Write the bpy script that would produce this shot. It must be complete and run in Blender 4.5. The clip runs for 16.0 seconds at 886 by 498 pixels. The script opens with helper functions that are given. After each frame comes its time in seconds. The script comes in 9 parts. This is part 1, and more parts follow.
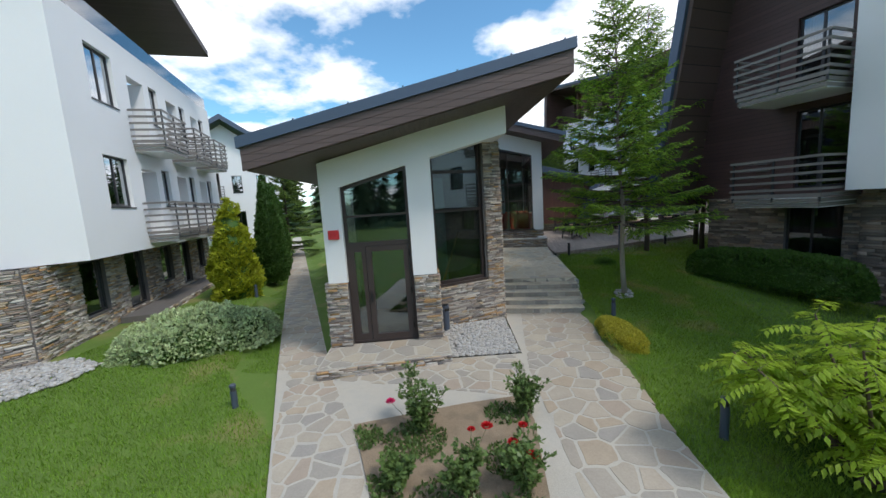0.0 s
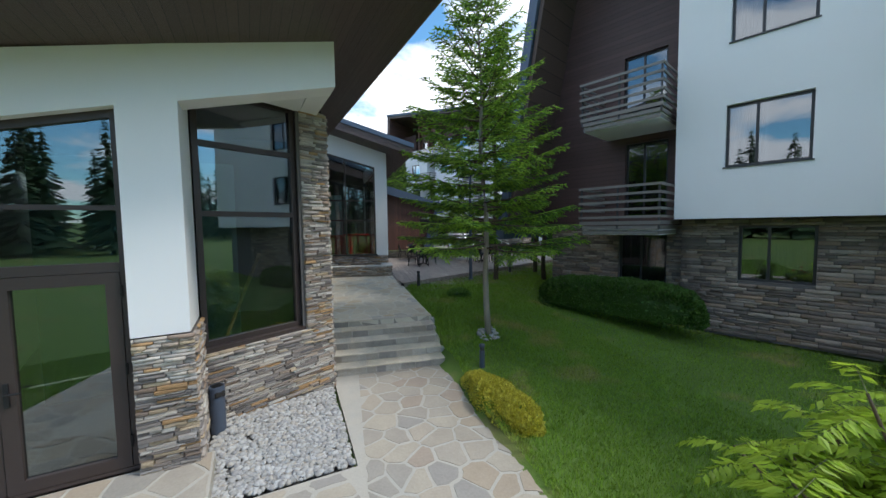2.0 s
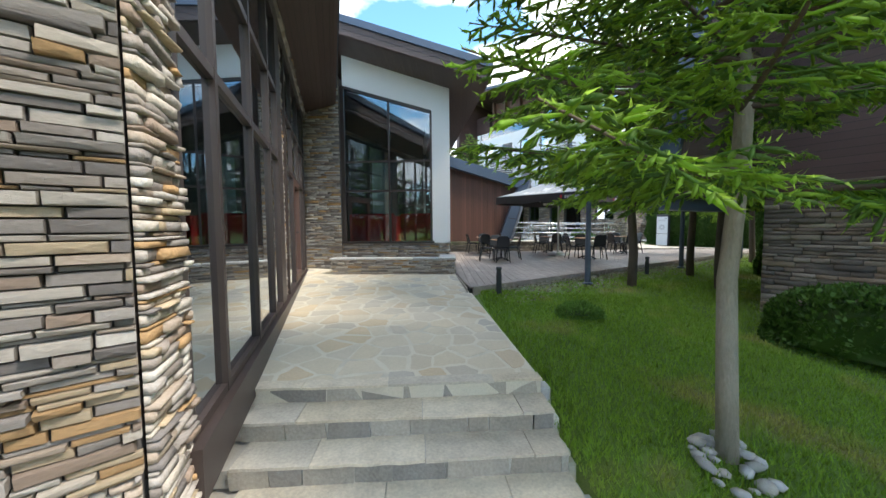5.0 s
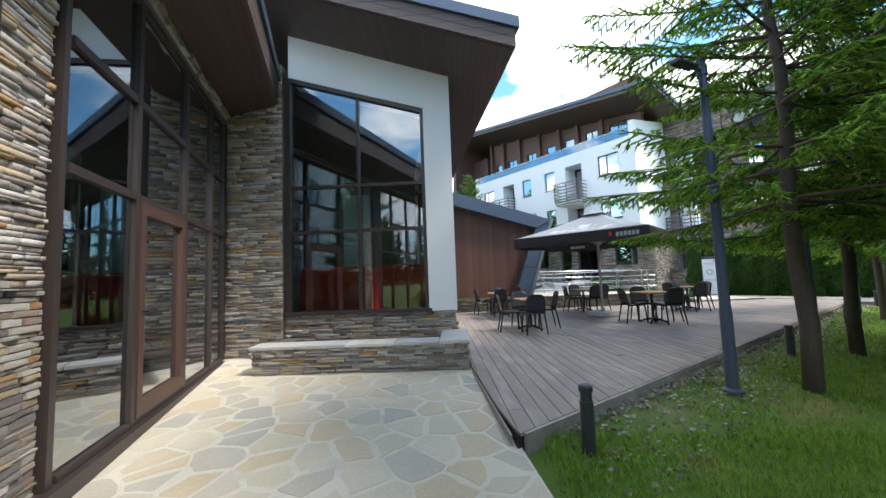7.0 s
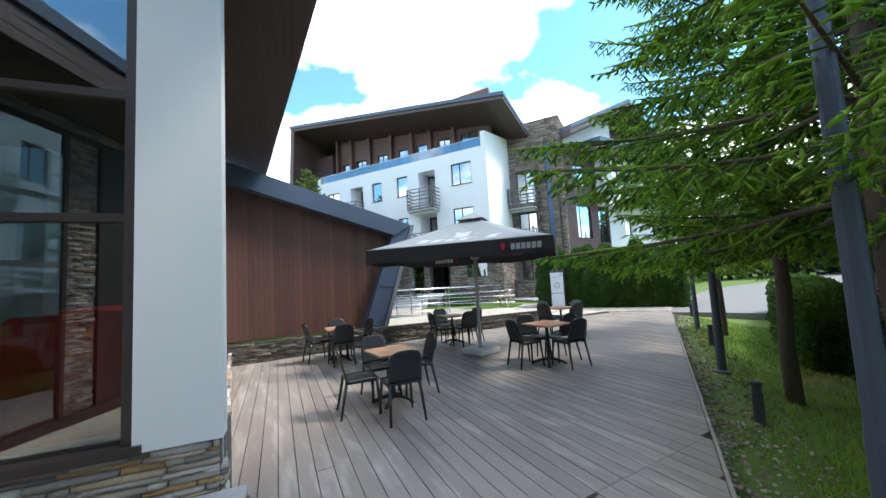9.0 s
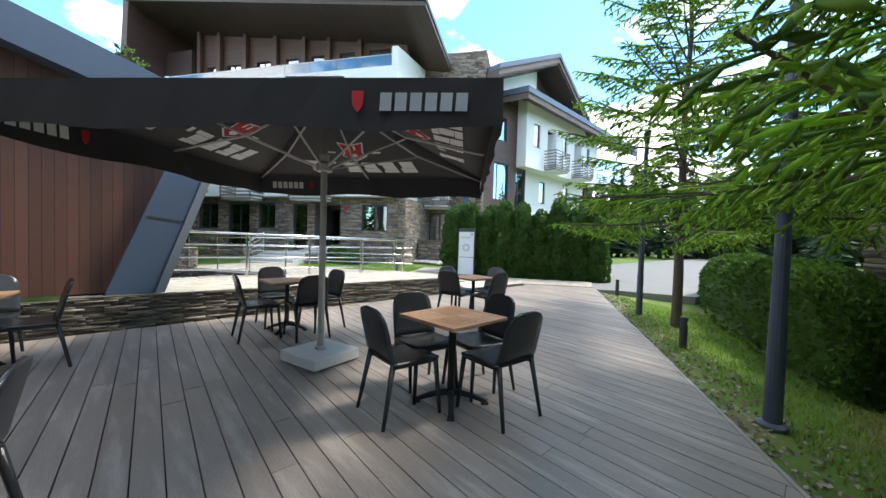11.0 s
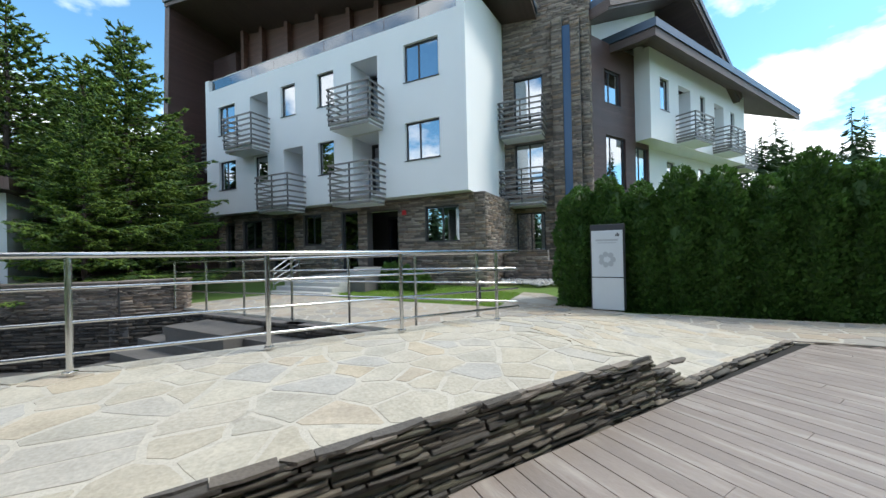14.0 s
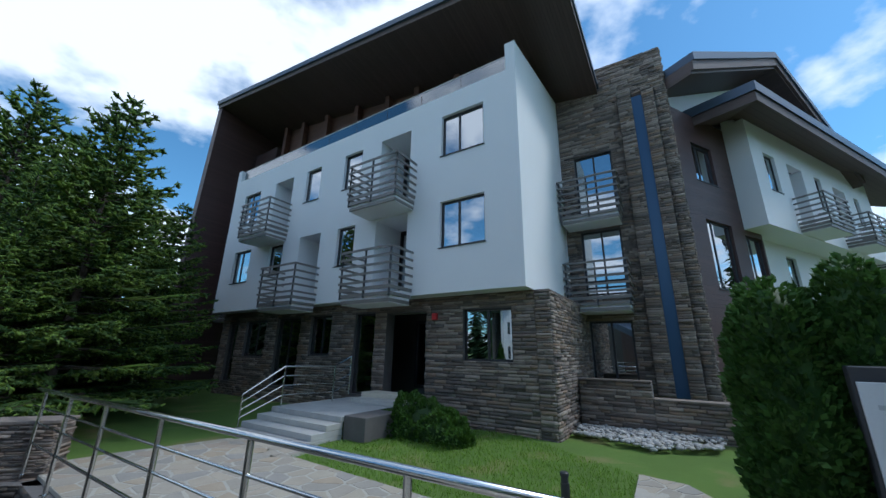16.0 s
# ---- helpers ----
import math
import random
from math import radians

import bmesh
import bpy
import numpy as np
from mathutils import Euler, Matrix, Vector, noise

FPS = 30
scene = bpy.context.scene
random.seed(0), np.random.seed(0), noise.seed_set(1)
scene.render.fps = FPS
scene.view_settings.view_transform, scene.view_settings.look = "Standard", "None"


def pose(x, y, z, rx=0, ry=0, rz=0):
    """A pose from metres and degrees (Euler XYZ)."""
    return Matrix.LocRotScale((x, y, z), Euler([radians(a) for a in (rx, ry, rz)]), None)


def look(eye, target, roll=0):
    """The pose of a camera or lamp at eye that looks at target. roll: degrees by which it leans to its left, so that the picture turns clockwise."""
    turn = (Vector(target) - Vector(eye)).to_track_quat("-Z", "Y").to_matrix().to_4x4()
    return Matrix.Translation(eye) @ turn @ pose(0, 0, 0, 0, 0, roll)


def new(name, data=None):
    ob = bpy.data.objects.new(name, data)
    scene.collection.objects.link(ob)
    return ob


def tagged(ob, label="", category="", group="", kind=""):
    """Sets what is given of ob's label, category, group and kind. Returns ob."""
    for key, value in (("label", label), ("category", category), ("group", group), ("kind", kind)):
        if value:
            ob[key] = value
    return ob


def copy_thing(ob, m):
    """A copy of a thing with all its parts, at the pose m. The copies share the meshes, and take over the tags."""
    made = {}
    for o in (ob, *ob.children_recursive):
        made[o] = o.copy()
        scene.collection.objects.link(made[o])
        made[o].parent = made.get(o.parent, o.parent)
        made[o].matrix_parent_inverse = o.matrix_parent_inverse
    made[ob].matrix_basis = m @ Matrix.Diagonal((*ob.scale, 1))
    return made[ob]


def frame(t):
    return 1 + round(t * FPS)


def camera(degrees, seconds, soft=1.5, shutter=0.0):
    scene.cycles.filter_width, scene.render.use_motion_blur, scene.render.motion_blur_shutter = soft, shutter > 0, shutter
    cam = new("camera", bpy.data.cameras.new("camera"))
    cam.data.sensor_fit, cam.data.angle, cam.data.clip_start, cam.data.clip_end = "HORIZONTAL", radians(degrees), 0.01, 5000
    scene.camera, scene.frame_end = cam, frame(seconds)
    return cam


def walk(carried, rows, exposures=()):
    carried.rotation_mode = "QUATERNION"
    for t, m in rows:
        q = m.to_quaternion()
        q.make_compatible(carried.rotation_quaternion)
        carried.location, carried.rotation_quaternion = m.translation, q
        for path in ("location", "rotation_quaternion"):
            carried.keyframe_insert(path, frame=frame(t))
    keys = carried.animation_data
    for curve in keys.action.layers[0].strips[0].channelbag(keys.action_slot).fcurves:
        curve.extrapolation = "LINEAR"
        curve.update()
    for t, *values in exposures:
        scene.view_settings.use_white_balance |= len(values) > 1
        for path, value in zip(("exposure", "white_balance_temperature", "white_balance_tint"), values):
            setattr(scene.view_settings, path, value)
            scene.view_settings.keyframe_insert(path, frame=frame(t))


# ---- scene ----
cam = camera(102.1, 16.0)
PATH = [
    (0, (1.651, -2.656, 3.447), (1.301, -0.703, 3.197), -3.7),
    (0.5, (1.43, -2.01, 3.342), (1.492, -0.033, 3.05), -4.4),
    (1, (1.437, -1.253, 3.234), (1.719, 0.71, 2.973), -3.1),
    (1.5, (1.586, -0.405, 3.12), (2.034, 1.534, 2.926), -2.4),
    (2, (1.834, 0.49, 3.052), (2.35, 2.418, 2.926), -0.8),
    (2.5, (2.106, 1.368, 3.018), (2.616, 3.293, 2.833), 0.6),
    (3, (2.331, 2.218, 2.898), (2.784, 4.129, 2.52), 0.8),
    (3.5, (2.487, 3.06, 2.703), (2.801, 4.978, 2.23), 1.4),
    (4, (2.607, 3.919, 2.52), (2.8, 5.864, 2.095), 1.0),
    (4.5, (2.622, 4.748, 2.355), (2.772, 6.724, 2.086), 0.2),
    (4.7, (2.616, 5.084, 2.32), (2.758, 7.068, 2.113), -0.1),
    (6.8, (2.812, 8.985, 2.444), (2.92, 10.978, 2.612), -1.9),
    (7, (2.799, 9.324, 2.472), (2.951, 11.312, 2.627), -2.2),
    (7.5, (2.844, 10.155, 2.577), (3.22, 12.115, 2.709), -3.0),
    (8, (3.003, 10.979, 2.603), (3.619, 12.87, 2.807), -3.8),
    (8.5, (3.272, 11.821, 2.719), (4.022, 13.657, 2.979), -2.9),
    (9, (3.631, 12.632, 2.849), (4.588, 14.381, 3.012), -3.3),
    (9.2, (3.808, 13.0, 2.881), (4.911, 14.667, 2.948), -3.5),
    (11.3, (6.765, 15.935, 2.505), (8.13, 17.395, 2.44), 1.8),
    (11.5, (7.026, 16.22, 2.48), (8.332, 17.734, 2.439), 1.9),
    (12, (7.625, 16.963, 2.462), (8.802, 18.58, 2.461), 1.6),
    (12.5, (8.153, 17.75, 2.461), (9.248, 19.423, 2.47), 0.5),
    (13, (8.628, 18.556, 2.471), (9.681, 20.256, 2.479), -0.6),
    (13.5, (9.104, 19.396, 2.498), (10.14, 21.106, 2.499), -0.9),
    (14, (9.549, 20.247, 2.495), (10.585, 21.957, 2.5), -1.3),
    (14.5, (10.028, 21.078, 2.499), (11.061, 22.786, 2.613), -1.2),
    (15, (10.464, 21.83, 2.601), (11.485, 23.516, 2.942), -0.9),
    (15.5, (10.917, 22.624, 2.778), (11.897, 24.288, 3.299), -0.6),
    (16, (11.433, 23.489, 2.983), (12.229, 25.237, 3.542), 1.0),
]
walk(cam, [(t, look(eye, target, roll)) for t, eye, target, roll in PATH], exposures=[(0.0,0.05,6450,11),(2.0,0.3,6250,10),(3.0,0.63,6350,11),(4.0,1.05,6500,10),(4.5,1.27,6750,10),(7.0,1.2,6550,11),(9.0,1.15,6400,9),(11.5,1.35,6700,9),(12.0,1.5,6800,9),(12.5,1.75,6850,9),(13.0,1.65,6700,9),(13.5,1.2,6500,7),(14.0,0.55,6450,8),(14.5,0.2,6300,8),(15.0,-0.1,6150,8),(15.5,-0.17,5900,7),(16.0,-0.3,5600,7)])

# ---- world, sun, exposure ----
world = bpy.data.worlds.new("sky")
scene.world = world
world.use_nodes = True
wn, wl = world.node_tree.nodes, world.node_tree.links
wn.clear()
SUN_AZ, SUN_EL = -26.0, 54.0            # degrees, direction towards the sun from +x
w_out = wn.new("ShaderNodeOutputWorld")
w_bg = wn.new("ShaderNodeBackground")
w_sky = wn.new("ShaderNodeTexSky")
w_sky.sky_type, w_sky.sun_disc = "NISHITA", False
w_sky.sun_elevation, w_sky.sun_rotation = radians(SUN_EL), radians(90 - SUN_AZ)
w_sky.air_density, w_sky.dust_density, w_sky.ozone_density = 1.0, 0.3, 1.2
w_co = wn.new("ShaderNodeTexCoord")
w_sep = wn.new("ShaderNodeSeparateXYZ")
w_up = wn.new("ShaderNodeMath")
w_up.operation, w_up.inputs[1].default_value = "MAXIMUM", 0.0
w_add = wn.new("ShaderNodeMath")
w_add.operation, w_add.inputs[1].default_value = "ADD", 0.22
w_dx, w_dy = wn.new("ShaderNodeMath"), wn.new("ShaderNodeMath")
w_dx.operation = w_dy.operation = "DIVIDE"
w_com = wn.new("ShaderNodeCombineXYZ")
w_com.inputs[2].default_value = 2.3
w_n = wn.new("ShaderNodeTexNoise")
w_n.inputs["Scale"].default_value, w_n.inputs["Detail"].default_value, w_n.inputs["Roughness"].default_value = 1.9, 8.0, 0.52
w_ramp = wn.new("ShaderNodeValToRGB")
w_ramp.color_ramp.elements[0].position, w_ramp.color_ramp.elements[1].position = 0.455, 0.56
w_mix = wn.new("ShaderNodeMixRGB")
w_mix.inputs[2].default_value = (9.6, 9.8, 10.2, 1)
wl.new(w_co.outputs["Generated"], w_sep.inputs[0])
wl.new(w_sep.outputs[2], w_up.inputs[0])
wl.new(w_up.outputs[0], w_add.inputs[0])
wl.new(w_sep.outputs[0], w_dx.inputs[0])
wl.new(w_sep.outputs[1], w_dy.inputs[0])
wl.new(w_add.outputs[0], w_dx.inputs[1])
wl.new(w_add.outputs[0], w_dy.inputs[1])
wl.new(w_dx.outputs[0], w_com.inputs[0])
wl.new(w_dy.outputs[0], w_com.inputs[1])
wl.new(w_com.outputs[0], w_n.inputs["Vector"])
w_lean = wn.new("ShaderNodeMath")            # the cloud cover thickens towards the north
w_lean.operation, w_lean.inputs[1].default_value = "MULTIPLY_ADD", 0.03
wl.new(w_sep.outputs[1], w_lean.inputs[0])
wl.new(w_n.outputs["Fac"], w_lean.inputs[2])
wl.new(w_lean.outputs[0], w_ramp.inputs[0])
wl.new(w_ramp.outputs[0], w_mix.inputs[0])
w_cyan = wn.new("ShaderNodeMixRGB")
w_cyan.blend_type, w_cyan.inputs[0].default_value, w_cyan.inputs[2].default_value = "MULTIPLY", 1.0, (0.90, 1.34, 1.42, 1)
wl.new(w_sky.outputs[0], w_cyan.inputs[1])
wl.new(w_cyan.outputs[0], w_mix.inputs[1])
wl.new(w_mix.outputs[0], w_bg.inputs[0])
w_bg.inputs[1].default_value = 0.14
wl.new(w_bg.outputs[0], w_out.inputs[0])

sun = new("sun", bpy.data.lights.new("sun", "SUN"))
sun.data.energy, sun.data.angle, sun.data.color = 2.3, radians(12), (1.0, 0.94, 0.85)
sun_dir = Vector((math.cos(radians(SUN_AZ)) * math.cos(radians(SUN_EL)), math.sin(radians(SUN_AZ)) * math.cos(radians(SUN_EL)), math.sin(radians(SUN_EL))))
sun.matrix_world = look(sun_dir * 60, (0, 0, 0))

# ---- materials ----
def material(name, color, rough=0.6, metal=0.0, vary=0.15, scale=8.0, fine=60.0, bump=0.2, bump_scale=None, spread=0.0, island=False, second=None, second_at=0.55, stretch=None, spec=0.5, sheen=0.0):
    """A surface with large stains, fine grain and relief. spread: shift from piece to piece; second: another colour in patches."""
    m = bpy.data.materials.new(name)
    m.use_nodes = True
    n, l = m.node_tree.nodes, m.node_tree.links
    b = n["Principled BSDF"]
    co = n.new("ShaderNodeTexCoord")
    src = co.outputs["Object"]
    mp = n.new("ShaderNodeMapping")
    mp.inputs["Scale"].default_value = stretch or (1, 1, 1)
    l.new(src, mp.inputs[0])
    big, small = n.new("ShaderNodeTexNoise"), n.new("ShaderNodeTexNoise")
    big.inputs["Scale"].default_value, big.inputs["Detail"].default_value = scale, 6
    small.inputs["Scale"].default_value, small.inputs["Detail"].default_value = fine, 4
    l.new(mp.outputs[0], big.inputs[0])
    l.new(mp.outputs[0], small.inputs[0])
    base = n.new("ShaderNodeRGB")
    base.outputs[0].default_value = (*color, 1)
    out = base.outputs[0]
    if second:
        ramp = n.new("ShaderNodeMapRange")
        ramp.inputs[1].default_value, ramp.inputs[2].default_value = second_at - 0.08, second_at + 0.08
        l.new(big.outputs["Fac"], ramp.inputs[0])
        mx = n.new("ShaderNodeMixRGB")
        mx.inputs[2].default_value = (*second, 1)
        l.new(ramp.outputs[0], mx.inputs[0])
        l.new(out, mx.inputs[1])
        out = mx.outputs[0]
    val = n.new("ShaderNodeMath")
    val.operation = "MULTIPLY_ADD"
    add = n.new("ShaderNodeMath")
    add.operation = "ADD"
    l.new(big.outputs["Fac"], add.inputs[0])
    l.new(small.outputs["Fac"], add.inputs[1])
    l.new(add.outputs[0], val.inputs[0])
    val.inputs[1].default_value, val.inputs[2].default_value = vary * 2, 1 - vary * 2
    hsv = n.new("ShaderNodeHueSaturation")
    l.new(out, hsv.inputs["Color"])
    l.new(val.outputs[0], hsv.inputs["Value"])
    if spread:
        if island:
            r = n.new("ShaderNodeNewGeometry").outputs["Random Per Island"]
        else:
            r = n.new("ShaderNodeObjectInfo").outputs["Random"]
        k = n.new("ShaderNodeMath")
        k.operation = "MULTIPLY_ADD"
        k.inputs[1].default_value, k.inputs[2].default_value = spread, 1 - spread / 2
        l.new(r, k.inputs[0])
        k2 = n.new("ShaderNodeMath")
        k2.operation = "MULTIPLY"
        l.new(k.outputs[0], k2.inputs[0])
        l.new(val.outputs[0], k2.inputs[1])
        l.new(k2.outputs[0], hsv.inputs["Value"])
    l.new(hsv.outputs[0], b.inputs["Base Color"])
    b.inputs["Roughness"].default_value, b.inputs["Metallic"].default_value = rough, metal
    b.inputs["Specular IOR Level"].default_value = spec
    if bump:
        bp = n.new("ShaderNodeBump")
        bp.inputs["Strength"].default_value, bp.inputs["Distance"].default_value = bump, 0.01
        l.new(add.outputs[0], bp.inputs["Height"])
        l.new(bp.outputs[0], b.inputs["Normal"])
    return m


def pieces(name, colors, rough=0.8, vary=0.2, scale=5.0, fine=50.0, bump=0.5, island=False):
    """Stones or tiles whose colour is drawn from a row of colours, piece by piece."""
    m = material(name, colors[0], rough, 0, vary, scale, fine, bump, spec=0.22)
    n, l = m.node_tree.nodes, m.node_tree.links
    r = n.new("ShaderNodeNewGeometry").outputs["Random Per Island"] if island else n.new("ShaderNodeObjectInfo").outputs["Random"]
    ramp = n.new("ShaderNodeValToRGB")
    ramp.color_ramp.interpolation = "CONSTANT"
    e = ramp.color_ramp.elements
    while len(e) < len(colors):
        e.new(0.5)
    for i, c in enumerate(colors):
        e[i].position, e[i].color = i / len(colors), (*c, 1)
    l.new(r, ramp.inputs[0])
    hsv = next(x for x in n if x.bl_idname == "ShaderNodeHueSaturation")
    l.new(ramp.outputs[0], hsv.inputs["Color"])
    return m


def glass(name, tint=(0.55, 0.62, 0.6), gloss=0.22, rough=0.0):
    m = bpy.data.materials.new(name)
    m.use_nodes = True
    n, l = m.node_tree.nodes, m.node_tree.links
    n.clear()
    out, mix = n.new("ShaderNodeOutputMaterial"), n.new("ShaderNodeMixShader")
    tr, gl = n.new("ShaderNodeBsdfTransparent"), n.new("ShaderNodeBsdfGlossy")
    tr.inputs[0].default_value = (*tint, 1)
    gl.inputs[0].default_value, gl.inputs["Roughness"].default_value = (0.9, 0.95, 1.0, 1), rough
    fr = n.new("ShaderNodeFresnel")
    fr.inputs[0].default_value = 1.5
    ad = n.new("ShaderNodeMath")
    ad.operation, ad.use_clamp, ad.inputs[1].default_value = "ADD", True, gloss
    l.new(fr.outputs[0], ad.inputs[0])
    l.new(ad.outputs[0], mix.inputs[0])
    l.new(tr.outputs[0], mix.inputs[1])
    l.new(gl.outputs[0], mix.inputs[2])
    l.new(mix.outputs[0], out.inputs[0])
    return m


def leafy(name, color, back=0.35, rough=0.55, spread=0.5, vary=0.2, scale=3.0, second=None, second_at=0.55):
    """Leaves: a little light shines through."""
    m = material(name, color, rough, 0, vary, scale, 40.0, 0.0, spread=spread, island=True, spec=0.35, second=second, second_at=second_at)
    b = m.node_tree.nodes["Principled BSDF"]
    n, l = m.node_tree.nodes, m.node_tree.links
    t = n.new("ShaderNodeBsdfTranslucent")
    hsv = next(x for x in n if x.bl_idname == "ShaderNodeHueSaturation")
    l.new(hsv.outputs[0], t.inputs[0])
    mx = n.new("ShaderNodeMixShader")
    mx.inputs[0].default_value = back
    l.new(b.outputs[0], mx.inputs[1])
    l.new(t.outputs[0], mx.inputs[2])
    l.new(mx.outputs[0], n["Material Output"].inputs[0])
    return m


def boards(name, color, pitch, axis=0, rough=0.55, vary=0.2, depth=0.006, spread=0.25, fine=(40, 40, 4)):
    """Narrow tongue-and-groove boards: fine grooves at an even pitch, tone changing from board to board."""
    m = material(name, color, rough, 0, vary, 3.0, 25.0, 0.25, stretch=fine)
    n, l = m.node_tree.nodes, m.node_tree.links
    co = n.new("ShaderNodeTexCoord")
    sp = n.new("ShaderNodeSeparateXYZ")
    l.new(co.outputs["Object"], sp.inputs[0])
    dv = n.new("ShaderNodeMath")
    dv.operation, dv.inputs[1].default_value = "DIVIDE", pitch
    l.new(sp.outputs[axis], dv.inputs[0])
    fl, frc = n.new("ShaderNodeMath"), n.new("ShaderNodeMath")
    fl.operation, frc.operation = "FLOOR", "FRACT"
    l.new(dv.outputs[0], fl.inputs[0])
    l.new(dv.outputs[0], frc.inputs[0])
    wn_ = n.new("ShaderNodeTexWhiteNoise")
    wn_.noise_dimensions = "1D"
    l.new(fl.outputs[0], wn_.inputs["W"])
    hsv = next(x for x in n if x.bl_idname == "ShaderNodeHueSaturation")
    old = hsv.inputs["Value"].links[0].from_socket
    ma = n.new("ShaderNodeMath")
    ma.operation, ma.inputs[1].default_value, ma.inputs[2].default_value = "MULTIPLY_ADD", spread, 1 - spread / 2
    l.new(wn_.outputs[0], ma.inputs[0])
    gr = n.new("ShaderNodeMath")
    gr.operation, gr.inputs[1].default_value = "GREATER_THAN", 0.06
    l.new(frc.outputs[0], gr.inputs[0])
    g2 = n.new("ShaderNodeMath")
    g2.operation, g2.inputs[1].default_value, g2.inputs[2].default_value = "MULTIPLY_ADD", 0.7, 0.3
    l.new(gr.outputs[0], g2.inputs[0])
    mu = n.new("ShaderNodeMath")
    mu.operation = "MULTIPLY"
    l.new(old, mu.inputs[0])
    l.new(ma.outputs[0], mu.inputs[1])
    m2 = n.new("ShaderNodeMath")
    m2.operation = "MULTIPLY"
    l.new(mu.outputs[0], m2.inputs[0])
    l.new(g2.outputs[0], m2.inputs[1])
    l.new(m2.outputs[0], hsv.inputs["Value"])
    bp = next(x for x in n if x.bl_idname == "ShaderNodeBump")
    b2 = n.new("ShaderNodeBump")
    b2.inputs["Strength"].default_value, b2.inputs["Distance"].default_value = 0.8, depth
    l.new(gr.outputs[0], b2.inputs["Height"])
    l.new(bp.outputs[0], b2.inputs["Normal"])
    l.new(b2.outputs[0], n["Principled BSDF"].inputs["Normal"])
    return m


M_PLASTER = material("white_plaster", (0.80, 0.80, 0.79), 0.85, 0, 0.03, 0.7, 120, 0.12)
M_PLASTER_OLD = material("white_plaster_weathered", (0.78, 0.785, 0.79), 0.85, 0, 0.045, 0.5, 90, 0.15)
M_SOFFIT = boards("dark_soffit_boards", (0.088, 0.058, 0.048), 0.10, 0, 0.5, 0.12)
M_FASCIA = boards("brown_fascia_boards", (0.115, 0.080, 0.074), 0.13, 2, 0.6, 0.15, fine=(4, 40, 40))
M_CLAD = boards("brown_wall_boards", (0.105, 0.046, 0.032), 0.11, 0, 0.5, 0.2, spread=0.5)
M_CLAD_TOP = boards("reddish_brown_wall_boards", (0.15, 0.072, 0.052), 0.13, 2, 0.5, 0.15, fine=(4, 40, 40))
M_CLAD_H = boards("dark_brown_wall_boards", (0.085, 0.045, 0.040), 0.13, 2, 0.5, 0.15, fine=(4, 40, 40))
M_METAL_BLUE = material("blue_grey_sheet_metal", (0.075, 0.105, 0.155), 0.42, 0.25, 0.06, 1.2, 30, 0.05)
M_METAL_PALE = material("grey_sheet_metal", (0.20, 0.22, 0.25), 0.4, 0.3, 0.06, 1.2, 30, 0.05)
M_STRIP = material("blue_strip_glazing", (0.045, 0.10, 0.19), 0.3, 0.2, 0.05, 1.2, 30, 0.03)
# stone of the sunken stair: deep shade and damp are both in this colour
M_PIT = material("shaded_damp_stone", (0.105, 0.097, 0.09), 0.8, 0, 0.25, 3, 40, 0.6)
M_FRAME = material("brown_window_frame", (0.046, 0.033, 0.030), 0.45, 0, 0.08, 4, 60, 0.1)
M_FRAME_DARK = material("dark_window_frame", (0.03, 0.03, 0.034), 0.4, 0, 0.06, 4, 60, 0.05)
STONES = [(0.47, 0.425, 0.375), (0.33, 0.285, 0.25), (0.40, 0.325, 0.26), (0.56, 0.525, 0.475), (0.24, 0.21, 0.19), (0.45, 0.285, 0.145), (0.40, 0.36, 0.325), (0.31, 0.235, 0.185), (0.51, 0.455, 0.39), (0.20, 0.18, 0.17), (0.44, 0.40, 0.365), (0.29, 0.26, 0.24), (0.49, 0.39, 0.27)]
M_STONE = pieces("ledge_stone", STONES, 0.85, 0.24, 6, 45, 0.8, island=True)
M_STONE_ONE = pieces("ledge_stone_single", STONES, 0.85, 0.24, 6, 45, 0.8)
GREYS = [(0.243, 0.203, 0.175), (0.179, 0.149, 0.130), (0.301, 0.249, 0.205), (0.218, 0.169, 0.140), (0.358, 0.299, 0.250), (0.154, 0.130, 0.115), (0.282, 0.209, 0.155)]
M_STONE_GREY = pieces("grey_ledge_stone", GREYS, 0.88, 0.22, 6, 45, 0.8, island=True)
# the grey ledge stones again, darkened to put the pit's shade into them
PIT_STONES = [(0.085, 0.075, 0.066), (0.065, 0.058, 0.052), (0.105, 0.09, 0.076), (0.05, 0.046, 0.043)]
M_STONE_PIT = pieces("shaded_pit_stone", PIT_STONES, 0.9, 0.22, 6, 45, 0.8, island=True)
WALL_STONES = [(0.17, 0.15, 0.125), (0.13, 0.118, 0.105), (0.22, 0.195, 0.16), (0.155, 0.145, 0.11), (0.27, 0.235, 0.19), (0.105, 0.098, 0.088)]
M_WALL = pieces("dark_terrace_stone", WALL_STONES, 0.9, 0.25, 6, 45, 0.8, island=True)
M_WALL_ONE = pieces("dark_terrace_stone_single", WALL_STONES, 0.9, 0.25, 6, 45, 0.8)
M_SLATE = pieces("dark_slate", [(0.15, 0.13, 0.11), (0.20, 0.175, 0.15), (0.12, 0.11, 0.10), (0.25, 0.215, 0.18), (0.17, 0.145, 0.12)], 0.9, 0.25, 6, 45, 0.8)
M_STONE_GREY_ONE = pieces("grey_ledge_stone_single", GREYS, 0.88, 0.22, 6, 45, 0.8)
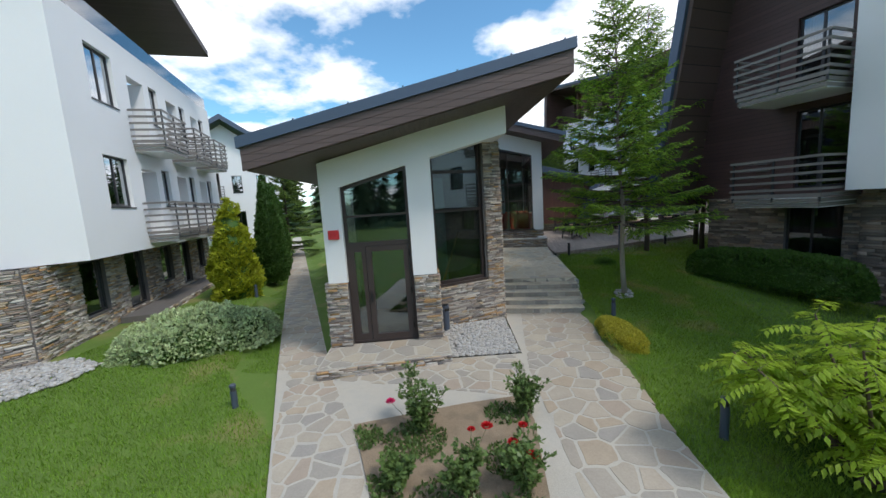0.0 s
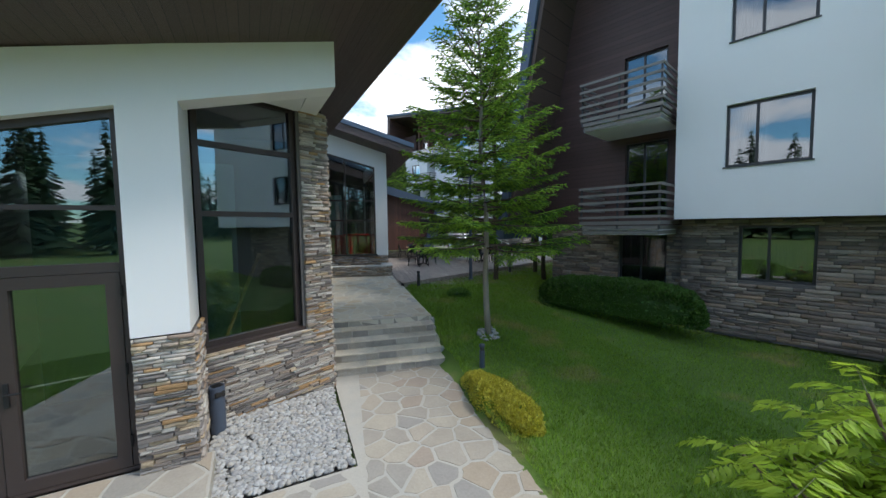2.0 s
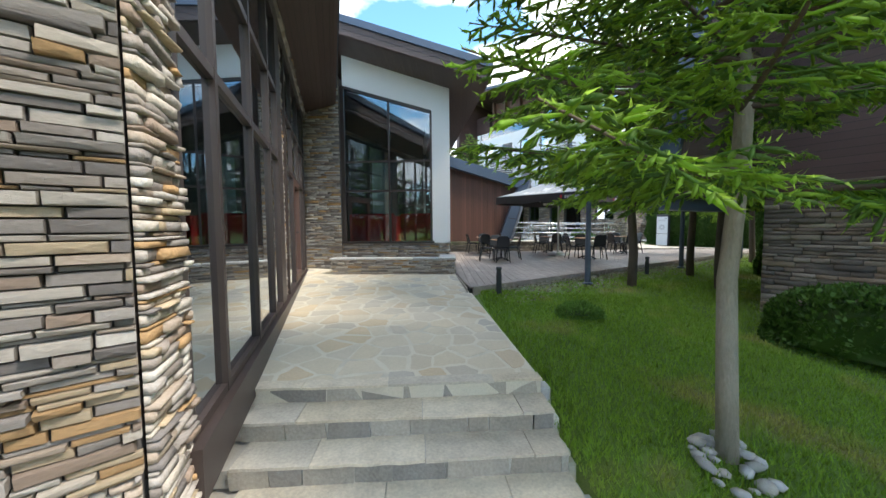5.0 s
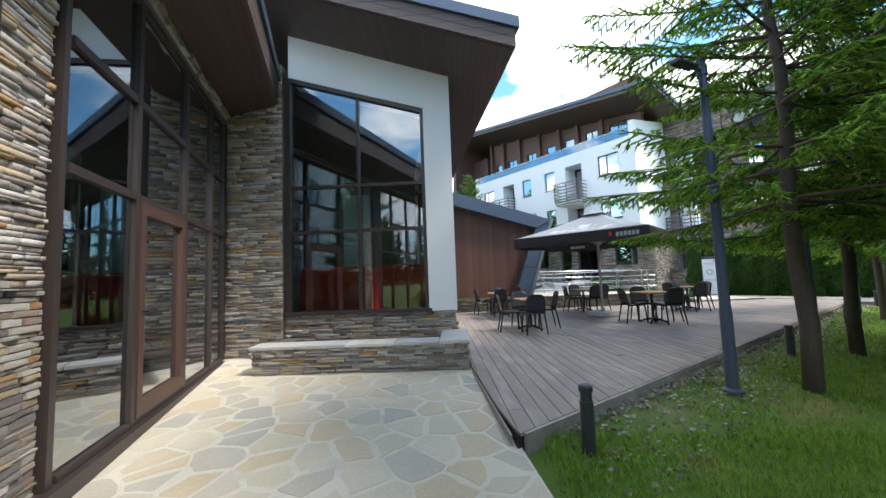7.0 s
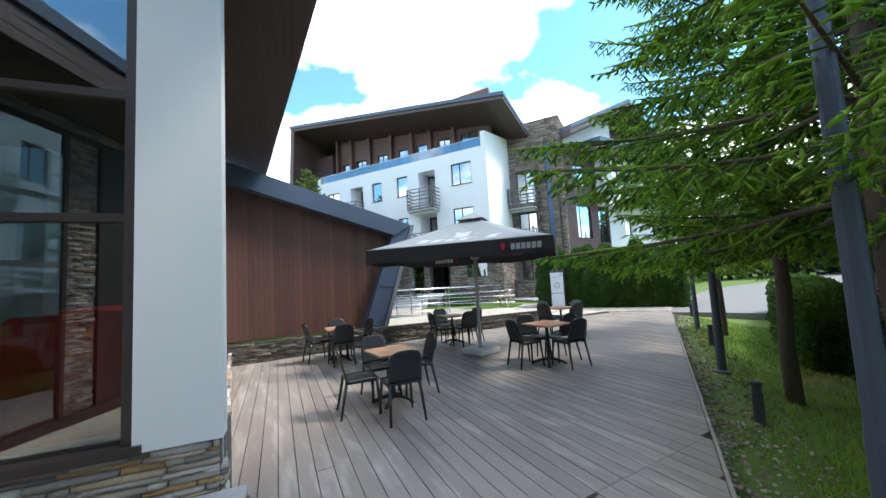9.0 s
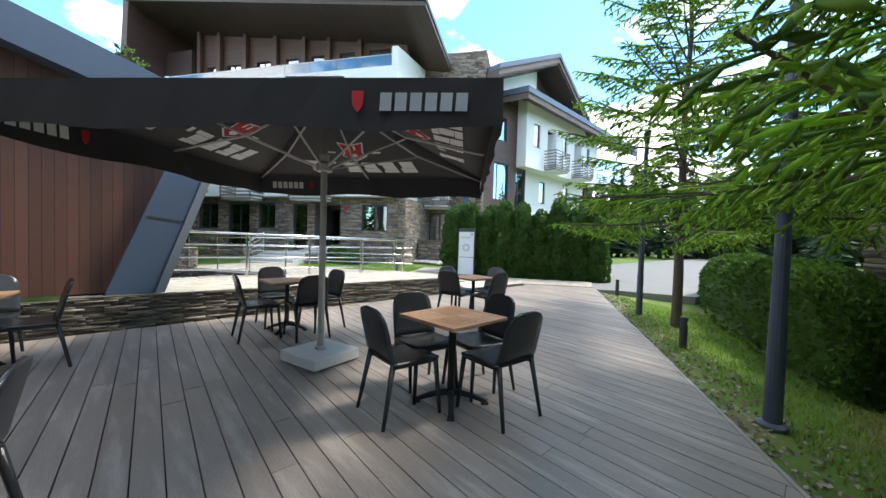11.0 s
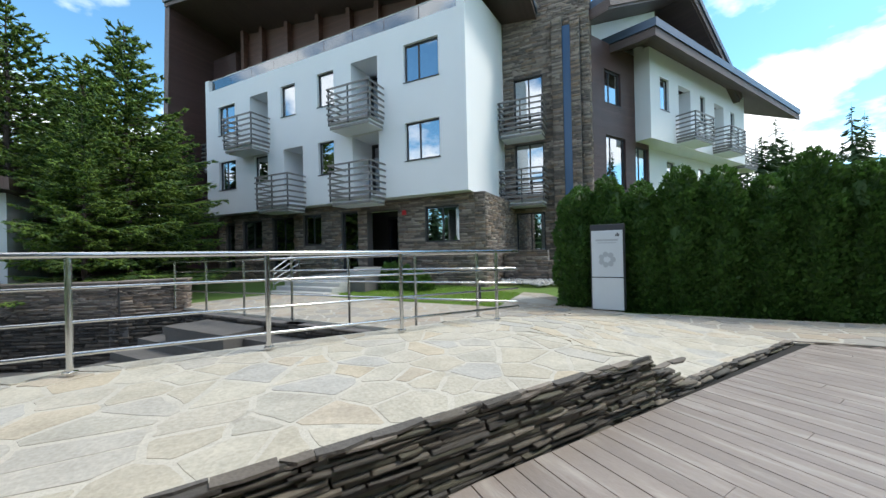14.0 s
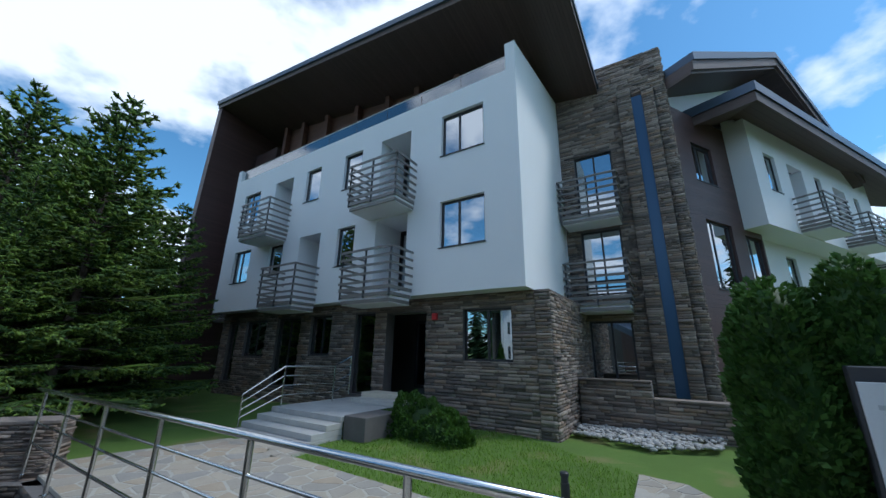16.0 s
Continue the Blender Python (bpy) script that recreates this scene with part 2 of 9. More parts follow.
FLAGS = [(0.375, 0.332, 0.272), (0.345, 0.310, 0.262), (0.395, 0.345, 0.280), (0.325, 0.300, 0.262), (0.375, 0.312, 0.238), (0.382, 0.342, 0.286), (0.310, 0.290, 0.262), (0.405, 0.360, 0.292), (0.360, 0.300, 0.242)]
PALE = [(0.579, 0.507, 0.379), (0.555, 0.486, 0.370), (0.591, 0.522, 0.400), (0.501, 0.453, 0.370), (0.573, 0.465, 0.316), (0.549, 0.492, 0.394), (0.453, 0.417, 0.355), (0.597, 0.531, 0.409), (0.555, 0.459, 0.328), (0.585, 0.516, 0.394), (0.489, 0.438, 0.352)]
M_FLAG_PALE = pieces("pale_flagstone", PALE, 0.72, 0.14, 2.5, 40, 0.35)
M_FLAG_PALE_STUFF = pieces("pale_flagstone_far", PALE, 0.72, 0.14, 2.5, 40, 0.35, island=True)
CREAM = [(0.452, 0.408, 0.326), (0.434, 0.391, 0.313), (0.460, 0.421, 0.344), (0.417, 0.387, 0.326), (0.452, 0.387, 0.291), (0.464, 0.426, 0.348), (0.426, 0.396, 0.344), (0.456, 0.396, 0.304), (0.439, 0.400, 0.331), (0.464, 0.426, 0.352), (0.404, 0.383, 0.344), (0.443, 0.383, 0.300)]
M_FLAG_CREAM = pieces("cream_flagstone", CREAM, 0.72, 0.30, 4.0, 40, 0.5)
M_FLAG_CREAM_STUFF = pieces("cream_flagstone_far", CREAM, 0.72, 0.30, 4.0, 40, 0.5, island=True)
M_MORTAR_PALE = material("pale_mortar", (0.64, 0.59, 0.48), 0.9, 0, 0.14, 2.5, 70, 0.5, second=(0.50, 0.46, 0.38), second_at=0.6)
M_MORTAR_TERR = material("weathered_terrace_mortar", (0.49, 0.455, 0.385), 0.9, 0, 0.22, 3.5, 70, 0.5, second=(0.17, 0.155, 0.13), second_at=0.69)
M_FLAG = pieces("flagstone", FLAGS, 0.75, 0.16, 3, 40, 0.35)
M_FLAG_STUFF = pieces("flagstone_far", FLAGS, 0.75, 0.16, 3, 40, 0.35, island=True)
M_MORTAR = material("mortar", (0.45, 0.42, 0.365), 0.9, 0, 0.16, 2.5, 70, 0.5, second=(0.40, 0.38, 0.34))
M_MORTAR_DARK = material("dark_joint", (0.13, 0.12, 0.115), 0.95, 0, 0.2, 6, 70, 0.4)
M_STEP = pieces("step_stone", [(0.589, 0.564, 0.502), (0.502, 0.489, 0.458), (0.627, 0.577, 0.477), (0.451, 0.446, 0.433)], 0.8, 0.18, 4, 45, 0.5)
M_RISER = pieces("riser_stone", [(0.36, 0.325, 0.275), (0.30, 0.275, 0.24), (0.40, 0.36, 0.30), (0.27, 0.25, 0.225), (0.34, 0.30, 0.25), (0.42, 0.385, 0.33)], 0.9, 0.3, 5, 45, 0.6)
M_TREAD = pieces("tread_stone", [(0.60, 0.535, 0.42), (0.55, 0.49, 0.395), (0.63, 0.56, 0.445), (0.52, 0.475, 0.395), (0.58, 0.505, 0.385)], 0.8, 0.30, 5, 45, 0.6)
M_PEBBLE = pieces("white_pebble", [(0.416, 0.410, 0.395), (0.369, 0.362, 0.349), (0.456, 0.449, 0.436), (0.335, 0.328, 0.309), (0.402, 0.376, 0.335), (0.302, 0.295, 0.289)], 0.7, 0.12, 20, 90, 0.3, island=True)
M_LAWN = material("lawn_soil_and_grass", (0.098, 0.168, 0.024), 0.95, 0, 0.3, 0.9, 60, 0.8, second=(0.18, 0.165, 0.06), second_at=0.63)
M_BLADE = leafy("grass_blade", (0.165, 0.295, 0.026), 0.4, 0.5, 0.5, scale=0.9)
M_BLADE_DRY = leafy("patchy_grass_blade", (0.195, 0.33, 0.030), 0.4, 0.5, 0.5, scale=0.9, second=(0.33, 0.32, 0.08), second_at=0.64)
M_SOIL = material("bare_soil", (0.27, 0.205, 0.14), 0.98, 0, 0.28, 4, 60, 1.0, second=(0.19, 0.145, 0.10))
M_DECK = material("deck_board", (0.29, 0.245, 0.215), 0.42, 0, 0.20, 1.6, 26, 0.3, spread=0.22, stretch=(6, 0.9, 6), second=(0.38, 0.335, 0.30), second_at=0.60)
# near-black that stands in for the shade in gaps and openings
M_SHADOW = material("painted_gap_shade", (0.02, 0.018, 0.016), 0.95, 0, 0.1, 4, 30, 0.1)
M_GLASS = glass("window_glass", (0.58, 0.66, 0.645), 0.12)
M_GLASS_BIG = glass("restaurant_glass", (0.72, 0.78, 0.77), 0.12)
M_GLASS_CLEAR = glass("clear_glass", (0.80, 0.88, 0.90), 0.10)
M_GLASS_DARK = glass("tinted_window_glass", (0.24, 0.30, 0.35), 0.42)
M_GLASS_SHADE = glass("shaded_window_glass", (0.42, 0.46, 0.47), 0.14)
M_GLASS_BLUE = glass("blue_parapet_glass", (0.26, 0.38, 0.45), 0.20)
# low colour so that rooms behind glass look unlit: their dimness is painted
M_INTERIOR = material("painted_dim_interior", (0.11, 0.108, 0.10), 0.9, 0, 0.1, 1.5, 40, 0.1)
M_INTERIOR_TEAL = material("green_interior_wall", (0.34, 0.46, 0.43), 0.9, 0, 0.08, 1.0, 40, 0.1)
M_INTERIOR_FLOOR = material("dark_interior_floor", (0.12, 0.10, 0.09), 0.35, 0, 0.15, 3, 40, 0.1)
M_CURTAIN = material("grey_curtain", (0.28, 0.29, 0.30), 0.9, 0, 0.12, 2, 60, 0.2, stretch=(14, 14, 0.6))
M_RED = material("red_upholstery", (0.62, 0.028, 0.025), 0.75, 0, 0.1, 3, 90, 0.2)
M_RED_SIGN = material("red_sign_paint", (0.55, 0.03, 0.035), 0.45, 0, 0.06, 5, 60, 0.05)
M_CHAIR = material("black_moulded_plastic", (0.028, 0.030, 0.034), 0.27, 0, 0.08, 6, 260, 0.12)
M_TABLE = material("teak_slat", (0.42, 0.235, 0.135), 0.45, 0, 0.18, 2.5, 40, 0.15, stretch=(3, 12, 6), spread=0.16)
M_IRON = material("black_cast_iron", (0.018, 0.018, 0.019), 0.5, 0.3, 0.1, 6, 80, 0.15)
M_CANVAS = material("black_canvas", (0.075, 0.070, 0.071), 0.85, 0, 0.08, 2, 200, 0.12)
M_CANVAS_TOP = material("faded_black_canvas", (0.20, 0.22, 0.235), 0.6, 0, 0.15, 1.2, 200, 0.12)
M_PRINT = material("white_print", (0.88, 0.88, 0.86), 0.8, 0, 0.04, 5, 90, 0.03)
M_PRINT_OLD = material("faded_print", (0.42, 0.43, 0.44), 0.8, 0, 0.1, 5, 90, 0.03)
M_PRINT_RED = material("red_print", (0.52, 0.025, 0.035), 0.8, 0, 0.05, 5, 90, 0.03)
M_ALU = material("brushed_aluminium", (0.52, 0.52, 0.50), 0.42, 0.25, 0.06, 4, 80, 0.05)
M_STEEL = material("stainless_steel_tube", (0.62, 0.62, 0.61), 0.22, 1.0, 0.05, 3, 60, 0.03)
M_POST = material("blue_grey_powder_coat", (0.075, 0.095, 0.135), 0.45, 0.2, 0.08, 3, 60, 0.06)
M_POST_DARK = material("dark_grey_powder_coat", (0.045, 0.047, 0.052), 0.5, 0.2, 0.08, 3, 60, 0.06)
M_CONCRETE = material("pale_concrete", (0.70, 0.695, 0.675), 0.8, 0, 0.1, 2.5, 60, 0.25)
M_SLAT = material("grey_balcony_slat", (0.20, 0.185, 0.172), 0.5, 0.1, 0.1, 3, 60, 0.06)
M_ASPHALT = material("pale_asphalt", (0.20, 0.195, 0.185), 0.9, 0, 0.12, 0.8, 90, 0.3)
M_PAPER = material("pale_sign_panel", (0.56, 0.60, 0.63), 0.35, 0, 0.04, 2, 40, 0.02)
M_GREYMARK = material("grey_sign_marks", (0.38, 0.41, 0.44), 0.4, 0, 0.04, 4, 40, 0.02)

# ---- building blocks ----
def thing(name, m, label="", category="", group="", kind=""):
    ob = new(name)
    ob.empty_display_size = 0.1
    ob.matrix_world = m
    return tagged(ob, label, category, group, kind)


def mesh_of(name, bm, mat):
    me = bpy.data.meshes.new(name)
    bm.normal_update()
    bm.to_mesh(me)
    bm.free()
    for x in mat if isinstance(mat, (list, tuple)) else [mat]:
        me.materials.append(x)
    return me


def part(name, bm, mat, parent, label="", at=None, smooth=False, kind=""):
    me = mesh_of(name, bm, mat)
    if smooth:
        me.polygons.foreach_set("use_smooth", [True] * len(me.polygons))
    ob = new(name, me)
    ob.parent = parent
    if at is not None:
        ob.matrix_local = at
    return tagged(ob, label, kind=kind)


def solo(name, bm, mat, label="", category="", group="", kind="", at=None, smooth=False):
    me = mesh_of(name, bm, mat)
    if smooth:
        me.polygons.foreach_set("use_smooth", [True] * len(me.polygons))
    ob = new(name, me)
    if at is not None:
        ob.matrix_world = at
    return tagged(ob, label, category, group, kind)


def raw(name, verts, faces, mat, parent=None, label="", kind="", at=None, slots=None):
    """A mesh from arrays of corners and faces."""
    me = bpy.data.meshes.new(name)
    verts = np.asarray(verts, np.float32)
    faces = np.asarray(faces, np.int32)
    k = faces.shape[1]
    me.vertices.add(len(verts))
    me.vertices.foreach_set("co", verts.ravel())
    me.loops.add(faces.size)
    me.loops.foreach_set("vertex_index", faces.ravel())
    me.polygons.add(len(faces))
    me.polygons.foreach_set("loop_start", np.arange(0, faces.size, k, dtype=np.int32))
    if slots is not None:
        me.polygons.foreach_set("material_index", np.asarray(slots, np.int32))
    me.update(calc_edges=True)
    for x in mat if isinstance(mat, (list, tuple)) else [mat]:
        me.materials.append(x)
    ob = new(name, me)
    if parent is not None:
        ob.parent = parent
    if at is not None:
        ob.matrix_local = at
    return tagged(ob, label, kind=kind)


def box(bm, x0, x1, y0, y1, z0, z1, bevel=0.0, m=None):
    vs = [bm.verts.new((x, y, z)) for z in (z0, z1) for y in (y0, y1) for x in (x0, x1)]
    fs = [bm.faces.new([vs[i] for i in f]) for f in ((0, 2, 3, 1), (4, 5, 7, 6), (0, 1, 5, 4), (2, 6, 7, 3), (0, 4, 6, 2), (1, 3, 7, 5))]
    made = vs
    if bevel:
        r = bmesh.ops.bevel(bm, geom=list({e for f in fs for e in f.edges}), offset=bevel, segments=1, affect="EDGES", profile=0.5)
        made = r["verts"]
    if m is not None:
        bmesh.ops.transform(bm, matrix=m, verts=[v for v in made if v.is_valid])
    return made


def prism(bm, pts, y0, y1, axis="y"):
    """A polygon in the x-z plane (or x-y, axis 'z') drawn out between two depths."""
    def at(p, d):
        return (p[0], d, p[1]) if axis == "y" else (p[0], p[1], d) if axis == "z" else (d, p[0], p[1])
    a = [bm.verts.new(at(p, y0)) for p in pts]
    b = [bm.verts.new(at(p, y1)) for p in pts]
    fs = [bm.faces.new(a), bm.faces.new(list(reversed(b)))]
    k = len(pts)
    for i in range(k):
        fs.append(bm.faces.new([a[(i + 1) % k], a[i], b[i], b[(i + 1) % k]]))
    bmesh.ops.recalc_face_normals(bm, faces=fs)
    return a + b


def tube(bm, pts, r, sides=8, close=False, r_end=None):
    """A round bar along points."""
    pts = [Vector(p) for p in pts]
    rings = []
    for i, p in enumerate(pts):
        d = (pts[min(i + 1, len(pts) - 1)] - pts[max(i - 1, 0)]).normalized()
        a = d.cross(Vector((0, 0, 1)))
        if a.length < 0.05:
            a = d.cross(Vector((0, 1, 0)))
        a.normalize()
        b = d.cross(a).normalized()
        rr = r if r_end is None else r + (r_end - r) * i / max(1, len(pts) - 1)
        rings.append([bm.verts.new(p + rr * (math.cos(2 * math.pi * k / sides) * a + math.sin(2 * math.pi * k / sides) * b)) for k in range(sides)])
    for q, w in zip(rings, rings[1:]):
        for k in range(sides):
            bm.faces.new([q[k], q[(k + 1) % sides], w[(k + 1) % sides], w[k]])
    bm.faces.new(list(reversed(rings[0])))
    bm.faces.new(rings[-1])


def lathe(bm, prof, sides=20, at=(0, 0, 0)):
    """A turned shape from (radius, height) pairs."""
    rings = [[bm.verts.new((at[0] + r * math.cos(2 * math.pi * k / sides), at[1] + r * math.sin(2 * math.pi * k / sides), at[2] + z)) for k in range(sides)] for r, z in prof]
    for q, w in zip(rings, rings[1:]):
        for k in range(sides):
            bm.faces.new([q[k], q[(k + 1) % sides], w[(k + 1) % sides], w[k]])
    bm.faces.new(list(reversed(rings[0])))
    bm.faces.new(rings[-1])


def pierced(bm, x0, x1, z0, z1, y0, y1, holes):
    """A wall of real thickness with rectangular holes (x0, x1, z0, z1) right through it."""
    xs = sorted({x0, x1, *(v for h in holes for v in h[:2] if x0 < v < x1)})
    zs = sorted({z0, z1, *(v for h in holes for v in h[2:] if z0 < v < z1)})
    full = {}
    for i in range(len(xs) - 1):
        for j in range(len(zs) - 1):
            cx, cz = (xs[i] + xs[i + 1]) / 2, (zs[j] + zs[j + 1]) / 2
            full[i, j] = not any(a < cx < b and c < cz < d for a, b, c, d in holes)
    def quad(*p):
        bm.faces.new([bm.verts.new(q) for q in p])
    for (i, j), ok in full.items():
        if not ok:
            continue
        a, b, c, d = xs[i], xs[i + 1], zs[j], zs[j + 1]
        quad((a, y0, c), (b, y0, c), (b, y0, d), (a, y0, d))
        quad((b, y1, c), (a, y1, c), (a, y1, d), (b, y1, d))
        if not full.get((i - 1, j)):
            quad((a, y1, c), (a, y0, c), (a, y0, d), (a, y1, d))
        if not full.get((i + 1, j)):
            quad((b, y0, c), (b, y1, c), (b, y1, d), (b, y0, d))
        if not full.get((i, j - 1)):
            quad((a, y1, c), (b, y1, c), (b, y0, c), (a, y0, c))
        if not full.get((i, j + 1)):
            quad((a, y0, d), (b, y0, d), (b, y1, d), (a, y1, d))
    bmesh.ops.remove_doubles(bm, verts=bm.verts[:], dist=0.0005)


def frame_bars(bm, x0, x1, z0, z1, y0, y1, w=0.06, mull=(), trans=()):
    box(bm, x0, x0 + w, y0, y1, z0, z1)
    box(bm, x1 - w, x1, y0, y1, z0, z1)
    box(bm, x0 + w, x1 - w, y0, y1, z0, z0 + w)
    box(bm, x0 + w, x1 - w, y0, y1, z1 - w, z1)
    for x in mull:
        box(bm, x - w / 2, x + w / 2, y0, y1, z0 + w, z1 - w)
    for z in trans:
        box(bm, x0 + w, x1 - w, y0 + 0.004, y1 - 0.004, z - w / 2, z + w / 2)


def house_window(parent, x0, x1, z0, z1, y, out, mull=(), curtain=0.5, mat=None, sill=True):
    """A window set in a wall: frame, pane, sill, a curtain and the dark of the room. y: the wall's face; out: +1 or -1 for outwards."""
    s = -out
    w = new("window")
    w.parent = parent
    bm = bmesh.new()
    ya, yb = sorted((y + s * 0.10, y + s * 0.16))
    frame_bars(bm, x0 + 0.002, x1 - 0.002, z0 + 0.002, z1 - 0.002, ya, yb, 0.055, mull)
    part("window_frame", bm, M_FRAME_DARK, w)
    bm = bmesh.new()
    ya, yb = sorted((y + s * 0.125, y + s * 0.135))
    box(bm, x0 + 0.05, x1 - 0.05, ya, yb, z0 + 0.05, z1 - 0.05)
    part("pane", bm, mat or M_GLASS_DARK, w).visible_shadow = False
    if sill:
        bm = bmesh.new()
        ya, yb = sorted((y - s * 0.03, y + s * 0.10))
        box(bm, x0 - 0.03, x1 + 0.03, ya, yb, z0 - 0.03, z0 - 0.002)
        part("window_sill", bm, M_FRAME_DARK, w)
    if curtain:
        bm = bmesh.new()
        k = 14
        width = (x1 - x0) * curtain
        vs = [[bm.verts.new((x0 + 0.06 + width * i / k, y + s * (0.30 + 0.025 * (i % 2)), z)) for i in range(k + 1)] for z in (z0 + 0.04, z1 - 0.05)]
        for i in range(k):
            bm.faces.new([vs[0][i], vs[0][i + 1], vs[1][i + 1], vs[1][i]])
        part("curtain", bm, M_CURTAIN, w, "pale grey curtain")
    return w

# ---- ground, paving, steps, deck ----
def deck_edge(x):
    return 12.29 + 0.597 * (x - 3.67)


def terrace_z(x):
    if x < 12.5:
        return 1.635 - 0.012 * (x - 8.0)
    return max(1.225, 1.581 - 0.112 * (x - 12.5))


def terrace_front(x):
    return 22.08 - 0.03 * (min(x, 9.0) - 3.0)


PIT = [(3.2, 24.48), (12.1, 24.26), (12.25, 24.75), (11.6, 25.85), (10.55, 27.6), (8.60, 30.95), (7.38, 31.35), (3.2, 33.8)]


def terrace_at(x, y):
    z = terrace_z(x)
    if x > 12.5:
        front = 1.581 - 0.316 * min(1.0, (x - 12.5) / 0.55) - 0.012 * max(0.0, x - 13.05)
        q = min(1.0, max(0.0, (y - 21.9) / 1.9))
        z = front + (max(z, 1.235) - front) * q * q * (3 - 2 * q) if front < z else z
        z = max(1.225, z)
    return z + (min(z, 1.235) - z) * min(1.0, max(0.0, (y - 24.3) / 0.9))


def inside(p, poly):
    r, k = False, len(poly)
    for i in range(k):
        (x1, y1), (x2, y2) = poly[i], poly[(i + 1) % k]
        if (y1 > p[1]) != (y2 > p[1]) and p[0] < (x2 - x1) * (p[1] - y1) / (y2 - y1) + x1:
            r = not r
    return r


def near(p, poly, d):
    return inside(p, poly) or any(inside((p[0] + dx * d, p[1] + dy * d), poly) for dx in (-1, 0, 1) for dy in (-1, 0, 1))


def ground_z(x, y):
    d = (deck_edge(x) - y) * 0.859
    if x < -3.5:
        low = 0.14 + 0.3 * min(1.0, max(0.0, (-3.5 - x) / 4.0))
    else:
        low = 0.14
    along, off = (y - 3.75) * 0.848 - (x + 2.57) * 0.53, (x + 2.57) * 0.848 + (y - 3.75) * 0.53
    if along > 0 and abs(off) < 1.35:
        return 0.12
    if d > 0 and x > (3.4 if y > 9.2 else 3.6):
        z = max(low, min(1.10, 1.10 - 0.118 * d))
        if x < 3.75 and 9.2 < y < 14.6:
            z = min(z, 0.90 + 0.034 * (y - 8.68))
        if y < -8:
            z = low
        z -= 0.18 * math.exp(-((x - 4.25) ** 2 / 0.8 + (y - 6.75) ** 2))      # dip beside the steps
        if x > 16:
            z = z + (1.05 - z) * min(1.0, (x - 16) / 4.0)
        return z
    if y > terrace_front(x) + 0.6 and x > 2.5:
        if near((x, y), PIT, 0.6):
            return -1.4
        return terrace_at(x, y) - 0.085 if x < 17.5 else 1.12
    if x > 3.3 and d <= 0:
        return 1.04
    return low if y < 16 or x < -3 else 0.3


def ground_sheet():
    fine = [v * 0.5 for v in range(-50, 101)]
    xs = [-1500, -700, -300, -140, -80, -50, -38, -30] + fine + [54, 62, 75, 95, 150, 320, 750, 1500]
    ys = [-1500, -700, -300, -140, -80, -55, -42, -32] + [v * 0.5 for v in range(-50, 105)] + [56, 66, 80, 110, 170, 330, 750, 1500]
    v, f = [], []
    for y in ys:
        for x in xs:
            far = max(0.0, math.hypot(x - 8, y - 14) - 60)
            v.append((x, y, ground_z(x, y) + min(9.0, far * 0.03) + 0.02 * noise.noise((x * 0.7, y * 0.7, 0))))
    k = len(xs)
    for j in range(len(ys) - 1):
        for i in range(k - 1):
            f.append((j * k + i, j * k + i + 1, j * k + k + i + 1, j * k + k + i))
    ob = raw("ground", v, f, M_LAWN, kind="structure")
    return tagged(ob, "mown green lawn rising gently towards the wooden deck", "lawn", kind="structure")


ground_sheet()


def slab(name, poly, z0, z1, mat, label="", category="", kind="structure", top=None):
    bm = bmesh.new()
    vs = prism(bm, poly, z0, z1, "z")
    if top:
        for v in vs[len(poly):]:
            v.co.z = top(v.co.x, v.co.y)
    return solo(name, bm, mat, label, category, kind=kind)


BED = [(-0.73, 2.05), (0.86, 2.72), (1.76, 3.02), (1.95, 2.35), (2.0, 1.0), (2.02, -2.6), (0.02, 0.78)]
FRONT = [(-3.2, 3.78), (-1.95, 3.72), (0.25, 4.42), (1.88, 4.74), (1.5, 7.5), (3.72, 7.5), (3.85, 6.8), (3.72, 4.0), (3.76, 2.3), (3.85, 1.1), (3.9, -7.5), (1.98, -7.5), (1.98, -2.6), (0.55, -2.9), (-0.6, -0.3), (-1.89, 1.74)]
pave_front = slab("pavement", FRONT, 0.0, 0.205, M_MORTAR, "pale crazy-paved flagstone path with wide mortar joints", "path")
slab("flower_bed", BED, 0.0, 0.232, M_SOIL, "bare brown soil of a small rose bed", "flower bed")
_d = Vector((-0.53, 0.848))
LEFTPATH = [(-3.2, 3.78), (-1.95, 3.72), (-1.95 + 60 * _d.x, 3.72 + 60 * _d.y), (-3.2 + 60 * _d.x, 3.78 + 60 * _d.y)]
pave_left = slab("pavement", LEFTPATH, 0.0, 0.2, M_MORTAR, "long grey stone path beside the lawn", "path")

# steps and landing
GW = lambda y: 1.53 - 0.211 * (y - 7.05)      # foot of the glazed side wall
stairs = thing("stone_steps", pose(0, 0, 0), "five low steps of rough grey natural stone", "steps", kind="structure")
bm = bmesh.new()
for k in range(4):
    ya = 7.46 + 0.305 * k
    prism(bm, [(GW(ya) - 0.2, ya + 0.03), (3.70, ya + 0.03), (3.70, 8.75), (GW(8.7) - 0.2, 8.75)], 0.0 if k == 0 else 0.365 + 0.155 * (k - 1), 0.335 + 0.155 * k, "z")
part("step_core", bm, M_MORTAR, stairs)
LAND = [(GW(8.66) - 0.05, 8.69), (3.70, 8.69), (3.53, 14.55), (-0.75, 16.0)]
LZ = lambda x, y: 0.96 + 0.034 * (y - 8.68)
bm = bmesh.new()
vs = prism(bm, LAND, 0.1, 0.9, "z")
for v in vs[4:]:
    v.co.z = LZ(v.co.x, v.co.y)
landing = solo("landing", bm, M_MORTAR_PALE, "wide landing paved with pale cream flagstones", "landing", kind="structure")

